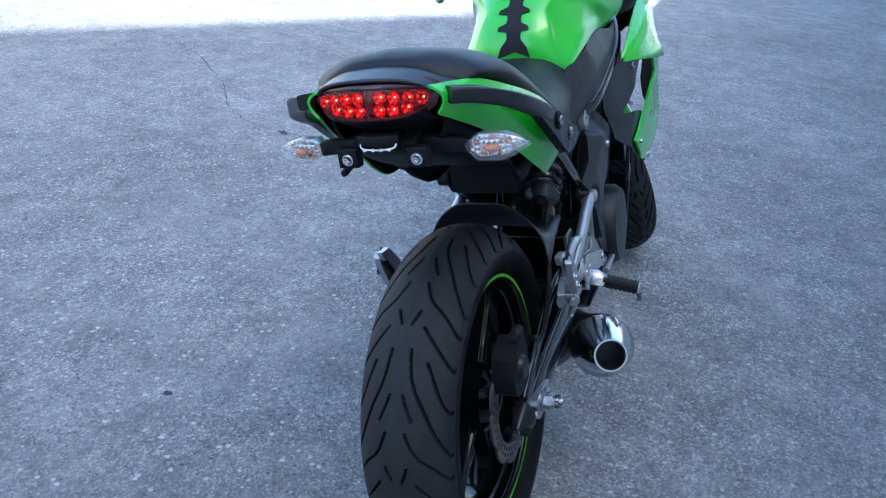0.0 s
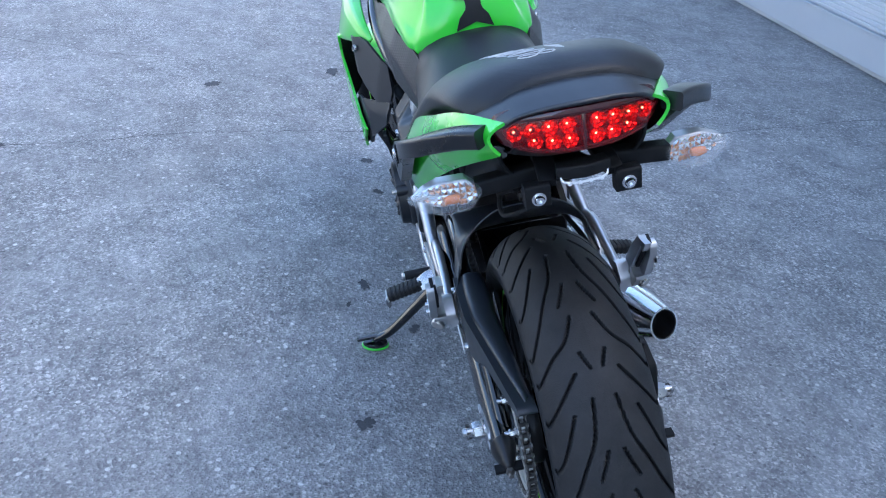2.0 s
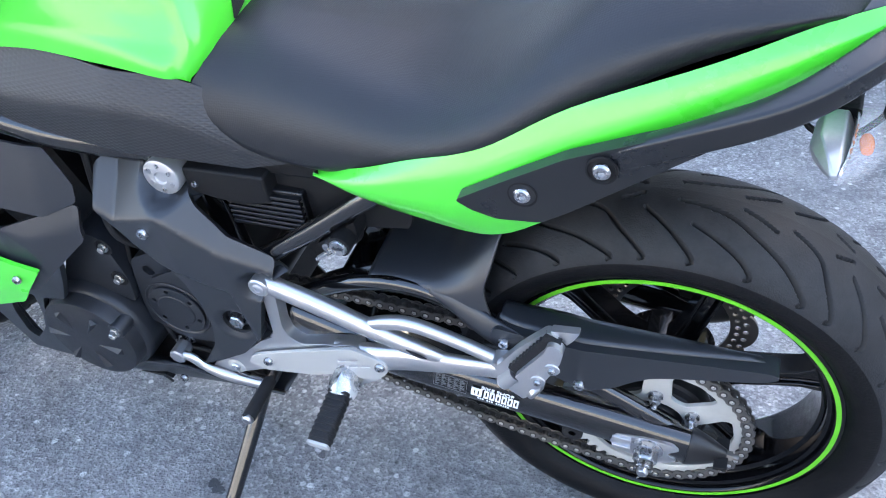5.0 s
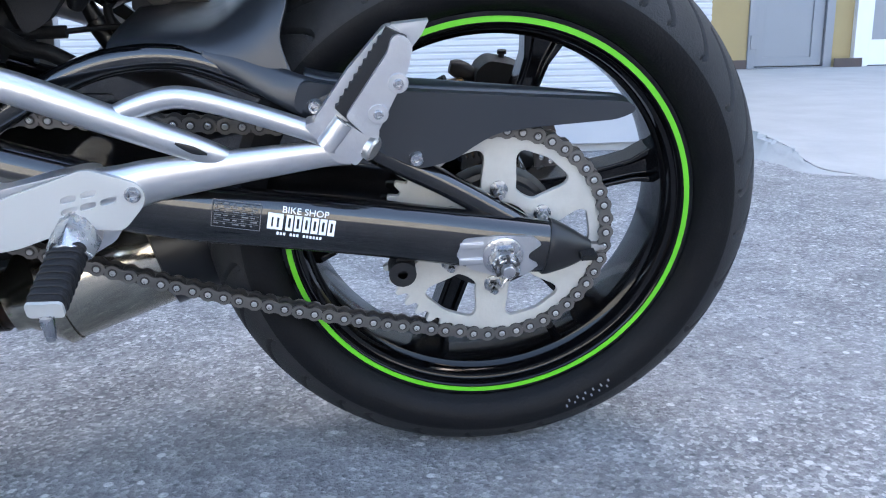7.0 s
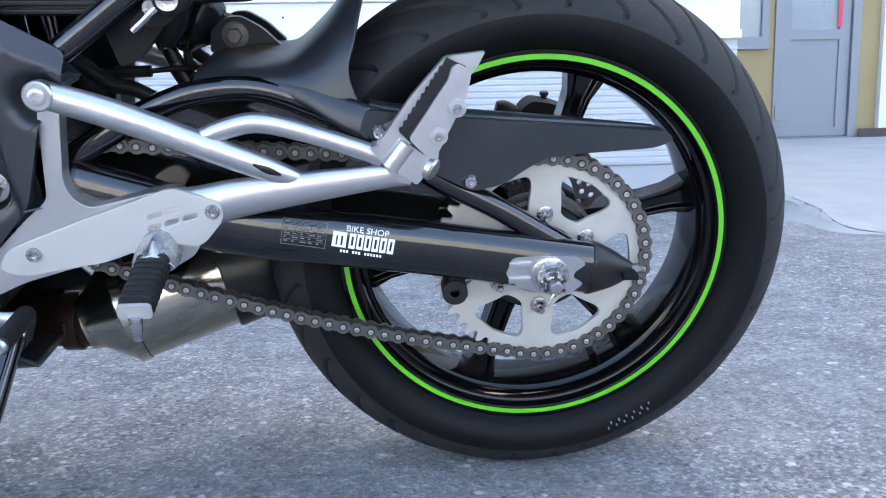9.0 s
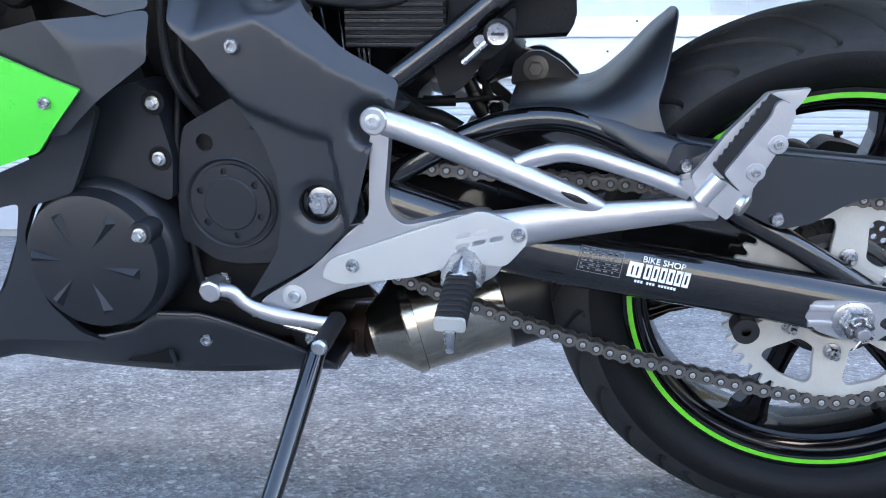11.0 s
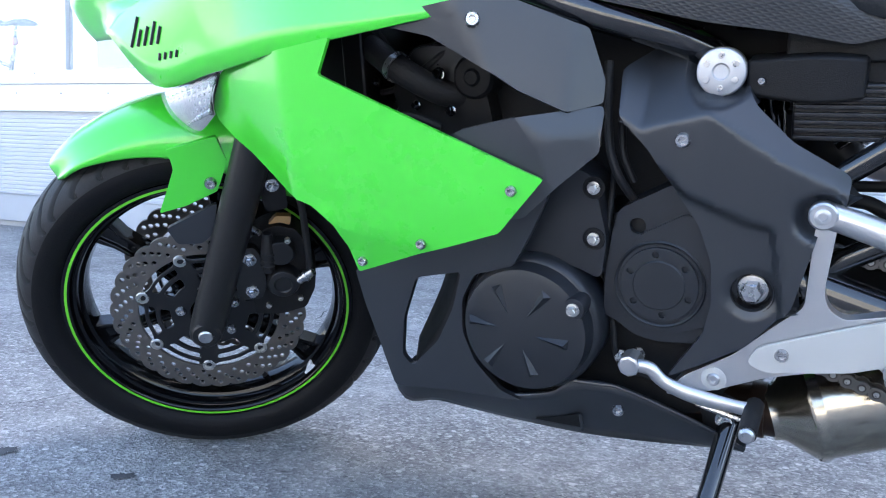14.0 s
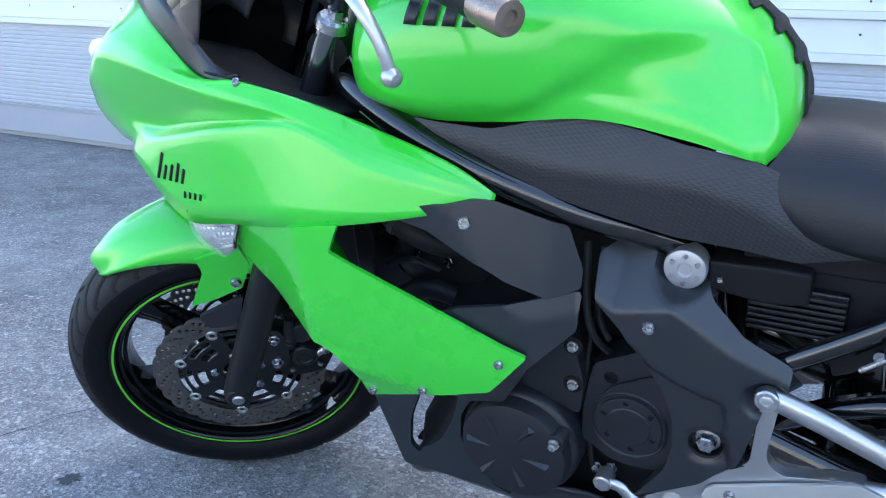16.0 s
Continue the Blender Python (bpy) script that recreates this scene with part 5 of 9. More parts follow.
# -- frame --
FRAME = part("frame", tube([(1.10, 0.055, 0.86), (1.00, 0.130, 0.818), (0.87, 0.163, 0.768), (0.727, 0.153, 0.716), (0.64, 0.127, 0.686), (0.59, 0.095, 0.655), (0.57, 0.085, 0.62), (0.545, 0.09, 0.44)], [0.020, 0.020, 0.018, 0.0175, 0.0175, 0.0175, 0.0175, 0.0175], 18, 6), GLOSS, BIKE, "gloss black steel tube frame")
part("right_main_tube", tube([(1.10, -0.055, 0.86), (1.00, -0.125, 0.812), (0.87, -0.158, 0.757), (0.727, -0.152, 0.706), (0.63, -0.140, 0.676), (0.57, -0.105, 0.64), (0.545, -0.09, 0.44)], 0.0175, 16, 6), GLOSS, FRAME)
for s in (1, -1):
    part("seat_rail", tube([(0.485, s * 0.128, 0.535), (0.40, s * 0.130, 0.598), (0.31, s * 0.128, 0.668), (0.22, s * 0.12, 0.72)], 0.0125, 14, 4), GLOSS, FRAME, "black rear frame tube")
    part("upper_rail", tube([(0.58, s * 0.09, 0.70), (0.40, s * 0.085, 0.70), (0.20, s * 0.085, 0.74), (-0.08, s * 0.08, 0.83)], 0.0125, 12, 4), GLOSS, FRAME)
part("head_stock", tube([PIVOT + HEAD * 0.46, PIVOT + HEAD * 0.66], 0.036, 20, 1), GLOSS, FRAME)
part("pivot_tube", tube([(0.545, -0.14, 0.422), (0.545, 0.14, 0.422)], 0.024, 20, 1), SATIN, FRAME)
part("key_bracket", both(plate([(0.405, 0.572), (0.345, 0.622), (0.345, 0.590), (0.372, 0.568)], 0.10, 0.130, r=0.008)), PLASTIC_DARK, FRAME, bevel=0.003)
part("lock_sleeve", spin([(0.0112, -0.030), (0.0150, -0.030), (0.0140, 0.004), (0.0112, 0.005)], axis((0.361, 0.145, 0.596), (0, 1, 0)), 24, closed=True), PLASTIC_DARK, FRAME, "black sleeve round the lock")
lock = part("seat_lock", spin([(0, -0.004), (0.011, -0.004), (0.011, 0.006), (0.010, 0.008), (0.0085, 0.0075), (0.0, 0.0075)], axis((0.361, 0.145, 0.596), (0, 1, 0)), 28), ZINC, FRAME, "steel seat lock barrel")
part("key_slot", block((0.355, 0.1527, 0.595), (0.367, 0.1535, 0.5975)), BLACK_INK, lock)
part("lock_lever", both(tube([(0.395, 0.147, 0.568), (0.372, 0.147, 0.588)], 0.0032, 8, 1), spin([(0, 0), (0.0068, 0), (0.0068, 0.006), (0, 0.006)], axis((0.378, 0.14, 0.588), (0, 1, 0)), 16)), ZINC, FRAME, "small steel hook beside the lock")

part("lock_plate", plate([(0.432, 0.566), (0.420, 0.528), (0.400, 0.538), (0.372, 0.572), (0.352, 0.600), (0.372, 0.606)], 0.088, 0.110, r=0.006), PLASTIC_DARK, FRAME, "black plate that carries the seat lock", bevel=0.003)
part("lock_tail", tube([(0.366, 0.105, 0.590), (0.372, 0.095, 0.566), (0.380, 0.088, 0.548)], [0.016, 0.013, 0.007], 14, 3), PLASTIC_DARK, FRAME, "black rear end of the seat lock")
part("hose_connector", both(tube([(0.490, -0.02, 0.5025), (0.455, -0.02, 0.5025)], 0.0042, 10, 2), tube([(0.462, -0.02, 0.5025), (0.424, -0.02, 0.5035)], 0.0066, 12, 2), tube([(0.426, -0.02, 0.5035), (0.395, -0.04, 0.5035), (0.372, -0.055, 0.502)], 0.0030, 10, 3)), RUBBER, FRAME, "black cable with a thicker connector")
part("lower_cable", tube([(0.50, 0.0, 0.520), (0.464, 0.0, 0.4935), (0.44, 0.0, 0.4875), (0.416, 0.0, 0.474)], 0.0085, 12, 4), RUBBER, FRAME, "thick black hose beside the swing arm")
CYL = part("rear_master_cylinder", both(tube([(0.424, -0.075, 0.545), (0.4125, -0.075, 0.518), (0.4035, -0.075, 0.497)], [0.0085, 0.0085, 0.0100], 14, 2), tube([(0.408, -0.075, 0.505), (0.392, -0.072, 0.478)], 0.0115, 14, 1)), SATIN, BIKE, "dark rear brake cylinder", bevel=0.001)
part("cylinder_collar", spin([(0.0090, -0.006), (0.0112, -0.006), (0.0112, 0.006), (0.0090, 0.006)], axis((0.4165, -0.075, 0.5275), (0.40, 0, 0.92)), 18, closed=True), ZINC, CYL)
bolt(CYL, (0.380, -0.060, 0.490), (0, 1, 0), 0.0075, 0.010, DARK_CHROME, "hex", "banjo_bolt")
part("banjo_hose", tube([(0.380, -0.064, 0.490), (0.392, -0.068, 0.512), (0.386, -0.075, 0.535), (0.36, -0.09, 0.552)], [0.008, 0.005, 0.005, 0.005], 10, 5), RUBBER, CYL, "black brake hose")
part("right_plate", plate([(0.415, 0.522), (0.352, 0.478), (0.346, 0.486), (0.400, 0.532)], -0.106, -0.100, r=0.003), SATIN, FRAME, "black plate on the far side", bevel=0.001)


# -- shock absorber, right of the middle --
def coil(p0, p1, r, wire, turns):
    p0, p1 = Vector(p0), Vector(p1)
    d = (p1 - p0)
    u = d.normalized().orthogonal().normalized()
    v = d.normalized().cross(u)
    n = turns * 16
    return tube([p0 + d * (k / n) + r * (math.cos(k * 2 * math.pi / 16) * u + math.sin(k * 2 * math.pi / 16) * v) for k in range(n + 1)], wire, 8, 1, up=tuple(d.normalized()))


SHOCK = part("shock_absorber", tube([(0.333, -0.072, 0.538), (0.53, -0.072, 0.620)], 0.017, 16, 1), SATIN, BIKE, "black offset rear shock absorber")
part("spring", coil((0.392, -0.072, 0.5625), (0.53, -0.072, 0.620), 0.0345, 0.0078, 5), SPRING_BLACK, SHOCK, "black coil spring")
part("spring_cup", spin([(0.014, -0.030), (0.022, -0.028), (0.030, -0.018), (0.0385, -0.010), (0.0400, -0.006), (0.0385, -0.002), (0.0360, 0.000), (0.0395, 0.003), (0.0400, 0.007), (0.0385, 0.010), (0.014, 0.012)], axis((0.379, -0.072, 0.557), (0.923, 0, 0.384)), 36), SPRING_BLACK, SHOCK, "ribbed black spring seat")
bolt(SHOCK, (0.3316, -0.096, 0.5330), (0, -1, 0), 0.0100, 0.012, CHAIN, "hex", "shock_nut")
for y0 in (-0.042, -0.102):
    part("shock_mount", plate([(0.360, 0.521), (0.357, 0.547), (0.340, 0.560), (0.324, 0.561), (0.301, 0.548), (0.278, 0.526)], y0, y0 + 0.012, r=0.006), SATIN, SHOCK, "black shock clevis plate", bevel=0.003)
part("shock_washer", spin([(0.0, -0.005), (0.0145, -0.005), (0.0145, 0.0), (0.010, 0.001), (0, 0.001)], axis((0.331, -0.026, 0.541), (0, 1, 0)), 28), CHAIN, SHOCK, "dull steel washer")
part("brake_line", tube([(0.36, -0.080, 0.530), (0.318, -0.086, 0.519), (0.27, -0.100, 0.505), (0.232, -0.114, 0.484), (0.15, -0.128, 0.44), (0.06, -0.135, 0.41), (0.03, -0.125, 0.42)], 0.0048, 10, 6), RUBBER, SHOCK, "black rear brake hose")
bolt(SHOCK, (0.331, -0.0255, 0.541), (0, 1, 0), 0.0090, 0.009, CHAIN, "hex", "shock_bolt")

# -- under the seat --
def narrowed(bm, share):
    for v in bm.verts:
        if v.co.y < 0:
            v.co.y *= share
    return bm


part("tool_box", narrowed(loft([
    [(0.465, 0.0, 0.705), (0.465, 0.085, 0.70), (0.465, 0.10, 0.66), (0.455, 0.10, 0.60), (0.45, 0.09, 0.588), (0.45, 0.0, 0.588)],
    [(0.38, 0.0, 0.71), (0.38, 0.09, 0.705), (0.38, 0.104, 0.66), (0.38, 0.104, 0.60), (0.38, 0.095, 0.586), (0.38, 0.0, 0.586)],
    [(0.30, 0.0, 0.72), (0.30, 0.09, 0.71), (0.295, 0.10, 0.66), (0.287, 0.10, 0.612), (0.297, 0.09, 0.588), (0.297, 0.0, 0.588)]], 3, 3, cap=True, mirror=True), 0.45), PLASTIC_DARK, BIKE, "black plastic box under the seat")
INNER = part("inner_fender", loft([
    [(0.30, 0.0, 0.70), (0.30, 0.07, 0.70), (0.30, 0.088, 0.692), (0.30, 0.092, 0.672), (0.30, 0.080, 0.662)],
    [(0.16, 0.0, 0.70), (0.16, 0.07, 0.70), (0.16, 0.095, 0.69), (0.16, 0.10, 0.665), (0.16, 0.085, 0.66)],
    [(0.02, 0.0, 0.745), (0.02, 0.07, 0.745), (0.02, 0.10, 0.75), (0.02, 0.105, 0.77), (0.02, 0.10, 0.79)],
    [(-0.10, 0.0, 0.795), (-0.10, 0.06, 0.797), (-0.10, 0.082, 0.81), (-0.10, 0.092, 0.835), (-0.10, 0.09, 0.85)],
    [(-0.135, 0.0, 0.818), (-0.135, 0.045, 0.821), (-0.137, 0.07, 0.831), (-0.140, 0.082, 0.846), (-0.142, 0.085, 0.862)]], 4, 4, mirror=True), PLASTIC_DARK, BIKE, "black rear inner fender", solid=0.004)
# number plate bracket without a plate
for s in (1, -1):
    br = part("plate_bracket", both(plate([(-0.178, 0.800), (-0.178, 0.829), (-0.160, 0.829), (-0.160, 0.800)], s * 0.054 - 0.015, s * 0.054 + 0.015, r=0.004), beam([(-0.169, s * 0.040, 0.826), (-0.150, s * 0.036, 0.834), (-0.115, s * 0.034, 0.838)], [(0.010, 0.006), (0.012, 0.006), (0.012, 0.006)], (0, 0, 1), 2)), PLASTIC_DARK, INNER, "black plate bracket with a bolt", bevel=0.003)
    part("bolt_washer", spin([(0.0086, 0), (0.0086, 0.0016), (0.0, 0.0016)], axis((-0.178, s * 0.0535, 0.8130), (-1, 0, 0)), 24), CHROME, br)
    bolt(br, (-0.1795, s * 0.0535, 0.8130), (-1, 0, 0), 0.0074, 0.006, CHROME)
part("plate_bar", beam([(-0.150, -0.045, 0.826), (-0.150, 0.0, 0.824), (-0.150, 0.045, 0.826)], [(0.006, 0.006), (0.006, 0.007), (0.006, 0.006)], (0, 0, 1), 4), PLASTIC_DARK, INNER, "black plate carrier bar")
lamp = part("plate_lamp", beam([(-0.172, -0.030, 0.842), (-0.176, 0.0, 0.841), (-0.172, 0.030, 0.842)], [(0.010, 0.007), (0.012, 0.008), (0.010, 0.007)], (0, 0, 1), 3), PLASTIC_DARK, INNER, "black number plate lamp")
part("lamp_lens", beam([(-0.181, -0.0275, 0.838), (-0.186, -0.024, 0.8315), (-0.188, 0.0, 0.8295), (-0.186, 0.024, 0.8315), (-0.181, 0.0275, 0.838)], [(0.0009, 0.0012)] * 5, (0, 0, 1), 4), REFLECTOR, lamp, "clear lower rim of the plate lamp")
for k in range(4):
    part("lamp_prism", spin([(0, -0.003), (0.0024, -0.0015), (0.0026, 0.0008), (0.0, 0.003)], axis((-0.1885, -0.0185 + 0.0125 * k, 0.8295), (0, 0.2, -1)), 10), REFLECTOR, lamp, "bright glass prism")
part("plate_wire", tube([(-0.12, 0.07, 0.80), (-0.10, 0.085, 0.785), (-0.13, 0.09, 0.775), (-0.16, 0.075, 0.79), (-0.165, 0.055, 0.80)], 0.003, 8, 5), PLASTIC_DARK, INNER)

for s in (1, -1):
    part("seat_base", block((0.30, s * 0.085, 0.655), (0.53, s * 0.108, 0.735)), PLASTIC_DARK, BIKE, "black plastic base under the seat", bevel=0.004)

# -- rear turn signals --
for s in (1, -1):
    sig = part("rear_turn_signal", beam([(-0.128, s * 0.040, 0.823), (-0.128, s * 0.080, 0.8205), (-0.126, s * 0.118, 0.8165)], [(0.012, 0.0125), (0.0115, 0.0105), (0.0115, 0.0105)], (0, 0, 1), 3), PLASTIC_DARK, BIKE, "turn signal with a clear lens and amber bulb")

    def ring(x0, x1, y, z0, z1, s=s):
        zm = (z0 + z1) / 2
        z0, z1 = zm + (z0 - zm) * 0.84, zm + (z1 - zm) * 0.84
        y = 0.113 + (y - 0.100) * 0.835
        return [(x0, s * y, zm), (x0 + (x1 - x0) * 0.25, s * y, z1), (x0 + (x1 - x0) * 0.8, s * y, z1), (x1, s * y, zm), (x0 + (x1 - x0) * 0.8, s * y, z0), (x0 + (x1 - x0) * 0.25, s * y, z0), (x0, s * y, zm)]

    def patch(u, v, s=s):
        """A point of the reflector: u from the stem out, v up."""
        half = bent(u, [(0.0, 0.006), (0.16, 0.0155), (0.62, 0.0145), (1.0, 0.0015)])
        return (-0.134 + 0.012 * u * u, s * (0.116 + 0.080 * u), 0.8155 + 0.001 * u + half * (2 * v - 1))

    part("housing", loft([ring(-0.132, -0.116, 0.106, 0.809, 0.825), ring(-0.133, -0.104, 0.120, 0.801, 0.834), ring(-0.131, -0.100, 0.158, 0.799, 0.833), ring(-0.128, -0.108, 0.182, 0.805, 0.827), ring(-0.124, -0.116, 0.198, 0.811, 0.817)], 1, 1, cap=True), SIGNAL_BACK, sig, "grey back shell", bevel=0.002)
    refl = prisms(patch, 11, 4, (-1, 0, 0.1), 0.0018)
    # some facets near the bulb are coloured amber as its painted reflection
    rng = random.Random(7)
    for f in refl.faces:
        c = f.calc_center_median()
        if rng.random() < 0.50 * math.exp(-((abs(c.y) - 0.142) / 0.024) ** 2):
            f.material_index = 1
    rf = part("reflector", refl, MIRROR_FACET, sig, "bright faceted reflector with the bulb's amber reflection painted on", angle=5)
    rf.data.materials.append(AMBER_REFLECTION)
    part("lens", loft([ring(-0.146, -0.132, 0.100, 0.813, 0.823), ring(-0.156, -0.130, 0.120, 0.796, 0.839), ring(-0.155, -0.128, 0.158, 0.794, 0.838), ring(-0.146, -0.1255, 0.184, 0.801, 0.830), ring(-0.126, -0.1215, 0.205, 0.811, 0.819)], 1, 1, cap=True), CLEAR, sig, "clear ribbed signal lens", bevel=0.0012)
    part("bulb", spin([(0, -0.011), (0.004, -0.010), (0.0055, -0.005), (0.0055, 0.003), (0.0045, 0.008), (0, 0.009)], axis((-0.1425, s * 0.150, 0.8150), (0, 1, 0)), 16), ORANGE, sig, "amber bulb")

# -- tail light --
def leaf(u, v, grow=1.0):
    """A point of the tail lens: u across, v up, both -1 to 1."""
    top = 0.924 - 0.008 * u * u
    low = 0.873 + 0.016 * u ** 4
    h = math.sqrt(max(0.0, 1 - abs(u) ** 12))
    mid, half = (top + low) / 2, (top - low) / 2 * h
    return (-0.200 + 0.023 * u * u + 0.006 * (v + 1) * 0.6 + 0.004 * v * v, 0.0885 * u * grow, mid + half * v * grow)


def lens_grid(grow, push, nu=28, nv=8):
    bm = bmesh.new()
    g = [[bm.verts.new(Vector(leaf(-1 + 2 * i / nu, -1 + 2 * j / nv, grow)) + Vector((push, 0, 0))) for j in range(nv + 1)] for i in range(nu + 1)]
    for a, b in zip(g, g[1:]):
        for k in range(nv):
            bm.faces.new((a[k], a[k + 1], b[k + 1], b[k]))
    bmesh.ops.remove_doubles(bm, verts=bm.verts, dist=1e-5)
    return bm


LED_CUP = material("red_led_cup", (0.62, 0.006, 0.010), 0.18, 0.75, 0.3, 200)
RED_GLASS = glass_material("red_tail_glass", (0.42, 0.006, 0.010), 0.05, 0.30)
TAIL = part("tail_light", lens_grid(1.11, 0.014), SMOKE_RED, BIKE, "red LED tail light, switched on")
part("lens", lens_grid(1.0, 0.0), RED_GLASS, TAIL, "glossy red lens")
for s in (1, -1):
    for u, v in ((0.19, 0.16), (0.41, 0.13), (0.63, 0.05), (0.83, -0.12), (0.17, -0.52), (0.38, -0.54), (0.60, -0.50)):
        p = Vector(leaf(s * u, v))
        cup = part("led_cup", spin([(0.0098, 0.0), (0.0094, 0.001), (0.0075, -0.003), (0.0040, -0.0065), (0.0, -0.0075)], axis(p + Vector((0.006, 0, 0)), (-1, 0, 0.1)), 9), LED_CUP, TAIL, "faceted red LED cup", angle=10)
        part("led", spin([(0, 0.0011), (0.0009, 0.0008), (0.0013, 0.0), (0.0, -0.001)], axis(p + Vector((0.0105, 0, 0)), (-1, 0, 0.1)), 12), LED, cup, "lit red LED")
part("lens_brow", sheet([Vector(leaf(-0.93 + 0.186 * k, 0.62)) + Vector((-0.0012, 0, 0)) for k in range(11)], [Vector(leaf(-0.93 + 0.186 * k, 0.97)) + Vector((-0.0012, 0, 0)) for k in range(11)], 0.001, 3, 4, (-1, 0, 0.3)), SMOKE_RED, TAIL, "dark maroon upper strip of the lens", solid=0.001)
part("tail_under_panel", loft([
    [(-0.193, 0.0, 0.876), (-0.189, 0.04, 0.878), (-0.178, 0.075, 0.885)],
    [(-0.165, 0.0, 0.860), (-0.163, 0.04, 0.861), (-0.156, 0.078, 0.869)],
    [(-0.120, 0.0, 0.842), (-0.120, 0.045, 0.843), (-0.118, 0.078, 0.855)]], 4, 4, mirror=True), PLASTIC_DARK, BIKE, "black panel below the tail light", solid=0.003)
part("divider", tube([Vector(leaf(0, -0.98)) + Vector((0.002, 0, 0)), Vector(leaf(0, 0)) + Vector((0.001, 0, 0)), Vector(leaf(0, 0.98)) + Vector((0.002, 0, 0))], 0.0025, 8, 3), SMOKE_RED, TAIL)
part("tail_cap", loft([
    [(-0.110, 0.0, 0.934), (-0.110, 0.05, 0.930), (-0.106, 0.090, 0.916), (-0.098, 0.118, 0.902)],
    [(-0.150, 0.0, 0.9345), (-0.150, 0.05, 0.9305), (-0.146, 0.082, 0.919), (-0.138, 0.102, 0.9065)],
    [(-0.196, 0.0, 0.929), (-0.191, 0.04, 0.9265), (-0.184, 0.070, 0.920), (-0.176, 0.086, 0.908)]], 5, 5, mirror=True), PLASTIC, BIKE, "dark grey cap between seat and tail light", solid=0.004)

# -- tail fairing --
for s in (1, -1):
    a = [(0.377, s * 0.122, 0.688), (0.314, s * 0.150, 0.719), (0.25, s * 0.161, 0.748), (0.173, s * 0.168, 0.778), (0.09, s * 0.160, 0.828), (-0.02, s * 0.146, 0.873), (-0.10, s * 0.122, 0.903), (-0.177, s * 0.084, 0.914)]
    b = [(0.377, s * 0.122, 0.684), (0.32, s * 0.148, 0.679), (0.245, s * 0.161, 0.673), (0.171, s * 0.168, 0.672), (0.115, s * 0.168, 0.700), (0.04, s * 0.156, 0.752), (-0.07, s * 0.132, 0.818), (-0.172, s * 0.092, 0.872)]
    if s < 0:
        b = [(x, y * (0.84 if x > 0.03 else 0.92), z) for x, y, z in b[:-1]] + b[-1:]
    tf = part("tail_fairing", sheet(a, b, 0.016, 6, 8, (0, s, 0.25)), GREEN, BIKE, "glossy lime green tail fairing", solid=0.004, bevel=0.0015, inner=PLASTIC_DARK)
    # grab rail
    bar = plate([(0.190, 0.741), (0.145, 0.768), (0.087, 0.801), (0.030, 0.8240), (-0.030, 0.8470), (-0.052, 0.8530), (-0.070, 0.8560), (-0.050, 0.8390), (-0.026, 0.8230), (0.030, 0.782), (0.084, 0.742), (0.109, 0.726), (0.151, 0.724), (0.174, 0.731)], 0.182, 0.197, r=0.005, lean_x=0.03, at=(0.09, 0.76))
    end = beam([(0.110, 0.1880, 0.7700), (0.060, 0.1885, 0.7960), (-0.010, 0.1885, 0.8300), (-0.060, 0.1840, 0.8520), (-0.094, 0.1730, 0.8680), (-0.122, 0.1540, 0.8820), (-0.147, 0.1300, 0.8925), (-0.168, 0.1085, 0.8975)], [(0.0040, 0.0090), (0.0065, 0.0105), (0.0095, 0.0115), (0.0115, 0.0117), (0.0130, 0.0115), (0.0135, 0.0113), (0.0135, 0.0112), (0.0132, 0.0110)], (0, 0, 1), 4, 0.4)
    rail = both(bar, end)
    gr = part("grab_rail", rail if s > 0 else flipped(rail), RAIL_BLACK, BIKE, "black grab rail with two bolts", bevel=0.006, segments=3, angle=50)
    for p in ((0.125, 0.201, 0.757), (0.055, 0.202, 0.796)):
        # flush ring, dark in colour to give the shade round a sunk bolt
        part("bolt_recess", spin([(0.0140, -0.002), (0.0140, 0.0004), (0.0125, 0.0006), (0.0115, -0.0008), (0, -0.001)], axis((p[0], s * (p[1] - 0.003), p[2]), (0, s, 0)), 24), PLASTIC_DARK, gr, "flush dark ring for the shade of a bolt recess")
        bolt(gr, (p[0], s * (p[1] - 0.0035), p[2]), (0, s, 0), 0.0095, 0.0045, ZINC)

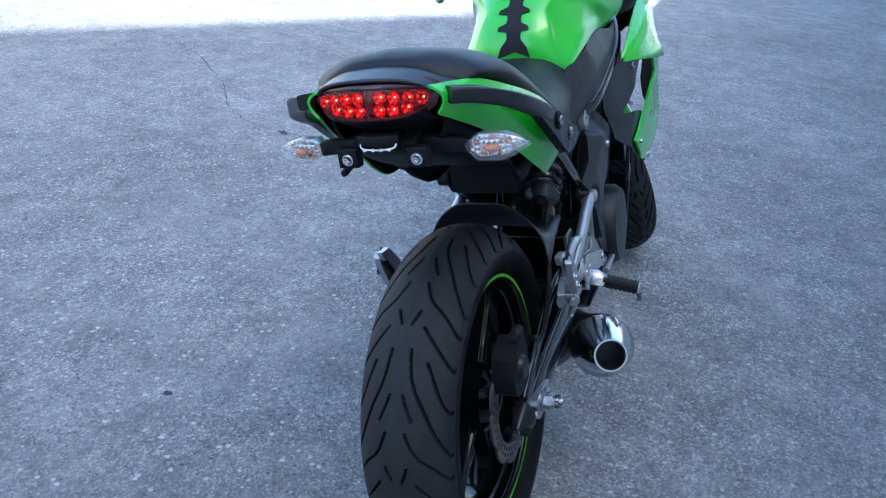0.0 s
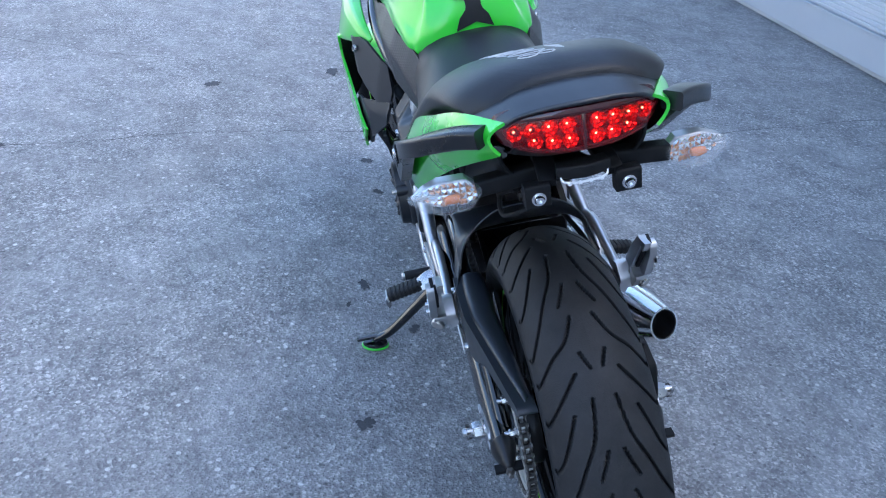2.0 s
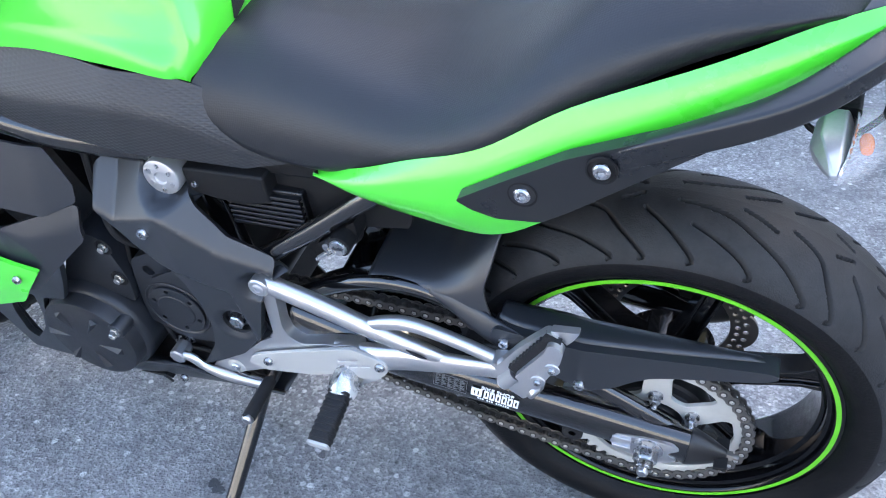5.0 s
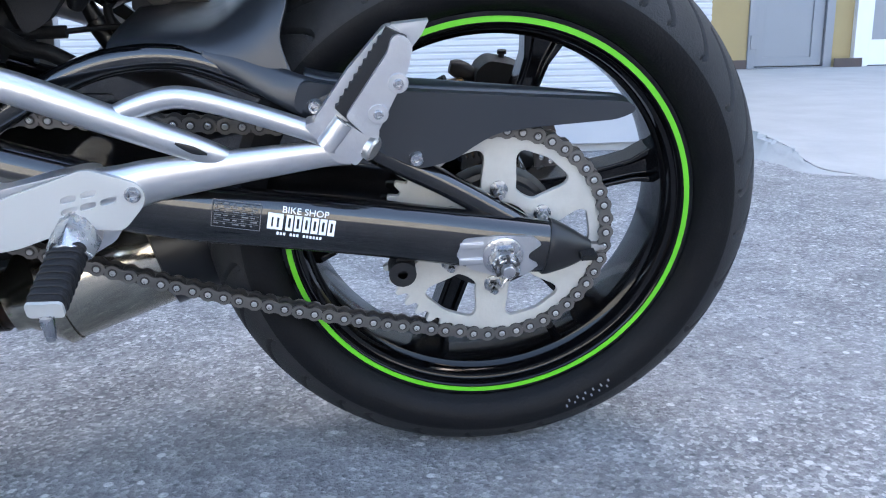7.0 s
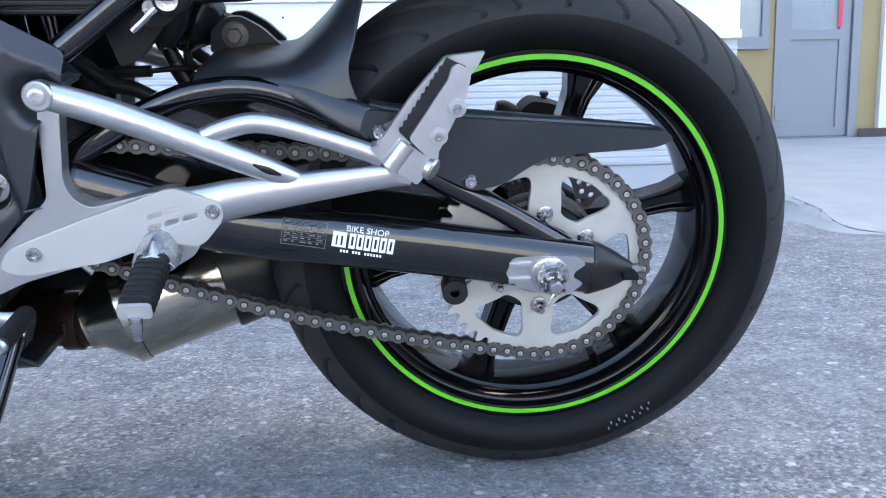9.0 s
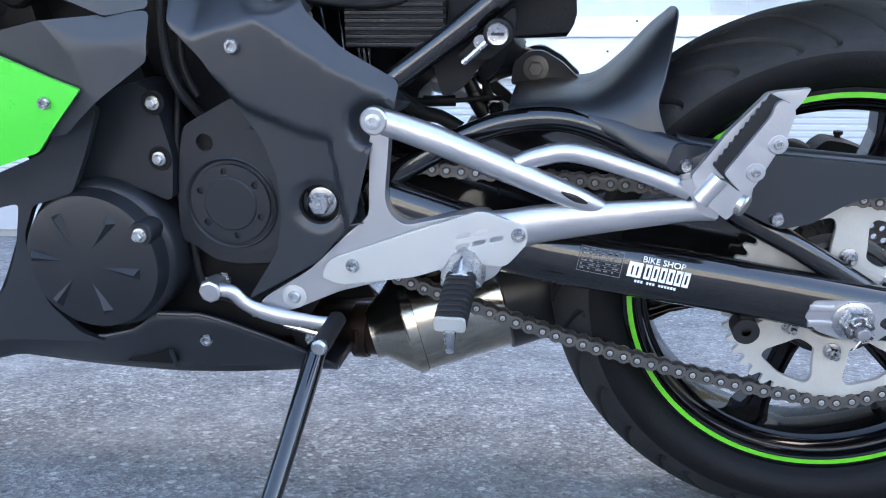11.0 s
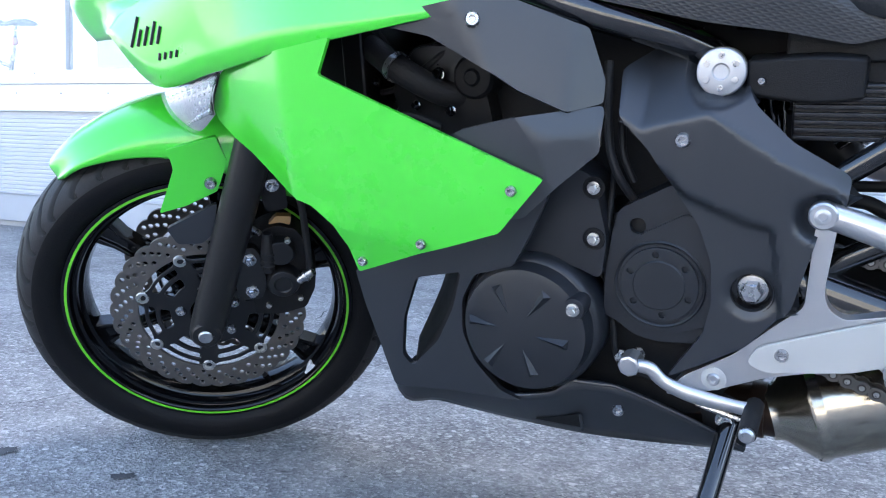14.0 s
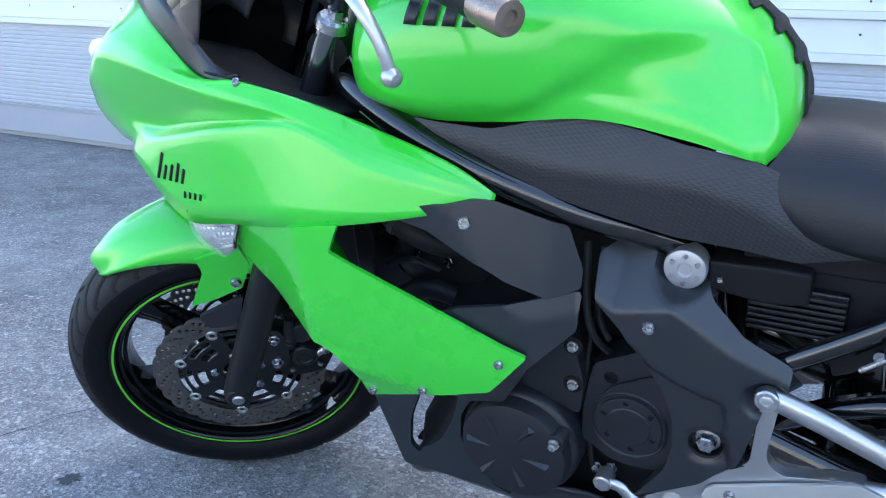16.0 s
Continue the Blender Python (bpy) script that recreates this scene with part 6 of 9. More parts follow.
# -- seat --
SEATING = part("seat", loft([
    [(0.494, 0.0, 0.812), (0.494, 0.035, 0.810), (0.497, 0.070, 0.804), (0.506, 0.100, 0.788), (0.522, 0.122, 0.760), (0.510, 0.124, 0.730)],
    [(0.440, 0.0, 0.811), (0.440, 0.055, 0.806), (0.440, 0.094, 0.786), (0.440, 0.122, 0.750), (0.440, 0.132, 0.712), (0.44, 0.126, 0.696)],
    [(0.340, 0.0, 0.798), (0.340, 0.080, 0.790), (0.340, 0.118, 0.769), (0.340, 0.140, 0.738), (0.340, 0.143, 0.706), (0.34, 0.13, 0.692)],
    [(0.250, 0.0, 0.792), (0.250, 0.090, 0.789), (0.250, 0.132, 0.776), (0.250, 0.155, 0.754), (0.250, 0.156, 0.730), (0.25, 0.145, 0.715)],
    [(0.170, 0.0, 0.828), (0.170, 0.090, 0.824), (0.170, 0.140, 0.812), (0.170, 0.164, 0.792), (0.170, 0.165, 0.770), (0.17, 0.15, 0.755)],
    [(0.085, 0.0, 0.893), (0.085, 0.085, 0.888), (0.085, 0.130, 0.872), (0.085, 0.152, 0.848), (0.085, 0.153, 0.828), (0.085, 0.14, 0.812)],
    [(0.0, 0.0, 0.930), (0.0, 0.080, 0.925), (0.0, 0.122, 0.910), (0.0, 0.144, 0.893), (0.0, 0.145, 0.874), (0.0, 0.13, 0.86)],
    [(-0.080, 0.0, 0.949), (-0.080, 0.070, 0.942), (-0.080, 0.112, 0.926), (-0.080, 0.132, 0.910), (-0.080, 0.131, 0.902), (-0.08, 0.12, 0.89)],
    [(-0.126, 0.0, 0.944), (-0.126, 0.050, 0.940), (-0.122, 0.088, 0.926), (-0.115, 0.110, 0.911), (-0.116, 0.114, 0.903), (-0.116, 0.106, 0.893)],
    [(-0.138, 0.0, 0.932), (-0.136, 0.050, 0.928), (-0.132, 0.088, 0.916), (-0.124, 0.104, 0.904), (-0.118, 0.110, 0.898), (-0.124, 0.106, 0.895)]], 5, 5, mirror=True), SEAT, BIKE, "one-piece black vinyl seat with a raised pillion", angle=60)


def chalk_number():
    """Hand-written stock number on the pillion, laid on the vinyl as thin strokes."""
    me = SEATING.data
    tree = BVHTree.FromPolygons([v.co for v in me.vertices], [p.vertices for p in me.polygons])
    zero = [(0.5, 1.0), (0.15, 0.8), (0.0, 0.4), (0.15, 0.05), (0.45, 0.0), (0.75, 0.3), (0.85, 0.7), (0.7, 0.95), (0.45, 1.0)]
    strokes = [
        [(0.15, 0.0), (0.3, 0.5), (0.45, 1.0)],
        [(0.9 + x, y) for x, y in zero],
        [(2.0, 0.8), (2.2, 1.0), (2.5, 0.95), (2.5, 0.65), (2.2, 0.25), (2.0, 0.0), (2.4, 0.02), (2.75, 0.05)],
        [(2.85 + x, y) for x, y in zero],
        [(4.6, 0.85), (4.3, 1.0), (4.0, 0.85), (4.1, 0.6), (4.5, 0.4), (4.6, 0.1), (4.3, -0.08), (4.0, 0.08), (4.1, 0.35), (4.5, 0.6), (4.65, 0.85)],
        [(2.2, 1.45), (2.6, 1.62), (3.3, 1.55)], [(2.2, 1.42), (2.9, 1.40), (3.7, 1.48)]]
    bms = []
    for line in strokes:
        pts = []
        for u, v in spline(line, 6):
            px, py = CHALK_O[0] + CHALK_U[0] * u + CHALK_V[0] * v, CHALK_O[1] + CHALK_U[1] * u + CHALK_V[1] * v
            hit = tree.ray_cast(Vector((px, py, 1.2)), Vector((0, 0, -1)))
            if hit[0]:
                pts.append(hit[0] + Vector((0, 0, 0.0001)))
        bms.append(tube(pts, 0.0010, 6, 1))
    part("chalk_number", both(*bms), CHALK, SEATING, "white chalk number 10208 written on the pillion")


CHALK_O, CHALK_U, CHALK_V = (0.010, 0.076), (-0.0200, -0.0088), (-0.001, -0.040)
chalk_number()

# -- tank --
TANK_EDGE = [(0.52, 0.784), (0.545, 0.790), (0.61, 0.810), (0.70, 0.823), (0.78, 0.814)]
KNEE = [(0.508, 0.800), (0.5201, 0.8508), (0.5456, 0.8995), (0.570, 0.911), (0.5948, 0.916), (0.630, 0.914), (0.6622, 0.9068), (0.7226, 0.8702), (0.775, 0.836), (0.8252, 0.8096)]


def knee_hollow(bm):
    """Sinks the knee recess below its crease, on both sides."""
    for v in bm.verts:
        if abs(v.co.y) > 0.07 and 0.508 < v.co.x < 0.825:
            d = bent(v.co.x, KNEE) - v.co.z
            if d > 0:
                q, e = min(1.0, d / 0.030), min(1.0, (v.co.x - 0.508) / 0.03)
                low = min(1.0, max(0.0, (v.co.z - bent(v.co.x, TANK_EDGE)) / 0.030))
                v.co.y -= math.copysign(0.012 * q * (2 - q) * e * e * (3 - 2 * e) * low, v.co.y)
    return bm


TANK = part("fuel_tank", knee_hollow(loft([
    [(1.035, 0.0, 0.925), (1.035, 0.04, 0.920), (1.03, 0.075, 0.90), (1.025, 0.10, 0.872), (1.02, 0.108, 0.845), (1.01, 0.09, 0.825)],
    [(0.985, 0.0, 0.985), (0.985, 0.075, 0.975), (0.985, 0.130, 0.935), (0.985, 0.160, 0.885), (0.985, 0.158, 0.840), (0.985, 0.135, 0.815)],
    [(0.900, 0.0, 1.015), (0.900, 0.085, 1.005), (0.900, 0.150, 0.962), (0.900, 0.180, 0.900), (0.900, 0.178, 0.840), (0.900, 0.150, 0.806)],
    [(0.800, 0.0, 1.020), (0.800, 0.085, 1.008), (0.800, 0.150, 0.965), (0.800, 0.178, 0.905), (0.800, 0.176, 0.848), (0.800, 0.152, 0.812)],
    [(0.700, 0.0, 1.000), (0.700, 0.078, 0.988), (0.700, 0.138, 0.945), (0.700, 0.152, 0.895), (0.700, 0.155, 0.850), (0.700, 0.148, 0.823)],
    [(0.610, 0.0, 0.962), (0.610, 0.065, 0.950), (0.610, 0.112, 0.912), (0.610, 0.130, 0.872), (0.610, 0.145, 0.836), (0.610, 0.142, 0.810)],
    [(0.545, 0.0, 0.917), (0.545, 0.052, 0.908), (0.545, 0.092, 0.878), (0.545, 0.114, 0.842), (0.545, 0.132, 0.808), (0.542, 0.130, 0.790)],
    [(0.508, 0.0, 0.872), (0.508, 0.042, 0.866), (0.510, 0.074, 0.848), (0.513, 0.098, 0.822), (0.523, 0.118, 0.796), (0.524, 0.118, 0.782)],
    [(0.495, 0.0, 0.836), (0.495, 0.040, 0.832), (0.497, 0.068, 0.822), (0.502, 0.092, 0.806), (0.516, 0.113, 0.788), (0.518, 0.114, 0.778)],
    [(0.492, 0.0, 0.795), (0.492, 0.040, 0.795), (0.495, 0.066, 0.793), (0.501, 0.088, 0.788), (0.514, 0.108, 0.780), (0.517, 0.110, 0.774)]], 8, 8, mirror=True)), GREEN, BIKE, "glossy lime green fuel tank", angle=70)


def tank_pad():
    """Black spine-shaped pad on the rear of the tank."""
    me = TANK.data
    tree = BVHTree.FromPolygons([v.co for v in me.vertices], [p.vertices for p in me.polygons])
    half = [(0.012, 0.0), (0.006, 0.026), (0.0, 0.052), (0.022, 0.040), (0.034, 0.024)]
    for k in range(5):
        d = 0.040 + 0.038 * k
        half += [(d, 0.021), (d + 0.012, 0.022), (d + 0.016, 0.050), (d + 0.023, 0.047), (d + 0.030, 0.024)]
    half += [(0.24, 0.026), (0.27, 0.030)]
    out = [(x, w * 0.72) for x, w in half] + [(x, -w * 0.72) for x, w in reversed(half[1:])]
    bm = cut(out, 0, 0.003)
    bmesh.ops.subdivide_edges(bm, edges=[e for e in bm.edges if e.calc_length() > 0.02], cuts=3)
    line = [Vector((x, 0, z)) for x, z in ((0.494, 0.812), (0.495, 0.836), (0.508, 0.872), (0.545, 0.917), (0.610, 0.962), (0.700, 1.000), (0.80, 1.02))]
    for v in bm.verts:
        d, k = v.co.x, 0
        while k < len(line) - 2 and d > (line[k + 1] - line[k]).length:
            d -= (line[k + 1] - line[k]).length
            k += 1
        run = (line[k + 1] - line[k]).normalized()
        nor = Vector((-run.z, 0, run.x))
        org = line[k] + run * d + nor * 0.06 + Vector((0, v.co.y, 0))
        hit = tree.ray_cast(org, -nor)
        up = v.co.z
        v.co = hit[0] + nor * (0.0006 + up) if hit[0] else org - nor * 0.06
    part("tank_pad", bm, RUBBER, TANK, "black rubber spine-shaped tank pad")


tank_pad()
# maker's name on the tank as plain slanted bars
for k in range(5):
    x = 0.905 - 0.024 * k
    part("tank_mark", sheet([(x, 0.1790, 0.925), (x - 0.008, 0.179, 0.925), (x - 0.016, 0.179, 0.925)], [(x - 0.006, 0.164, 0.953), (x - 0.014, 0.164, 0.953), (x - 0.022, 0.164, 0.953)], 0.003, 2, 3), BLACK_INK, TANK, "black lettering bar on the tank", solid=0.001)

# -- covers under the tank --
SIDE_COVER = [(0.96, 0.802), (0.923, 0.807), (0.817, 0.804), (0.775, 0.812), (0.727, 0.829), (0.632, 0.811), (0.53, 0.786), (0.49, 0.764), (0.45, 0.727), (0.395, 0.689), (0.47, 0.674), (0.53, 0.688), (0.60, 0.700), (0.70, 0.724), (0.80, 0.751), (0.88, 0.780)]
COVER_CREASE = [(0.46, 0.700), (0.53, 0.742), (0.59, 0.764), (0.755, 0.773), (0.818, 0.785), (0.93, 0.800)]
COVER_WIDTH = [(0.395, 0.119), (0.46, 0.126), (0.53, 0.146), (0.60, 0.163), (0.70, 0.170), (0.80, 0.170), (0.88, 0.164), (0.95, 0.150)]


def side_cover_y(x, z):
    """An upper facet that slopes under the tank and a flatter lower one."""
    d = z - bent(x, COVER_CREASE)
    return bent(x, COVER_WIDTH) - 0.55 * (d + math.sqrt(d * d + 0.00006)) / 2 - 0.10 * max(0.0, -d)


for s in (1, -1):
    part("side_cover", shell(SIDE_COVER, side_cover_y, 0.007, (), 0.006, s), DIMPLED, BIKE, "dimpled black plastic cover under the tank", solid=0.006, bevel=0.002, angle=50)

# -- electrics under the seat: regulator with fins, box --
REG = part("regulator", block((0.415, 0.060, 0.578), (0.520, 0.114, 0.636)), SATIN, BIKE, "finned black voltage regulator", bevel=0.003)
for k in range(7):
    part("fin", block((0.417, 0.060, 0.5800 + k * 0.0078), (0.518, 0.121, 0.5846 + k * 0.0078)), SATIN, REG, bevel=0.0012)
FUSE = part("fuse_box", loft([[(0.565, 0.09, 0.662), (0.565, 0.125, 0.660), (0.565, 0.125, 0.625), (0.56, 0.09, 0.618)], [(0.50, 0.09, 0.668), (0.50, 0.128, 0.664), (0.50, 0.128, 0.618), (0.50, 0.09, 0.612)], [(0.452, 0.09, 0.665), (0.455, 0.124, 0.660), (0.455, 0.124, 0.622), (0.452, 0.09, 0.618)]], 3, 1, cap=True), PLASTIC_DARK, BIKE, "black plastic electrics box", bevel=0.004)
bolt(FUSE, (0.55, 0.126, 0.64), (0, 1, 0), 0.005, 0.004)

# -- engine --
ENGINE = part("engine_block", both(
    plate([(0.56, 0.30), (0.60, 0.25), (0.83, 0.24), (0.868, 0.33), (0.865, 0.42), (0.80, 0.46), (0.60, 0.52), (0.55, 0.46)], -0.13, 0.118, r=0.02),
    plate([(0.70, 0.42), (0.865, 0.40), (1.00, 0.58), (0.96, 0.68), (0.80, 0.68)], -0.125, 0.100, r=0.02),
    plate([(0.58, 0.50), (0.60, 0.66), (0.72, 0.71), (0.86, 0.71), (0.86, 0.50)], -0.09, 0.075, r=0.02)), PLASTIC_DARK, BIKE, "black parallel twin engine", bevel=0.006)
GEN = part("generator_cover", spin([(0.0850, 0.100), (0.0850, 0.160), (0.0835, 0.168), (0.0800, 0.1715), (0.0775, 0.1725), (0.0765, 0.176), (0.0752, 0.1885), (0.0735, 0.1925), (0.066, 0.1950), (0.0, 0.1968)], axis((0.787, 0.0, 0.3625), (0, 1, 0)), 64), COVER, BIKE, "round black generator cover with star ribs")
STAR = (0.796, 0.3615)
for k in range(6):
    a = radians(8 + 60 * k)
    u, w = Vector((math.cos(a), 0, math.sin(a))), Vector((-math.sin(a), 0, math.cos(a)))
    c = Vector((STAR[0], 0.1958, STAR[1]))
    far = 0.058 if math.cos(a) > -0.4 else 0.064
    wedge = bmesh.new()
    tip, left, right, crest, heel = [wedge.verts.new(p) for p in (c + u * 0.020, c + u * far + w * 0.0066, c + u * far - w * 0.0066, c + u * (far - 0.004) + Vector((0, 0.0058, 0)), c + u * far)]
    for f in ((tip, left, crest), (tip, crest, right), (left, heel, crest), (heel, right, crest)):
        wedge.faces.new(f)
    part("rib", wedge, COVER, GEN, "raised wedge rib")
part("bolt_lug", both(spin([(0.0, 0.10), (0.0135, 0.10), (0.0135, 0.193), (0.0122, 0.1950), (0.0, 0.1950)], axis((0.7265, 0.0, 0.397), (0, 1, 0)), 28), spin([(0.0, 0.10), (0.0185, 0.10), (0.0185, 0.184), (0.0160, 0.1895), (0.0, 0.1905)], axis((0.7535, 0.0, 0.4035), (0, 1, 0)), 32)), COVER, GEN, "lug round the cover bolt")
for p in ((0.7265, 0.1948, 0.3965), (0.716, 0.160, 0.334), (0.862, 0.158, 0.366)):
    bolt(GEN, p, (0, 1, 0), 0.0056, 0.010, PIN_STEEL, "hex")
UPPER = part("engine_side_cover", plate([(0.77, 0.535), (0.735, 0.548), (0.715, 0.54), (0.700, 0.47), (0.706, 0.42), (0.74, 0.435), (0.80, 0.44), (0.83, 0.43), (0.80, 0.48)], 0.10, 0.155, r=0.012), COVER, BIKE, "black engine side cover with three bolts", bevel=0.010, segments=3)
for p in ((0.7145, 0.155, 0.527), (0.7145, 0.155, 0.4685)):
    # thin darker disc paints the recess shade about the bolt head
    part("bolt_seat", spin([(0.0132, 0.0005), (0.0126, 0.0016), (0.0108, 0.0016), (0.0100, 0.0006), (0.0, 0.0006)], axis(p, (0, 1, 0)), 24), PLASTIC_DARK, UPPER, "dark disc for the shade of a bolt's recess")
    bolt(UPPER, (p[0], 0.1558, p[2]), (0, 1, 0), 0.0054, 0.008, PIN_STEEL, "hex")
SPC = part("sprocket_cover", plate([(0.6290, 0.5340), (0.6890, 0.5020), (0.6960, 0.4760), (0.7040, 0.4200), (0.7060, 0.3760), (0.692, 0.3710), (0.668, 0.354), (0.640, 0.350), (0.575, 0.356), (0.560, 0.380), (0.560, 0.460), (0.585, 0.508)], 0.098, 0.146, [circle((0.6675, 0.4845), 0.0092, 20)], r=0.008), COVER, BIKE, "black front sprocket cover", bevel=0.005, segments=3)
part("raised_pad", plate([(0.6150, 0.5025), (0.6640, 0.4755), (0.6850, 0.448), (0.6930, 0.420), (0.686, 0.388), (0.660, 0.366), (0.624, 0.364), (0.580, 0.380), (0.566, 0.400), (0.566, 0.450), (0.584, 0.488)], 0.144, 0.1505, r=0.005), COVER, SPC, bevel=0.0025, segments=3)
RING = (0.6415, 0.4205)
part("cover_ring", spin([(0.0505, 0.146), (0.0505, 0.1515), (0.0490, 0.1528), (0.0470, 0.1515), (0.0455, 0.1488), (0.0, 0.1488)], axis((RING[0], 0.0, RING[1]), (0, 1, 0)), 56), COVER, SPC, "raised rim round the cap")
holes = [circle((0.0350 * math.cos(radians(83 + 60 * k)), 0.0350 * math.sin(radians(83 + 60 * k))), 0.0036, 14) for k in range(6)]
cap = part("round_cap", cut(circle((0, 0), 0.0430, 56), 0.1490, 0.1545, holes, Matrix.Translation((RING[0], 0, RING[1])) @ SIDE), COVER, SPC, "round black cap with six holes", bevel=0.0008)
part("cap_centre", spin([(0.0290, 0.1535), (0.0288, 0.1552), (0.0275, 0.1562), (0.0, 0.1564)], axis((RING[0], 0.0, RING[1]), (0, 1, 0)), 48), COVER, cap)
for at, h, rad in [((RING[0], RING[1]), 0.1493, 0.0405), ((0.6675, 0.4845), 0.1380, 0.0120)]:
    part("hole_floor", spin([(rad, -0.001), (rad, 0.0), (0, 0.0)], axis((at[0], h, at[1]), (0, 1, 0)), 24), PLASTIC_DARK, SPC, "dark floor of the holes")
for k, pts in enumerate(([(0.708, 0.12, 0.66), (0.702, 0.14, 0.58), (0.690, 0.145, 0.54), (0.672, 0.12, 0.50)], [(0.69, 0.11, 0.65), (0.690, 0.13, 0.57), (0.676, 0.13, 0.53)], [(0.705, 0.12, 0.40), (0.697, 0.135, 0.36), (0.69, 0.13, 0.31), (0.65, 0.12, 0.29)], [(0.70, 0.12, 0.55), (0.703, 0.138, 0.47), (0.705, 0.135, 0.40)])):
    part("cable", tube(pts, 0.005 - 0.0006 * k, 10, 6), RUBBER, ENGINE, "black cable beside the covers")
for p in ((0.655, 0.125, 0.352), (0.69, 0.128, 0.318), (0.668, 0.130, 0.325)):
    bolt(ENGINE, p, (0, 1, 0), 0.006, 0.008, ZINC, "hex")
# right-hand clutch cover
part("clutch_cover", spin([(0.095, -0.12), (0.095, -0.165), (0.085, -0.18), (0.0, -0.184)], axis((0.70, 0.0, 0.36), (0, 1, 0)), 48), COVER, ENGINE)

# -- frame cover on the left, its mirror on the right --
FC = [(0.690, 0.653), (0.684, 0.606), (0.652, 0.573), (0.627, 0.532), (0.600, 0.494), (0.586, 0.454), (0.584, 0.410), (0.592, 0.372), (0.630, 0.314), (0.548, 0.362), (0.505, 0.412), (0.484, 0.496), (0.462, 0.521), (0.459, 0.549), (0.515, 0.583), (0.552, 0.618), (0.575, 0.662), (0.61, 0.678), (0.66, 0.672)]
CREASE_B = [(0.684, 0.610), (0.662, 0.594), (0.593, 0.612), (0.527, 0.568), (0.455, 0.530)]
CREASE_C = [(0.690, 0.590), (0.645, 0.560), (0.613, 0.530), (0.549, 0.504), (0.500, 0.496), (0.455, 0.500)]


BACK_LINE = [(0.380, 0.507), (0.420, 0.511), (0.499, 0.524), (0.560, 0.5225), (0.70, 0.50)]


def cover_y(x, z):
    """Facets of the frame cover: a sloping top, a flat middle, a lower face set back, a rear edge that turns in, sunk seats."""
    ease = lambda q: min(1.0, max(0.0, q)) ** 2 * (3 - 2 * min(1.0, max(0.0, q)))
    d = z - bent(x, CREASE_B)
    y = 0.1715 - 0.85 * (d + math.sqrt(d * d + 0.000003)) / 2 - 0.05 * abs(x - 0.59)
    y -= 0.010 * ease((bent(x, CREASE_C) + 0.002 - z) / 0.013) * ease((x - bent(z, BACK_LINE)) / 0.010)
    y -= 0.16 * max(0.0, bent(z, BACK_LINE) - 0.006 - x)
    y -= 0.005 * ease((0.0310 - math.hypot(x - 0.545, z - 0.423)) / 0.011)
    y -= 0.020 * ease((0.0360 - math.hypot(x - 0.5885, z - 0.650)) / 0.013)
    return y - 0.013 * ease((0.0285 - math.hypot(x - 0.484, z - 0.510)) / 0.014)


for s in (1, -1):
    fc = part("frame_cover", shell(FC, cover_y, 0.0042, [circle((0.545, 0.423), 0.0215, 24)], 0.007, s), PLASTIC, BIKE, "angular matte black frame cover", solid=0.022, bevel=0.003, segments=2, angle=40)
    bolt(fc, (0.6176, s * 0.1700, 0.5860), (0, s, 0), 0.0095, 0.006)
    part("pivot_seat", spin([(0.0235, -0.016), (0.0235, 0.0), (0.020, -0.004), (0.019, -0.016), (0, -0.016)], axis((0.545, s * 0.155, 0.423), (0, s, 0)), 28), PLASTIC_DARK, fc)
    bolt(fc, (0.545, s * 0.140, 0.423), (0, s, 0), 0.0118, 0.018, ZINC, "hex", "pivot_nut")
    cap = part("frame_cap", spin([(0.0, -0.03), (0.0235, -0.03), (0.0250, -0.005), (0.0242, -0.001), (0.0225, 0.0), (0.0085, 0.0006), (0.0075, -0.0016), (0.0, -0.0018)], axis((0.5885, s * 0.1365, 0.650), (0, s, 0.05)), 40), CAP_SILVER, BIKE, "round silver frame cap with six dimples", bevel=0.0008)
    for k in range(6):
        a = radians(60 * k + 30)
        part("dimple", spin([(0.0036, 0.0002), (0.0034, 0.0012), (0.0022, 0.0014), (0, 0.0010)], axis((0.5885, s * 0.1365, 0.650), (0, s, 0.05)) @ Matrix.Translation((0.0165 * math.cos(a), 0.0165 * math.sin(a), 0)), 12), ZINC, cap)

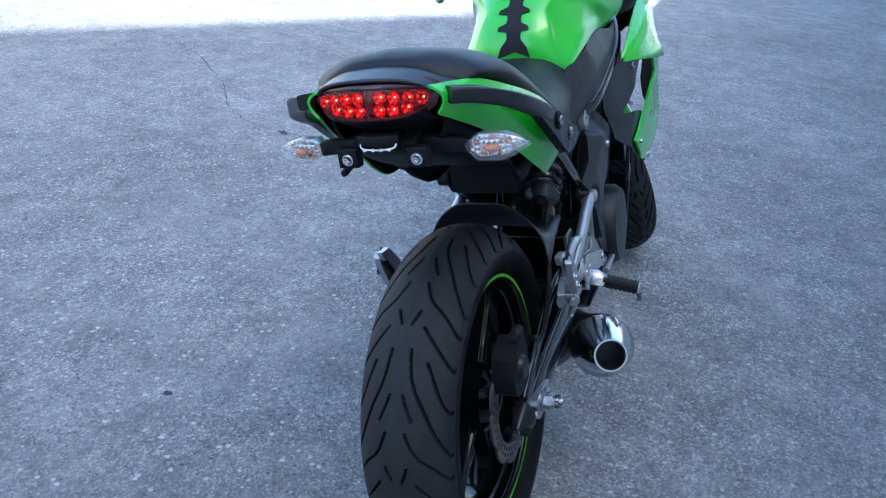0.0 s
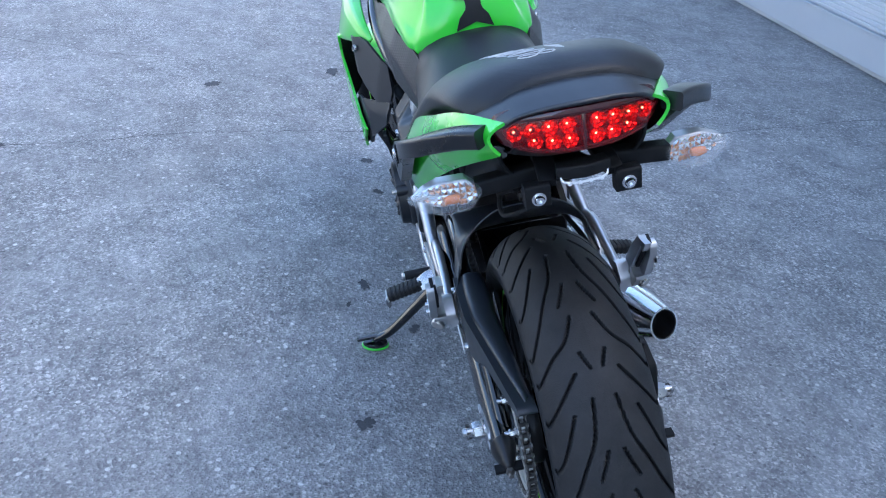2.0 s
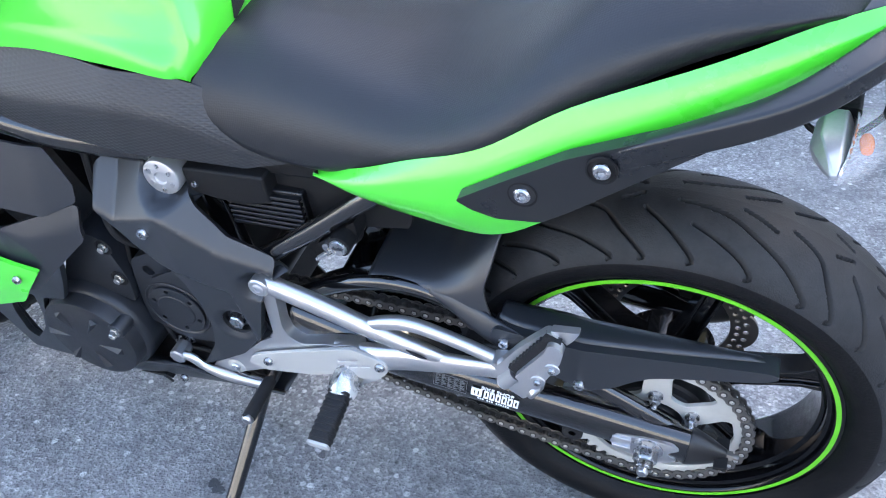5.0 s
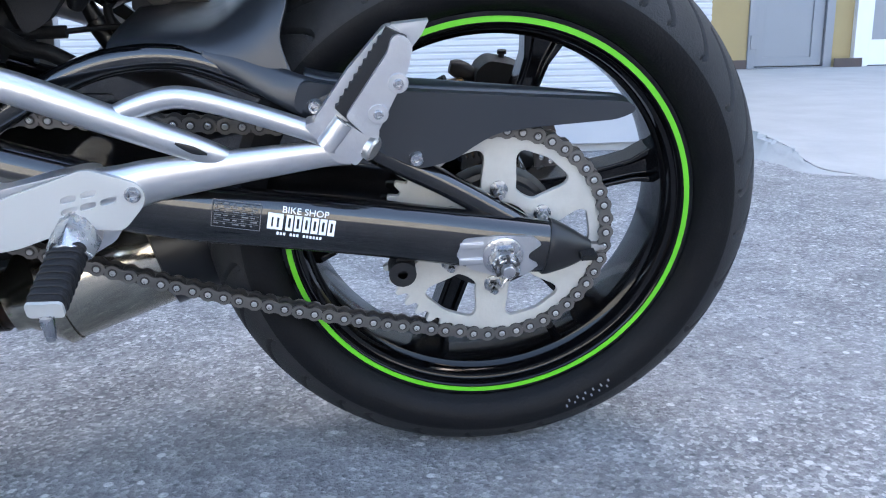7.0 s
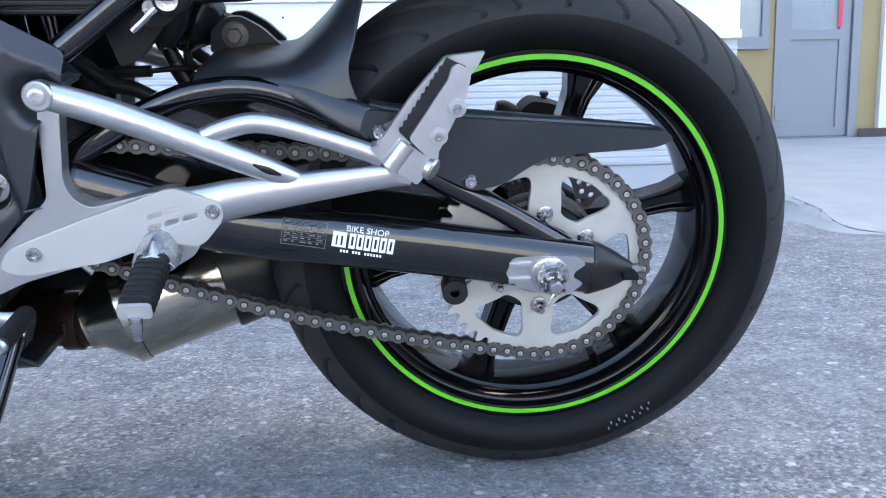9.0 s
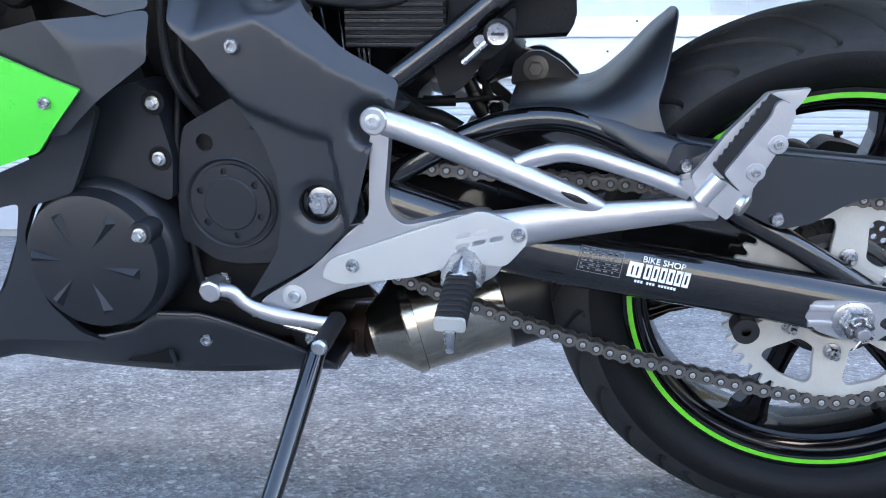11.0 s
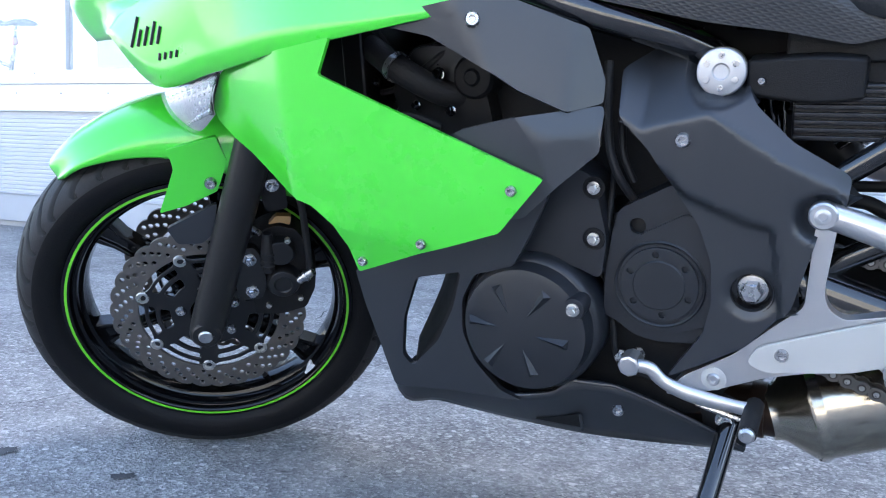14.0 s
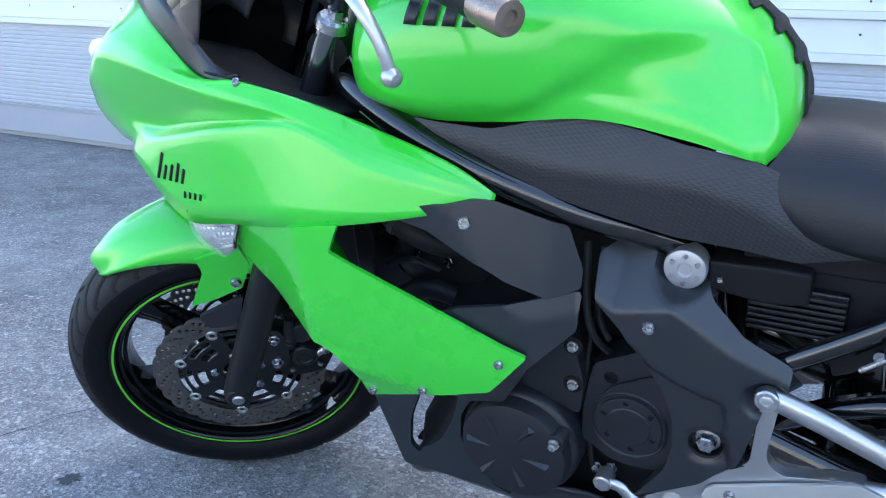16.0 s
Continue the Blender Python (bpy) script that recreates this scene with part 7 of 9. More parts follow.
# -- footrest bracket, left --
def bracket(s):
    root = part("footrest_bracket", both(
        tube([(0.481, s * 0.152, 0.513), (0.42, s * 0.152, 0.493), (0.345, s * 0.152, 0.463), (0.290, s * 0.150, 0.4405), (0.262, s * 0.1475, 0.4285), (0.245, s * 0.144, 0.4215)], [0.0135, 0.0145, 0.0135, 0.0125, 0.0100, 0.0060], 16, 4, 0.85),
        tube([(0.352, s * 0.150, 0.465), (0.32, s * 0.150, 0.478), (0.285, s * 0.150, 0.483), (0.23, s * 0.150, 0.468), (0.172, s * 0.152, 0.448)], [0.009, 0.010, 0.010, 0.0095, 0.0095], 14, 5, 0.9)), SILVER, BIKE, "silver cast aluminium footrest bracket", angle=50)
    low = plate([(0.4670, 0.512), (0.4885, 0.500), (0.4930, 0.412), (0.5150, 0.3935), (0.5600, 0.3500), (0.6125, 0.3160), (0.6330, 0.2890), (0.5796, 0.3030), (0.5272, 0.3270), (0.44, 0.352), (0.372, 0.374), (0.365, 0.4190), (0.378, 0.4210), (0.455, 0.4030), (0.4700, 0.4130), (0.4755, 0.4300)], 0.134, 0.154, r=0.008)
    part("lower_arm", low if s > 0 else flipped(low), SILVER, root, bevel=0.0075, segments=4, angle=60)
    arm = part("rear_arm", tube([(0.402, s * 0.146, 0.393), (0.355, s * 0.147, 0.3985), (0.3174, s * 0.147, 0.4075), (0.26, s * 0.147, 0.4160), (0.2029, s * 0.148, 0.4240), (0.168, s * 0.150, 0.4290), (0.146, s * 0.151, 0.4300)], [0.0240, 0.0225, 0.0200, 0.0168, 0.0140, 0.0125, 0.0120], 20, 5, 0.62), SILVER, root, angle=60)
    # dark inlay on the silver casting, in place of a dimple's shade
    part("cast_pocket", tube([(0.296, s * 0.1606, 0.4455), (0.282, s * 0.1612, 0.4395), (0.270, s * 0.1600, 0.4345)], [0.0012, 0.0036, 0.0010], 10, 4, 0.3), SATIN, arm, "dark inlay for the shade in a casting pocket")
    part("boss", spin([(0, -0.012), (0.0140, -0.012), (0.0140, 0.0005), (0.0122, 0.0024), (0, 0.0026)], axis((0.482, s * 0.1625, 0.513), (0, s, 0)), 28), SILVER, root)
    bolt(root, (0.482, s * 0.1650, 0.513), (0, s, 0), 0.0095, 0.0022, CAP_SILVER)
    slots = []
    for x, z in ((0.3930, 0.3966), (0.3753, 0.4010), (0.3594, 0.3940), (0.3942, 0.3852), (0.3773, 0.3895)):
        slots.append(rounded([(x + 0.0076, z - 0.0046), (x - 0.0062, z - 0.0014), (x - 0.0076, z + 0.0046), (x + 0.0062, z + 0.0014)], 0.0034))
    hp = plate([(0.5461, 0.3446), (0.536, 0.3646), (0.4504, 0.3973), (0.3753, 0.4245), (0.3290, 0.4085), (0.3270, 0.3915), (0.3505, 0.3640), (0.3912, 0.3685), (0.4444, 0.3495), (0.5244, 0.3365)], 0.1565, 0.162, slots, r=0.009)
    back = plate([(0.410, 0.376), (0.410, 0.408), (0.348, 0.408), (0.348, 0.376)], 0.1545, 0.1595, r=0.004)
    part("slot_back", back if s > 0 else flipped(back), SILVER, root)
    heel = part("heel_plate", hp if s > 0 else flipped(hp), SATIN_SILVER, root, "satin heel guard with five slots", bevel=0.0012)
    for p in ((0.5105, 0.3600), (0.3375, 0.4000)):
        bolt(heel, (p[0], s * 0.162, p[1]), (0, s, 0), 0.0085, 0.005)
    part("bolt_pad", spin([(0.0135, -0.004), (0.0135, 0.0012), (0.0120, 0.0016), (0, 0.0016)], axis((0.5790, s * 0.1535, 0.3180), (0, s, 0)), 28), SATIN_SILVER, root)
    bolt(root, (0.5790, s * 0.155, 0.3180), (0, s, 0), 0.0085, 0.004, SILVER)
    # rider peg
    hang = part("peg_hanger", both(plate([(0.43, 0.366), (0.352, 0.366), (0.360, 0.352), (0.392, 0.333), (0.408, 0.345)], 0.140, 0.155, r=0.006) if s > 0 else flipped(plate([(0.43, 0.366), (0.352, 0.366), (0.360, 0.352), (0.392, 0.333), (0.408, 0.345)], 0.140, 0.155, r=0.006))), SILVER, root, bevel=0.003)
    d0, d1 = Vector((0.3915, s * 0.160, 0.3635)), Vector((0.3945, s * 0.2560, 0.3420))
    d = d1 - d0
    head = [[(0.404, s * 0.150, 0.356), (0.392, s * 0.152, 0.3755), (0.379, s * 0.150, 0.356)], [(0.4075, s * 0.168, 0.352), (0.3925, s * 0.172, 0.3725), (0.3770, s * 0.168, 0.352)], [(0.4060, s * 0.186, 0.347), (0.3930, s * 0.190, 0.3600), (0.3790, s * 0.186, 0.347)]]
    part("peg_clevis", loft(head, 4, 4), ZINC, root, "steel knuckle above the peg", solid=0.010, bevel=0.002)
    peg = part("rider_peg", beam([d0 + d * 0.12, d0 + d * 1.0], [(0.0145, 0.0098), (0.0150, 0.0100)], (0, 0, 1), 1, 0.7), RUBBER, root, "ribbed black rubber rider footpeg")
    part("peg_cap", beam([d0 + d * 1.0, d0 + d * 1.035], [(0.0150, 0.0075)] * 2, (0, 0, 1), 1, 0.5), SATIN_SILVER, peg, "silver end plate of the peg")
    for k in range(9):
        c = d0 + d * (0.17 + 0.091 * k)
        part("peg_rib", beam([c, c + d * 0.050], [(0.0158, 0.0116)] * 2, (0, 0, 1), 1, 0.7), RUBBER, peg, bevel=0.001)
    part("peg_feeler", tube([d1 + Vector((0, s * 0.002, -0.006)), d1 + Vector((0, s * 0.002, -0.018)), d1 + Vector((0.0, s * 0.002, -0.029))], [0.0062, 0.0056, 0.0038], 12, 2), ZINC, peg, "steel feeler pin under the peg")
    # folded pillion peg
    turn = (lambda bm: bm) if s > 0 else flipped
    body = part("pillion_peg", turn(plate([(0.1756, 0.4690), (0.1456, 0.5122), (0.1152, 0.5468), (0.1092, 0.5483), (0.0990, 0.540), (0.1130, 0.520), (0.1440, 0.4740), (0.1500, 0.4560), (0.1601, 0.4439), (0.1677, 0.4473)], 0.166, 0.177, r=0.0025)), CAST_ALU, root, "folded silver pillion footpeg", bevel=0.0015)
    part("peg_tip", turn(plate([(0.1092, 0.5480), (0.0779, 0.5514), (0.0835, 0.5400), (0.0917, 0.5290), (0.0975, 0.5360)], 0.164, 0.174, r=0.0012)), CAST_ALU, body, "pointed flat tip", bevel=0.001)
    teeth = []
    for k in range(10):
        u, v = 0.1565 - 0.0041 * k, 0.4800 + 0.00625 * k
        teeth += [(u + 0.0010, v + 0.0006), (u + 0.0006, v + 0.0034), (u - 0.0022, v + 0.0040)]
    teeth += [(0.1135, 0.5475), (0.0960, 0.5390), (0.1060, 0.5200), (0.1430, 0.4660)]
    part("peg_rubber", turn(plate(teeth, 0.172, 0.183)), RUBBER, body, "ribbed black rubber insert", bevel=0.0006)
    part("peg_plate", turn(plate([(0.1488, 0.4751), (0.1130, 0.5287), (0.1099, 0.5400), (0.1050, 0.5429), (0.0966, 0.5395), (0.0921, 0.5326), (0.0961, 0.5138), (0.1216, 0.4617), (0.1329, 0.4587)], 0.178, 0.190, r=0.0035)), CAST_ALU, body, "rough cast plate", bevel=0.0030, segments=3)
    for q in ((0.1045, 0.5035), (0.1213, 0.4775)):
        part("rivet_seat", spin([(0.0088, 0), (0.0082, 0.0016), (0, 0.0018)], axis((q[0], s * 0.190, q[1]), (0, s, 0)), 18), CAST_ALU, body)
        bolt(body, (q[0], s * 0.1915, q[1]), (0, s, 0), 0.0052, 0.004)
    part("peg_knuckle", turn(plate([(0.1490, 0.4690), (0.1326, 0.4575), (0.1202, 0.4620), (0.1213, 0.4529), (0.1414, 0.4290), (0.1602, 0.4429), (0.1491, 0.4560)], 0.164, 0.184, r=0.003)), CAST_ALU, body, bevel=0.002)
    part("peg_pivot", both(spin([(0, -0.014), (0.0095, -0.014), (0.0095, 0.014), (0, 0.014)], axis((0.158, s * 0.178, 0.457), (0.60, 0, -0.80)), 18), turn(plate([(0.185, 0.462), (0.160, 0.428), (0.146, 0.424), (0.146, 0.444), (0.168, 0.466)], 0.146, 0.168, r=0.004))), SILVER, body, bevel=0.002)
    part("pivot_pin", both(spin([(0, -0.003), (0.0115, -0.003), (0.0115, 0.002), (0.0095, 0.004), (0, 0.004)], axis((0.1275, s * 0.180, 0.4440), (-0.75, 0.45 * s, -0.35)), 20)), PIN_STEEL, body, "steel pivot pin head")
    part("pivot_slot", block((-0.0012, -0.007, -0.0146), (0.0012, 0.007, -0.0138), axis((0.158, s * 0.178, 0.457), (-0.60, 0, 0.80))), BLACK_INK, body)
    return root


BR_L = bracket(1)
BR_R = bracket(-1)
# shift lever
part("shift_lever", tube([(0.668, 0.158, 0.322), (0.648, 0.160, 0.322), (0.632, 0.160, 0.308), (0.60, 0.160, 0.297), (0.555, 0.158, 0.290), (0.533, 0.156, 0.288)], [0.008, 0.0085, 0.008, 0.0095, 0.008, 0.009], 12, 5, 0.7), SILVER, BR_L, "silver shift lever")
part("shift_clamp", spin([(0, -0.014), (0.013, -0.014), (0.013, 0.010), (0.011, 0.012), (0, 0.012)], axis((0.671, 0.155, 0.323), (0, 1, 0)), 8), SILVER, BR_L, bevel=0.002)
part("shift_toe", tube([(0.535, 0.148, 0.290), (0.535, 0.215, 0.290)], 0.010, 14, 1), RUBBER, BR_L, "black toe rubber")
part("shift_tip", spin([(0, 0), (0.0085, 0), (0.0085, 0.004), (0.006, 0.007), (0, 0.007)], axis((0.535, 0.215, 0.290), (0, 1, 0)), 18), ZINC, BR_L)
part("shift_rod", tube([(0.60, 0.135, 0.275), (0.545, 0.135, 0.262)], 0.004, 8, 1), ZINC, BR_L)
part("link_plates", both(plate([(0.605, 0.292), (0.555, 0.268), (0.56, 0.255), (0.61, 0.272)], 0.118, 0.13, r=0.004)), SATIN, BR_L, bevel=0.002)
part("brake_pedal", tube([(0.56, -0.16, 0.30), (0.62, -0.165, 0.31), (0.68, -0.168, 0.325)], 0.008, 12, 4), SILVER, BR_R)

# -- side stand --
STAND = part("side_stand", tube([(0.560, 0.112, 0.268), (0.570, 0.165, 0.214), (0.581, 0.222, 0.158), (0.591, 0.272, 0.112), (0.600, 0.310, 0.092)], [0.0125, 0.0118, 0.0112, 0.0105, 0.0095], 14, 4), GLOSS, BIKE, "gloss black side stand, folded out")
part("stand_bracket", both(plate([(0.60, 0.285), (0.545, 0.265), (0.555, 0.235), (0.59, 0.232)], 0.10, 0.125, r=0.006)), SATIN, STAND, bevel=0.003)
bolt(STAND, (0.566, 0.128, 0.255), (0, 1, 0), 0.0095, 0.010, ZINC, "hex")
part("stand_tang", tube([(0.598, 0.285, 0.100), (0.600, 0.352, 0.100)], [0.006, 0.005], 10, 1), GLOSS, STAND)
FOOT_BASE = LEAN.inverted() @ Matrix.Translation((0.604, 0.322, 0.0))
part("stand_foot", moved(spin([(0, 0.001), (0.024, 0.001), (0.026, 0.003), (0.025, 0.007), (0.020, 0.008), (0, 0.008)], segs=32), FOOT_BASE @ Matrix.Diagonal((0.95, 1.25, 1, 1))), GREEN, STAND, "lime green aluminium stand foot plate", bevel=0.001)
part("foot_top", moved(spin([(0, 0.008), (0.0235, 0.008), (0.022, 0.013), (0.012, 0.017), (0, 0.017)], segs=24), FOOT_BASE @ Matrix.Diagonal((0.95, 1.25, 1, 1))), GLOSS, STAND)

# -- exhaust --
EXH = part("muffler", spin([(0.0, -0.012), (0.034, -0.012), (0.036, 0.0), (0.064, 0.030), (0.067, 0.036), (0.067, 0.20), (0.064, 0.23), (0.0, 0.232)], axis((0.520, 0.005, 0.213), (-0.92, -0.28, 0.24)), 40), MUFFLER, BIKE, "short stainless under-engine muffler with heat tint")
part("front_band", spin([(0.0675, 0.034), (0.0690, 0.034), (0.0690, 0.046), (0.0675, 0.046)], axis((0.520, 0.005, 0.213), (-0.92, -0.28, 0.24)), 40, closed=True), MUFFLER, EXH)
part("rear_shell", spin([(0.0675, 0.155), (0.072, 0.157), (0.072, 0.235), (0.066, 0.262), (0.045, 0.30), (0.0, 0.302)], axis((0.520, 0.005, 0.213), (-0.92, -0.28, 0.24)), 40), SATIN, EXH, "black rear half of the muffler")
part("tail_pipe", both(spin([(0.055, 0.0), (0.062, 0.040), (0.062, 0.070), (0.0325, 0.150), (0.0315, 0.153), (0.0280, 0.153), (0.0280, 0.09), (0, 0.09)], axis((0.305, -0.172, 0.264), (-0.82, -0.335, 0.28)), 40)), CHROME, EXH, "polished tapered tail pipe")
part("pipe_bore", both(spin([(0.0278, 0.092), (0.0276, 0.1515), (0.0265, 0.1515), (0.0265, 0.10), (0.0, 0.10)], axis((0.305, -0.172, 0.264), (-0.82, -0.335, 0.28)), 32)), SATIN, EXH, "black pipe bore")
part("tail_pipe_joint", tube([(0.37, -0.06, 0.255), (0.33, -0.13, 0.258), (0.30, -0.178, 0.263)], [0.052, 0.05, 0.048], 24, 4), SATIN, EXH)
part("link_pipe", tube([(0.78, 0.0, 0.215), (0.66, 0.0, 0.212), (0.58, 0.0, 0.210), (0.515, 0.003, 0.212)], [0.028, 0.028, 0.030, 0.033], 24, 4), BARK_STEEL, EXH, "heat-tinted header pipe")
part("pipe_clamp", both(spin([(0.0335, 0.0), (0.036, 0.0), (0.036, 0.018), (0.0335, 0.018)], axis((0.552, 0.002, 0.211), (-1, 0, 0)), 28, closed=True), tube([(0.545, 0.036, 0.225), (0.545, 0.036, 0.195)], 0.004, 8, 1)), BARK_STEEL, EXH)

# -- lower cowl: belly pan and side duct --
BELLY_T = [(1.030, 0.115, 0.395), (0.975, 0.138, 0.262), (0.90, 0.148, 0.262), (0.83, 0.160, 0.258), (0.765, 0.167, 0.274), (0.735, 0.165, 0.294), (0.678, 0.155, 0.288), (0.596, 0.140, 0.252), (0.546, 0.120, 0.217)]
BELLY_B = [(1.030, 0.110, 0.392), (1.000, 0.125, 0.219), (0.935, 0.122, 0.211), (0.845, 0.120, 0.203), (0.775, 0.119, 0.200), (0.730, 0.118, 0.199), (0.66, 0.114, 0.201), (0.60, 0.112, 0.206), (0.546, 0.114, 0.211)]
BELLY = part("belly_pan", both(*[sheet([(x, s * y, z) for x, y, z in BELLY_T], [(x, s * y, z) for x, y, z in BELLY_B], 0.004, 5, 6, (0, s, 0)) for s in (1, -1)], sheet([(x, y, z) for x, y, z in BELLY_B[1:]], [(x, -y, z) for x, y, z in BELLY_B[1:]], -0.006, 5, 4, (0, 0, 1))), PLASTIC, BIKE, "matte black belly pan", solid=0.004)
bolt(BELLY, (0.684, 0.158, 0.262), (0, 1, 0), 0.0085, 0.005)
# Slightly proud plate; its dark colour gives the shade of a hollow scoop.
part("scoop", plate([(0.796, 0.2190), (0.734, 0.2420), (0.733, 0.2190)], 0.120, 0.1445, r=0.003, lean_z=0.42, at=(0.75, 0.232)), PLASTIC_DARK, BELLY, "dark plate on the belly pan, for the shade inside an air scoop", bevel=0.001)
part("scoop_lip", tube([(0.732, 0.1520, 0.2430), (0.7315, 0.1440, 0.2190)], 0.0022, 8, 2), PLASTIC, BELLY)
part("belly_edge", tube([(0.735, 0.1655, 0.2945), (0.706, 0.1605, 0.2925), (0.678, 0.1555, 0.2885), (0.596, 0.1405, 0.2525), (0.546, 0.1205, 0.2175)], 0.0024, 8, 4), PLASTIC, BELLY, "raised edge of the belly pan")
for s in (1, -1):
    outer = [(1.030, 0.402), (0.938, 0.433), (0.823, 0.480), (0.790, 0.520), (0.768, 0.535), (0.751, 0.528), (0.775, 0.480), (0.800, 0.437), (0.852, 0.420), (0.872, 0.385), (0.876, 0.340), (0.862, 0.300), (0.83, 0.266), (0.80, 0.258), (0.90, 0.250), (0.990, 0.238), (1.006, 0.300), (1.020, 0.350)]
    slot = rounded([(0.870, 0.421), (0.936, 0.404), (0.962, 0.344), (0.972, 0.287), (0.958, 0.274), (0.914, 0.319), (0.887, 0.369)], 0.008)
    bm = plate(outer, 0.1690, 0.178, [slot], r=0.007, lean_x=-0.10, lean_z=0.10, at=(0.85, 0.40))
    part("side_duct", bm if s > 0 else flipped(bm), PLASTIC, BELLY, "matte black side duct with a slot", bevel=0.004, segments=3)
    lip = tube([(0.866, s * 0.172, 0.418), (0.884, s * 0.166, 0.368), (0.911, s * 0.158, 0.318), (0.954, s * 0.148, 0.272)], [0.003, 0.004, 0.004, 0.003], 10, 5)
    part("slot_lip", lip, PLASTIC_DARK, BELLY)
    part("duct_wall", sheet([(0.869, s * 0.172, 0.423), (0.886, s * 0.166, 0.369), (0.913, s * 0.158, 0.319), (0.955, s * 0.148, 0.270)], [(0.927, s * 0.075, 0.424), (0.943, s * 0.070, 0.370), (0.967, s * 0.066, 0.320), (0.992, s * 0.064, 0.272)], 0.0, 5, 4), PLASTIC_DARK, BELLY, "inner wall of the duct", solid=0.003)
    part("duct_ledge", sheet([(0.976, s * 0.138, 0.2555), (0.92, s * 0.146, 0.2590), (0.86, s * 0.153, 0.2600), (0.815, s * 0.158, 0.2590)], [(0.968, s * 0.142, 0.2450), (0.92, s * 0.150, 0.2490), (0.86, s * 0.156, 0.2535), (0.815, s * 0.160, 0.2560)], 0.0015, 5, 3, (0, s, 0.4)), PLASTIC, BELLY, "narrow ledge under the duct", solid=0.002)

FLANK = [(0.74, 0.2340), (0.78, 0.2425), (0.88, 0.2500), (0.97, 0.2585), (1.04, 0.2610)]


def flank_y(x, z):
    """How far the green side panel stands out: fullest in the middle, drawn in below and towards the nose."""
    ahead = max(0.0, x - 1.04)
    below = max(0.0, 0.520 + 0.15 * (x - 0.78) - z)
    y = bent(min(x, 1.04), FLANK) - 0.40 * ahead - 0.10 * below - 0.35 * max(0.0, below - 0.06) - 0.20 * max(0.0, 0.64 - z) * min(1.0, ahead / 0.1)
    return y + 0.035 * max(0.0, 0.035 - abs(z - 0.50 + 0.28 * (x - 0.9)))


part("duct_floor", block((0.870, -0.105, 0.250), (0.990, 0.105, 0.256)), PLASTIC_DARK, BELLY, "dark floor of the belly pan", bevel=0.002)

# -- radiator side panels in matte black --
UPPER_PANEL = [(0.932, 0.711), (0.897, 0.725), (0.815, 0.738), (0.792, 0.734), (0.7165, 0.699), (0.699, 0.645), (0.6995, 0.622), (0.7303, 0.6165), (0.777, 0.641), (0.800, 0.6585), (0.8705, 0.698)]
LOWER_PANEL = [(0.935, 0.556), (0.872, 0.584), (0.835, 0.602), (0.781, 0.6145), (0.7005, 0.620), (0.697, 0.615), (0.699, 0.573), (0.735, 0.542), (0.770, 0.508), (0.83, 0.50), (0.90, 0.52)]
for s in (1, -1):
    k = 1.0 if s > 0 else 0.93
    up_y = lambda x, z: k * (min(0.228, -0.0034 + 0.521 * x - 0.2864 * z) - 0.35 * max(0.0, 0.73 - x))
    p1 = part("radiator_panel", shell(UPPER_PANEL, up_y, 0.008, (), 0.004, s), PLASTIC, BIKE, "matte black upper radiator side panel", solid=0.006, bevel=0.002, angle=25)
    bolt(p1, (0.8224, s * k * 0.2228, 0.7130), (-0.45, s, 0.25), 0.0095, 0.006)
    low_y = lambda x, z: k * min(flank_y(x, z) - 0.012, 0.1865 + 0.14 * max(0.0, 0.592 - z) - 0.45 * max(0.0, z - 0.592) + 0.70 * max(0.0, x - 0.70))
    part("lower_panel", shell(LOWER_PANEL, low_y, 0.008, (), 0.004, s), PLASTIC, p1, "matte black lower radiator side panel", solid=0.006, bevel=0.002, angle=22)
RAD = part("radiator", block((1.00, -0.15, 0.42), (1.03, 0.15, 0.72)), SATIN, BIKE, "black radiator behind the fairing", bevel=0.004)
for s in (1, -1):
    part("hose", tube([(1.0, s * 0.13, 0.68), (0.95, s * 0.15, 0.655), (0.90, s * 0.13, 0.625), (0.86, s * 0.09, 0.62)], 0.016, 14, 5), RUBBER, RAD, "black coolant hose")
    part("hose_clamp", spin([(0.0165, -0.004), (0.0185, -0.004), (0.0185, 0.004), (0.0165, 0.004)], axis((0.955, s * 0.1495, 0.658), (-0.8, 0.3 * s, -0.4)), 20, closed=True), ZINC, RAD)
    part("lower_hose", tube([(0.99, s * 0.13, 0.52), (0.93, s * 0.14, 0.56), (0.89, s * 0.13, 0.55)], 0.015, 12, 5), RUBBER, RAD)
    part("throttle_body", spin([(0.0, 0.10), (0.026, 0.10), (0.026, 0.135), (0.022, 0.14), (0.010, 0.141), (0.008, 0.145), (0, 0.145)], axis((0.862, 0.0, 0.645), (0, s, 0)), 28), PLASTIC_DARK, ENGINE, bevel=0.001)
    part("head_cover", plate([(0.84, 0.58), (0.95, 0.56), (0.975, 0.63), (0.94, 0.68), (0.86, 0.68)], 0.085, 0.13, r=0.015) if s > 0 else flipped(plate([(0.84, 0.58), (0.95, 0.56), (0.975, 0.63), (0.94, 0.68), (0.86, 0.68)], 0.085, 0.13, r=0.015)), SATIN, ENGINE, bevel=0.006)
part("inner_panel", plate([(0.93, 0.50), (1.00, 0.47), (1.16, 0.60), (1.17, 0.79), (0.98, 0.79), (0.93, 0.70)], -0.105, -0.100, r=0.01), PLASTIC_DARK, BIKE, "black inner fairing panel")
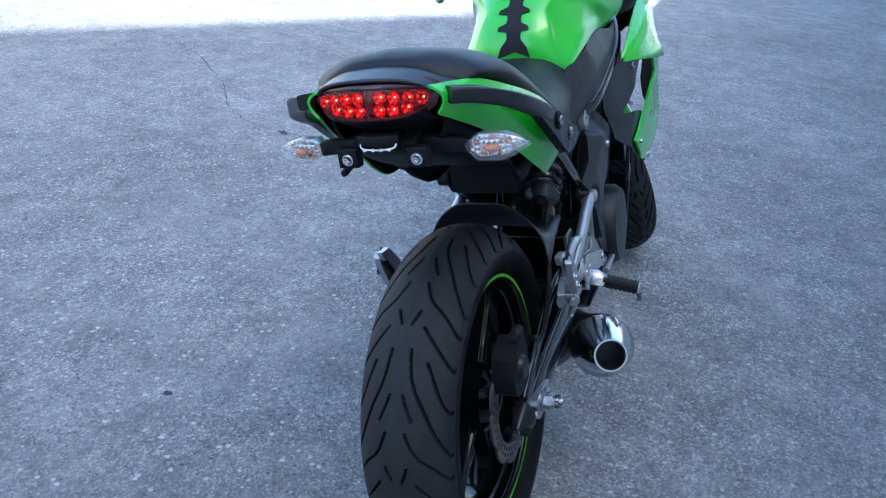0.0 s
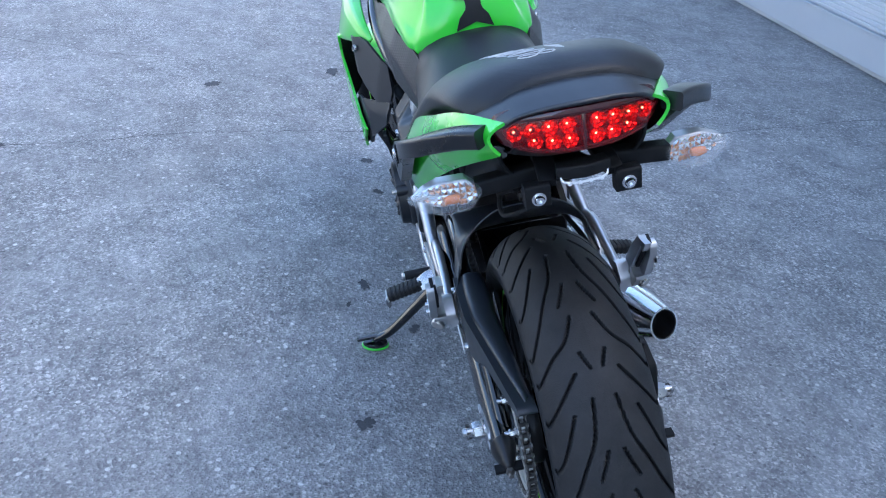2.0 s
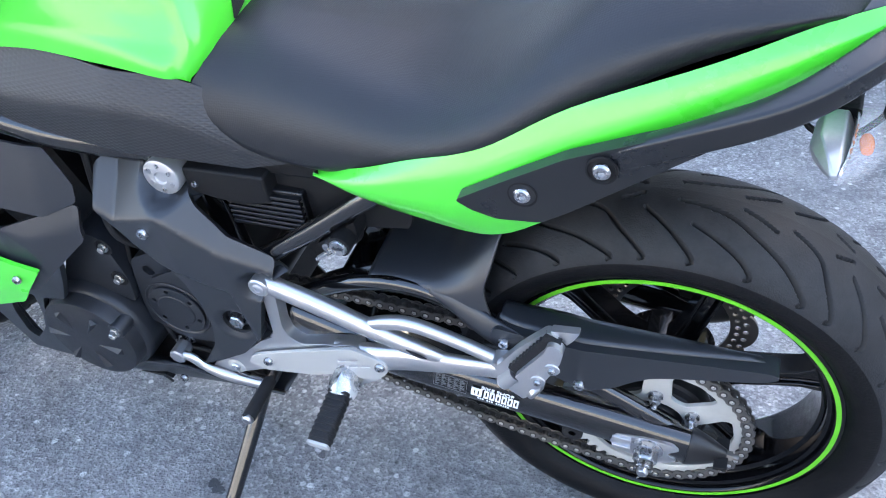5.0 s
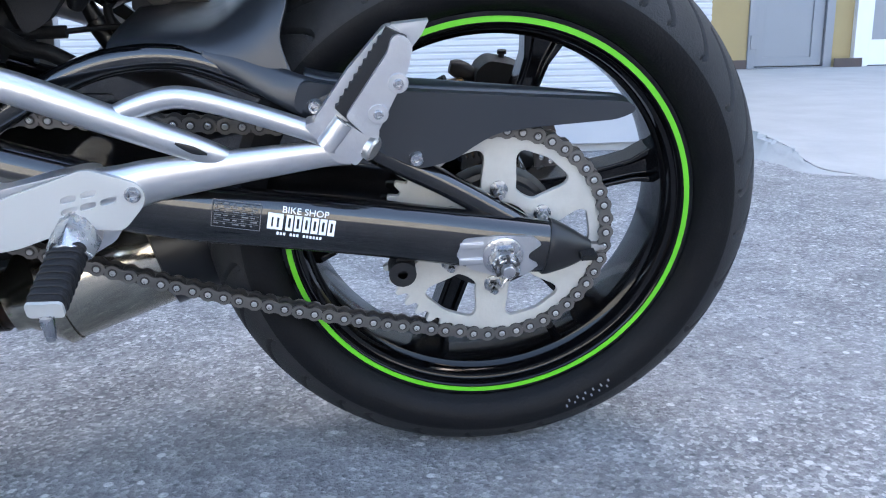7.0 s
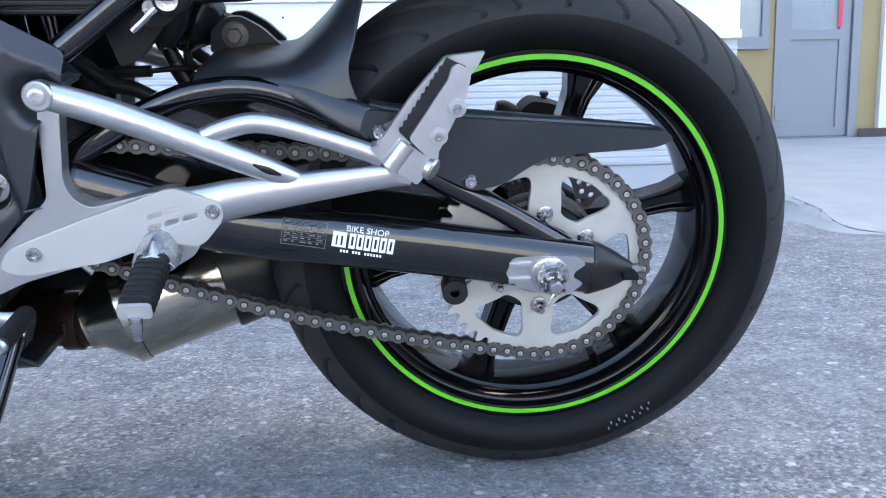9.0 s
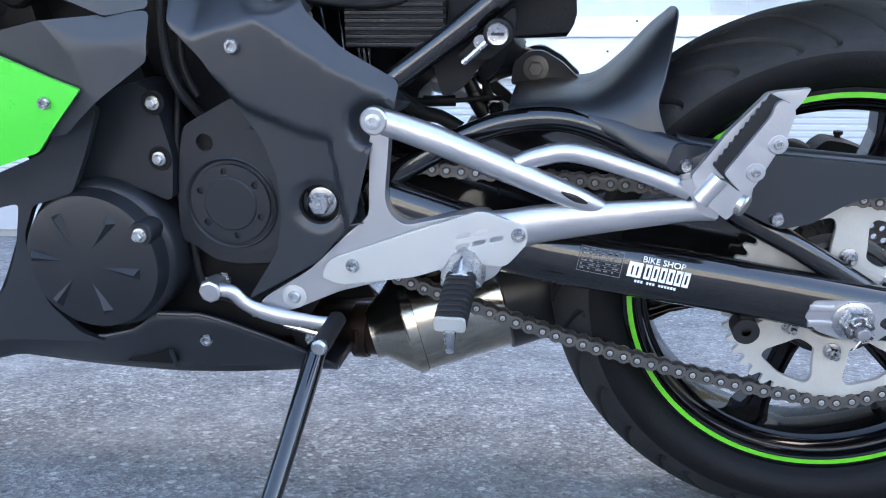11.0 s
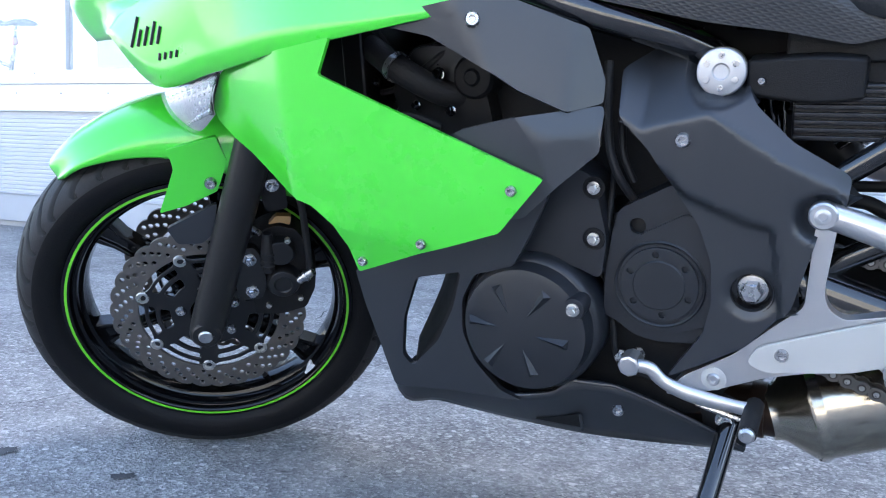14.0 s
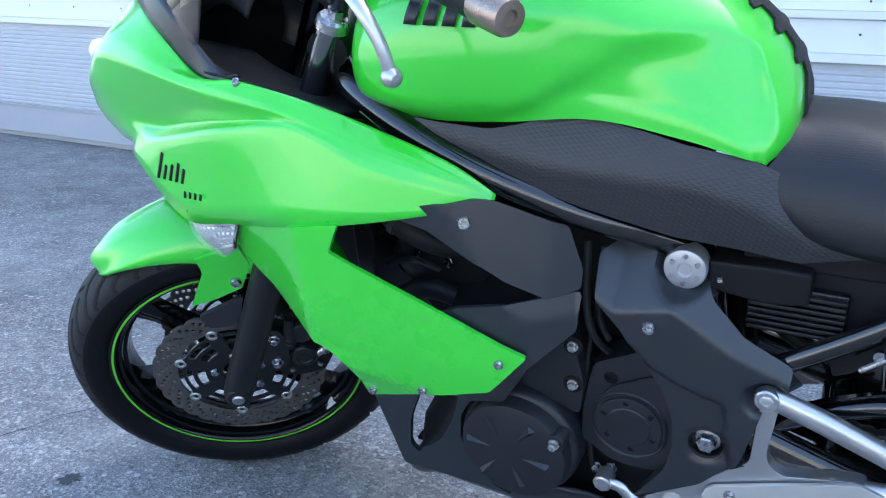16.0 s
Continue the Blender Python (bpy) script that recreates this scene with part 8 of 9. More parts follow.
for pts, rad in (([(1.00, 0.12, 0.70), (0.96, 0.135, 0.66), (0.93, 0.12, 0.60), (0.90, 0.11, 0.56)], 0.006), ([(1.02, 0.10, 0.62), (0.97, 0.125, 0.63), (0.92, 0.13, 0.66), (0.88, 0.12, 0.69)], 0.004), ([(0.99, 0.13, 0.58), (0.95, 0.14, 0.60), (0.91, 0.13, 0.585)], 0.005)):
    part("wiring", tube(pts, rad, 8, 6), RUBBER, RAD, "black wiring behind the fairing")
for p, rad in (((0.905, 0.138, 0.648), 0.009), ((0.935, 0.140, 0.612), 0.006), ((0.965, 0.138, 0.668), 0.006), ((0.985, 0.145, 0.640), 0.005), ((0.89, 0.140, 0.606), 0.007)):
    bolt(RAD, p, (0.2, 1, 0.2), rad * 0.7, 0.008, DARK_CHROME, "hex")
part("horn", spin([(0.0, 0.10), (0.034, 0.10), (0.036, 0.108), (0.034, 0.116), (0.026, 0.117), (0.024, 0.121), (0.010, 0.122), (0.008, 0.128), (0, 0.128)], axis((0.955, 0.0, 0.588), (0, 1, 0)), 32), SATIN, RAD, "round black horn")
part("inner_panel", plate([(1.03, 0.50), (1.10, 0.52), (1.14, 0.60), (1.14, 0.76), (1.03, 0.76)], 0.060, 0.065, r=0.01), PLASTIC_DARK, BIKE, "black inner fairing panel")
# Added dark plate that stops a bright gap from showing behind the cap.
part("frame_inner", plate([(0.50, 0.63), (0.50, 0.725), (0.66, 0.745), (0.66, 0.655)], 0.040, 0.046, r=0.008), PLASTIC_DARK, FRAME, "black plate added behind the frame cap to close a light gap")
part("air_box", plate([(0.60, 0.70), (0.98, 0.74), (0.98, 0.82), (0.60, 0.80)], -0.12, 0.12, r=0.02), PLASTIC_DARK, BIKE, "black air box under the tank", bevel=0.01)

# -- green fairing --
for s in (1, -1):
    # lower side panel
    k = 1.0 if s > 0 else 0.92
    fy = lambda x, z: k * flank_y(x, z)
    low = part("side_fairing", shell([(1.2039, 0.6447), (1.1371, 0.6722), (0.9750, 0.7015), (0.9935, 0.6620), (0.7443, 0.5523), (0.7934, 0.4928), (0.8971, 0.4582), (0.9838, 0.4246), (0.9844, 0.4608), (0.9952, 0.4904), (1.0212, 0.5126), (1.0721, 0.5291), (1.1212, 0.5510), (1.1642, 0.5729), (1.1981, 0.5971)], fy, 0.014, (), 0.004, s), GREEN, BIKE, "glossy lime green lower side fairing", solid=0.006, bevel=0.004, segments=3, inner=PLASTIC_DARK)
    for p in ((0.7769, 0.5410), (0.8855, 0.4742), (0.9711, 0.4423)):
        bolt(low, (p[0], s * (fy(*p) + 0.0005), p[1]), (0, s, 0), 0.0072, 0.005)
    # upper cowl: rows from the nose back, each from the screen edge down to the lower edge
    up = part("upper_cowl", loft([creased(row) for row in [
        [(1.440, s * 0.000, 0.930), (1.520, s * 0.000, 0.865), (1.565, s * 0.000, 0.815), (1.588, s * 0.000, 0.775), (1.592, s * 0.000, 0.745), (1.580, s * 0.0, 0.715), (1.555, s * 0.000, 0.690)],
        [(1.420, s * 0.060, 0.925), (1.500, s * 0.060, 0.860), (1.543, s * 0.064, 0.812), (1.565, s * 0.066, 0.772), (1.568, s * 0.065, 0.742), (1.556, s * 0.062, 0.715), (1.535, s * 0.058, 0.690)],
        [(1.360, s * 0.110, 0.915), (1.425, s * 0.128, 0.882), (1.462, s * 0.134, 0.850), (1.484, s * 0.131, 0.810), (1.474, s * 0.119, 0.755), (1.466, s * 0.112, 0.724), (1.452, s * 0.108, 0.697)],
        [(1.296, s * 0.154, 0.893), (1.340, s * 0.168, 0.872), (1.366, s * 0.172, 0.850), (1.380, s * 0.157, 0.800), (1.358, s * 0.143, 0.750), (1.352, s * 0.166, 0.738), (1.392, s * 0.166, 0.706)],
        [(1.222, s * 0.178, 0.845), (1.262, s * 0.190, 0.853), (1.286, s * 0.195, 0.845), (1.292, s * 0.178, 0.803), (1.274, s * 0.164, 0.768), (1.270, s * 0.194, 0.760), (1.280, s * 0.206, 0.642)],
        [(1.143, s * 0.197, 0.849), (1.170, s * 0.208, 0.840), (1.182, s * 0.212, 0.831), (1.182, s * 0.202, 0.808), (1.172, s * 0.194, 0.792), (1.168, s * 0.216, 0.787), (1.165, s * 0.232, 0.661)],
        [(1.040, s * 0.192, 0.828), (1.056, s * 0.207, 0.820), (1.060, s * 0.212, 0.815), (1.060, s * 0.213, 0.810), (1.060, s * 0.216, 0.806), (1.058, s * 0.220, 0.800), (1.045, s * 0.257, 0.687)],
        [(0.940, s * 0.192, 0.801), (0.945, s * 0.210, 0.793), (0.945, s * 0.217, 0.787), (0.945, s * 0.221, 0.782), (0.945, s * 0.225, 0.776), (0.945, s * 0.231, 0.766), (0.945, s * 0.249, 0.704)],
        [(0.850, s * 0.192, 0.771), (0.850, s * 0.202, 0.765), (0.850, s * 0.206, 0.761), (0.850, s * 0.209, 0.757), (0.850, s * 0.211, 0.752), (0.850, s * 0.215, 0.744), (0.850, s * 0.222, 0.720)],
        [(0.798, s * 0.184, 0.735), (0.798, s * 0.185, 0.734), (0.798, s * 0.186, 0.733), (0.798, s * 0.187, 0.732), (0.798, s * 0.188, 0.731), (0.798, s * 0.190, 0.729), (0.798, s * 0.191, 0.727)]]], 6, 2), GREEN, BIKE, "glossy lime green upper cowl", solid=0.004, angle=60, inner=PLASTIC_DARK)
    bolt(up, (1.142, s * 0.199, 0.847), (0, s * 0.7, 0.7), 0.007, 0.004)
    # model name as plain bars
    if s > 0:
        tree = BVHTree.FromPolygons([v.co for v in up.data.vertices], [p.vertices for p in up.data.polygons])
        slant = lambda x, z0, z1, k=0.16: [(x, z0), (x - k * (z1 - z0), z1)]
        for name, label, lines, rad in (("model_mark", "black model name drawn as plain slanted bars", [slant(1.330 - 0.0150 * k, 0.690 + 0.0012 * k, (0.728, 0.712, 0.716, 0.722, 0.716)[k], 0.42) for k in range(5)], 0.0028), ("class_mark", "small black lettering drawn as plain bars", [slant(1.268 - 0.0125 * k, 0.6745 + 0.0015 * k, 0.6830 + 0.0015 * k, 0.3) for k in range(4)], 0.0024)):
            bms = []
            for line in lines:
                pts = []
                for q in spline(line, 6):
                    hit = tree.ray_cast(Vector((q[0], 0.5, q[1])), Vector((0, -1, 0)))
                    if hit[0]:
                        pts.append(hit[0] + Vector((0, 0.0002, 0)))
                if len(pts) > 2:
                    bms.append(tube(pts, rad, 6, 1))
            part(name, both(*bms), BLACK_INK, up, label)
    # front turn signal set in the gap under the cowl
    ind = part("front_turn_signal", sheet([(1.292, s * 0.180, 0.630), (1.24, s * 0.199, 0.645), (1.162, s * 0.214, 0.662)], [(1.250, s * 0.182, 0.582), (1.225, s * 0.192, 0.584), (1.193, s * 0.200, 0.606)], 0.010, 6, 6, (0, s, 0)), SIGNAL_BACK, BIKE, "flush turn signal with a clear ribbed lens")
    part("lens", sheet([(1.292, s * 0.187, 0.631), (1.24, s * 0.206, 0.646), (1.160, s * 0.221, 0.663)], [(1.250, s * 0.189, 0.580), (1.225, s * 0.199, 0.582), (1.191, s * 0.207, 0.604)], 0.012, 6, 6, (0, s, 0)), CLEAR, ind, "clear lens", solid=0.003)
    corners = [Vector(p) for p in ((1.288, 0.184, 0.629), (1.166, 0.217, 0.659), (1.250, 0.186, 0.586), (1.196, 0.204, 0.607))]

    def glint(u, v, s=s):
        q = (corners[0].lerp(corners[1], u)).lerp(corners[2].lerp(corners[3], u), v)
        return (q.x, s * (q.y + 0.018 * u * (1 - u) + 0.012 * v * (1 - v)), q.z)

    part("reflector", prisms(glint, 9, 6, (0, s, 0), 0.0030), MIRROR_FACET, ind, "bright stepped reflector", angle=5)
    part("inner_edge", tube([glint(1.0, 0.0), glint(1.0, 0.5), glint(1.0, 1.0)], 0.0028, 8, 3), PLASTIC_DARK, ind, "dark edge beside the fairing")

    # black band along the lower edge of the screen
    part("screen_band", sheet([(1.452, s * 0.001, 0.9345), (1.432, s * 0.062, 0.9295), (1.368, s * 0.114, 0.9185), (1.304, s * 0.1545, 0.8945), (1.226, s * 0.1785, 0.843), (1.165, s * 0.193, 0.8475)], [(1.395, s * 0.001, 0.974), (1.372, s * 0.071, 0.968), (1.320, s * 0.126, 0.953), (1.256, s * 0.163, 0.918), (1.197, s * 0.172, 0.860), (1.150, s * 0.180, 0.850)], 0.004, 5, 4, (0, s * 0.6, 0.8)), PLASTIC, BIKE, "matte black band below the windscreen", solid=0.002)
    # inner black trim beside the screen
    part("inner_trim", loft([
        [(1.300, s * 0.148, 0.892), (1.26, s * 0.10, 0.868), (1.24, s * 0.04, 0.84)],
        [(1.240, s * 0.170, 0.854), (1.21, s * 0.11, 0.838), (1.19, s * 0.05, 0.82)],
        [(1.140, s * 0.194, 0.850), (1.13, s * 0.13, 0.826), (1.12, s * 0.07, 0.81)],
        [(1.000, s * 0.182, 0.815), (1.00, s * 0.14, 0.805), (1.00, s * 0.09, 0.80)]], 4, 4), PLASTIC_DARK, BIKE, "black inner fairing trim", solid=0.003)
    part("screen", loft([
        [(1.440, s * 0.0, 0.930), (1.360, s * 0.0, 0.985), (1.285, s * 0.0, 1.045), (1.22, s * 0.0, 1.11)],
        [(1.420, s * 0.062, 0.925), (1.345, s * 0.070, 0.980), (1.275, s * 0.075, 1.040), (1.215, s * 0.075, 1.10)],
        [(1.360, s * 0.112, 0.915), (1.310, s * 0.125, 0.955), (1.255, s * 0.132, 1.005), (1.20, s * 0.128, 1.05)],
        [(1.300, s * 0.152, 0.892), (1.270, s * 0.160, 0.915), (1.235, s * 0.162, 0.945), (1.205, s * 0.155, 0.97)],
        [(1.245, s * 0.172, 0.854), (1.238, s * 0.173, 0.860), (1.230, s * 0.172, 0.868), (1.222, s * 0.170, 0.876)]], 4, 4), SCREEN, BIKE, "dark tinted windscreen half", solid=0.003)
POS = part("position_lamp", spin([(0.0, 0.030), (0.010, 0.028), (0.018, 0.022), (0.0235, 0.012), (0.025, 0.0), (0.025, -0.05), (0, -0.05)], axis((1.605, -0.012, 0.803), (0.95, 0, 0.25)), 24), REFLECTOR, BIKE, "clear ribbed position lamp on the nose")
for k in range(5):
    part("lens_rib", spin([(0.0245, -0.0012), (0.0262, 0.0), (0.0245, 0.0012)], axis((1.605 - 0.006 * k, -0.012, 0.803 - 0.0016 * k), (0.95, 0, 0.25)), 24, closed=True), CLEAR, POS)
part("headlight", loft([
    [(1.555, 0.0, 0.700), (1.545, 0.055, 0.700), (1.47, 0.105, 0.705)],
    [(1.535, 0.0, 0.694), (1.525, 0.052, 0.695), (1.455, 0.100, 0.700)],
    [(1.510, 0.0, 0.690), (1.50, 0.048, 0.691), (1.44, 0.095, 0.696)]], 4, 4, mirror=True), CLEAR, BIKE, "headlight under the nose")
part("headlight_bowl", loft([
    [(1.54, 0.0, 0.708), (1.53, 0.055, 0.708), (1.45, 0.102, 0.712)],
    [(1.47, 0.0, 0.700), (1.46, 0.048, 0.701), (1.40, 0.095, 0.706)],
    [(1.40, 0.0, 0.696), (1.39, 0.045, 0.697), (1.34, 0.085, 0.702)]], 4, 4, mirror=True), PLASTIC_DARK, BIKE, solid=0.003)
part("dash", loft([
    [(1.30, 0.0, 0.93), (1.30, 0.06, 0.925), (1.29, 0.10, 0.90)],
    [(1.25, 0.0, 0.97), (1.25, 0.06, 0.965), (1.24, 0.09, 0.92)],
    [(1.20, 0.0, 0.93), (1.20, 0.06, 0.925), (1.20, 0.09, 0.90)]], 4, 4, mirror=True), PLASTIC_DARK, BIKE, "black instrument housing", solid=0.004)

# -- front fork and everything that steers --
FORK = part("front_fork", steered(tube([FRONT_AXLE + HEAD * 0.30 + Vector((0, 0.10, 0)), FRONT_AXLE + HEAD * 0.70 + Vector((0, 0.10, 0))], 0.0205, 20, 1)), DARK_CHROME, BIKE, "telescopic front fork with black sliders")
part("right_stanchion", steered(tube([FRONT_AXLE + HEAD * 0.30 + Vector((0, -0.10, 0)), FRONT_AXLE + HEAD * 0.70 + Vector((0, -0.10, 0))], 0.0205, 20, 1)), DARK_CHROME, FORK)
for s in (1, -1):
    yy = Vector((0, s * 0.10, 0))
    part("slider", steered(tube([FRONT_AXLE + HEAD * -0.028 + yy, FRONT_AXLE + HEAD * -0.015 + yy, FRONT_AXLE + HEAD * 0.03 + yy, FRONT_AXLE + HEAD * 0.10 + yy, FRONT_AXLE + HEAD * 0.29 + yy, FRONT_AXLE + HEAD * 0.33 + yy], [0.014, 0.0245, 0.0265, 0.0262, 0.0270, 0.0275], 24, 4)), SATIN_BLACK, FORK, "matte black fork slider")
    part("axle_clamp", steered(spin([(0, -0.02), (0.021, -0.02), (0.022, 0.010), (0.019, 0.013), (0.013, 0.013), (0.012, 0.009), (0.0, 0.009)], axis(FRONT_AXLE + Vector((0, s * 0.112, 0)), (0, s, 0)), 28)), SATIN_BLACK, FORK)
    part("axle_end", steered(spin([(0.011, 0.009), (0.011, 0.015), (0.009, 0.017), (0.0, 0.017)], axis(FRONT_AXLE + Vector((0, s * 0.112, 0)), (0, s, 0)), 20)), ZINC, FORK)
    # caliper behind the slider
    turn = (lambda bm: bm) if s > 0 else flipped
    cal = part("front_caliper", steered(turn(plate([(1.335, 0.292), (1.300, 0.284), (1.257, 0.290), (1.238, 0.322), (1.232, 0.350), (1.240, 0.372), (1.236, 0.400), (1.250, 0.430), (1.278, 0.440), (1.302, 0.434), (1.326, 0.420), (1.322, 0.380), (1.332, 0.345)], 0.040, 0.088, r=0.006))), PLASTIC_DARK, FORK, "dark two-piston brake caliper", bevel=0.004)
    part("caliper_mount", steered(turn(plate([(1.352, 0.330), (1.318, 0.326), (1.306, 0.350), (1.304, 0.395), (1.312, 0.418), (1.340, 0.414), (1.350, 0.380)], 0.088, 0.103, r=0.008))), SATIN, cal, bevel=0.003)
    part("piston_housing", steered(both(
        spin([(0, -0.01), (0.0250, -0.01), (0.0250, 0.014), (0.0215, 0.020), (0.0135, 0.0215), (0.0120, 0.0195), (0, 0.0195)], axis((1.281, s * 0.090, 0.350), (0, s, 0)), 30),
        spin([(0, -0.01), (0.0225, -0.01), (0.0225, 0.010), (0.0190, 0.016), (0, 0.017)], axis((1.276, s * 0.090, 0.401), (0, s, 0)), 28))), SATIN, cal, "round piston housings", bevel=0.0008)
    part("pin_boot", steered(tube([(1.2990, s * 0.100, 0.3720), (1.2965, s * 0.100, 0.390), (1.2930, s * 0.100, 0.412), (1.2885, s * 0.100, 0.436)], [0.0085, 0.0108, 0.0100, 0.0070], 14, 4)), RUBBER, cal, "black rubber slider boot")
    for k in range(3):
        part("boot_fold", steered(spin([(0.0095, -0.0018), (0.0122, 0.0), (0.0095, 0.0018)], axis((1.2975 - 0.002 * k, s * 0.100, 0.384 + 0.0095 * k), (-0.17, 0, 0.98)), 18, closed=True)), RUBBER, cal)
    tab = plate([(1.252, 0.470), (1.284, 0.470), (1.288, 0.528), (1.262, 0.538), (1.250, 0.52)], 0.092, 0.098, r=0.006)
    part("hose_bracket", steered(turn(tab)), PLASTIC_DARK, FORK, bevel=0.001)
    for q in ((1.3215, 0.103, 0.3985), (1.3290, 0.103, 0.3430), (1.267, 0.098, 0.511)):
        b = bolt(cal, (0, 0, 0), (0, 1, 0), 0.0072, 0.011, ZINC, "hex")
        b.matrix_local = STEER @ axis((q[0], s * q[1], q[2]), (0, s, 0))
    for q in ((1.312, 0.090, 0.306), (1.262, 0.100, 0.420), (1.262, 0.092, 0.312)):
        b = bolt(cal, (0, 0, 0), (0, 1, 0), 0.0058, 0.006, PIN_STEEL)
        b.matrix_local = STEER @ axis((q[0], s * q[1], q[2]), (0, s, 0))
    part("pad_spring", steered(turn(plate([(1.288, 0.440), (1.274, 0.452), (1.252, 0.448), (1.256, 0.434), (1.270, 0.441)], 0.070, 0.082, r=0.003))), BRASS, cal, "brown pad spring", bevel=0.001)
    part("bleed_valve", steered(tube([(1.302, s * 0.090, 0.432), (1.309, s * 0.094, 0.444), (1.315, s * 0.096, 0.452)], [0.0050, 0.0042, 0.0030], 10, 3)), ZINC, cal, "steel bleed valve")
    part("brake_hose", steered(tube([(1.240, s * 0.100, 0.358), (1.236, s * 0.098, 0.40), (1.233, s * 0.094, 0.46), (1.233, s * 0.09, 0.51), (1.22, s * 0.08, 0.66), (1.16, s * 0.06, 0.78)], 0.0055, 10, 6)), RUBBER, FORK, "black brake hose")
    part("banjo", steered(both(tube([(1.258, s * 0.104, 0.350), (1.234, s * 0.106, 0.364)], 0.0072, 12, 1), spin([(0.0092, -0.002), (0.0092, 0.002), (0.0070, 0.002), (0.0070, -0.002)], axis((1.246, s * 0.105, 0.357), (-0.86, 0, 0.5)), 16, closed=True))), ZINC, cal, "steel hose fitting")
part("lower_yoke", steered(both(tube([FRONT_AXLE + HEAD * 0.47 + Vector((0, -0.115, 0)), FRONT_AXLE + HEAD * 0.47 + Vector((-0.03, 0, 0)), FRONT_AXLE + HEAD * 0.47 + Vector((0, 0.115, 0))], [0.03, 0.034, 0.03], 16, 4))), SATIN, FORK)
part("upper_yoke", steered(both(tube([FRONT_AXLE + HEAD * 0.675 + Vector((0, -0.115, 0)), FRONT_AXLE + HEAD * 0.675 + Vector((-0.03, 0, 0)), FRONT_AXLE + HEAD * 0.675 + Vector((0, 0.115, 0))], [0.026, 0.03, 0.026], 16, 4, 1, (1, 0, 0)))), SATIN, FORK)
for s in (1, -1):
    part("fork_cap", steered(both(spin([(0, 0), (0.022, 0), (0.022, 0.012), (0.018, 0.016), (0, 0.016)], axis(FRONT_AXLE + HEAD * 0.70 + Vector((0, s * 0.10, 0)), HEAD), 24), spin([(0.011, 0.016), (0.011, 0.026), (0, 0.026)], axis(FRONT_AXLE + HEAD * 0.70 + Vector((0, s * 0.10, 0)), HEAD), 6))), ZINC, FORK, "steel fork top cap")


def fender_row(a, r, w, drop):
    """One arched row of the front mudguard at an angle over the wheel."""
    c = Vector((FRONT_AXLE.x + math.cos(a) * r, 0, FRONT_AXLE.z + math.sin(a) * r))
    n = Vector((math.cos(a), 0, math.sin(a)))
    return [tuple(c), tuple(c + Vector((0, w * 0.45, 0)) - n * 0.004), tuple(c + Vector((0, w * 0.82, 0)) - n * 0.020), tuple(c + Vector((0, w, 0)) - n * (0.02 + drop * 0.5)), tuple(c + Vector((0, w * 0.99, 0)) - n * (0.02 + drop))]


FENDER = part("front_fender", steered(loft([fender_row(radians(d), r, w, q) for d, r, w, q in ((56, 0.318, 0.026, 0.003), (60, 0.323, 0.046, 0.009), (68, 0.329, 0.064, 0.014), (80, 0.334, 0.074, 0.028), (92, 0.337, 0.080, 0.041), (106, 0.340, 0.084, 0.06), (118, 0.343, 0.086, 0.08), (135, 0.340, 0.084, 0.06), (150, 0.336, 0.080, 0.035))], 4, 4, mirror=True)), GREEN, BIKE, "glossy lime green front mudguard", solid=0.003, angle=60, inner=PLASTIC_DARK)
for s in (1, -1):
    stay = plate([(1.402, 0.5900), (1.330, 0.600), (1.322, 0.562), (1.345, 0.5180), (1.394, 0.5015), (1.4330, 0.4960), (1.412, 0.5330), (1.3975, 0.5600), (1.3975, 0.5750)], 0.078, 0.0868, r=0.004)
    part("fender_stay", steered(moved(stay if s > 0 else flipped(stay), Matrix.Translation((0, 0, -0.010)))), GREEN, FENDER, "green side stay of the mudguard", bevel=0.003)
    shield = plate([(1.430, 0.470), (1.350, 0.500), (1.366, 0.452), (1.385, 0.438), (1.420, 0.442)], 0.080, 0.088, r=0.006)
    part("fork_shield", steered(moved(shield if s > 0 else flipped(shield), Matrix.Translation((0, 0, -0.010)))), PLASTIC, FENDER, "black fork shield", bevel=0.003)
    b = bolt(FENDER, (0, 0, 0), (0, 1, 0), 0.0105, 0.007, ZINC)
    b.matrix_local = STEER @ axis((1.352, s * 0.0868, 0.5225), (0, s, 0))

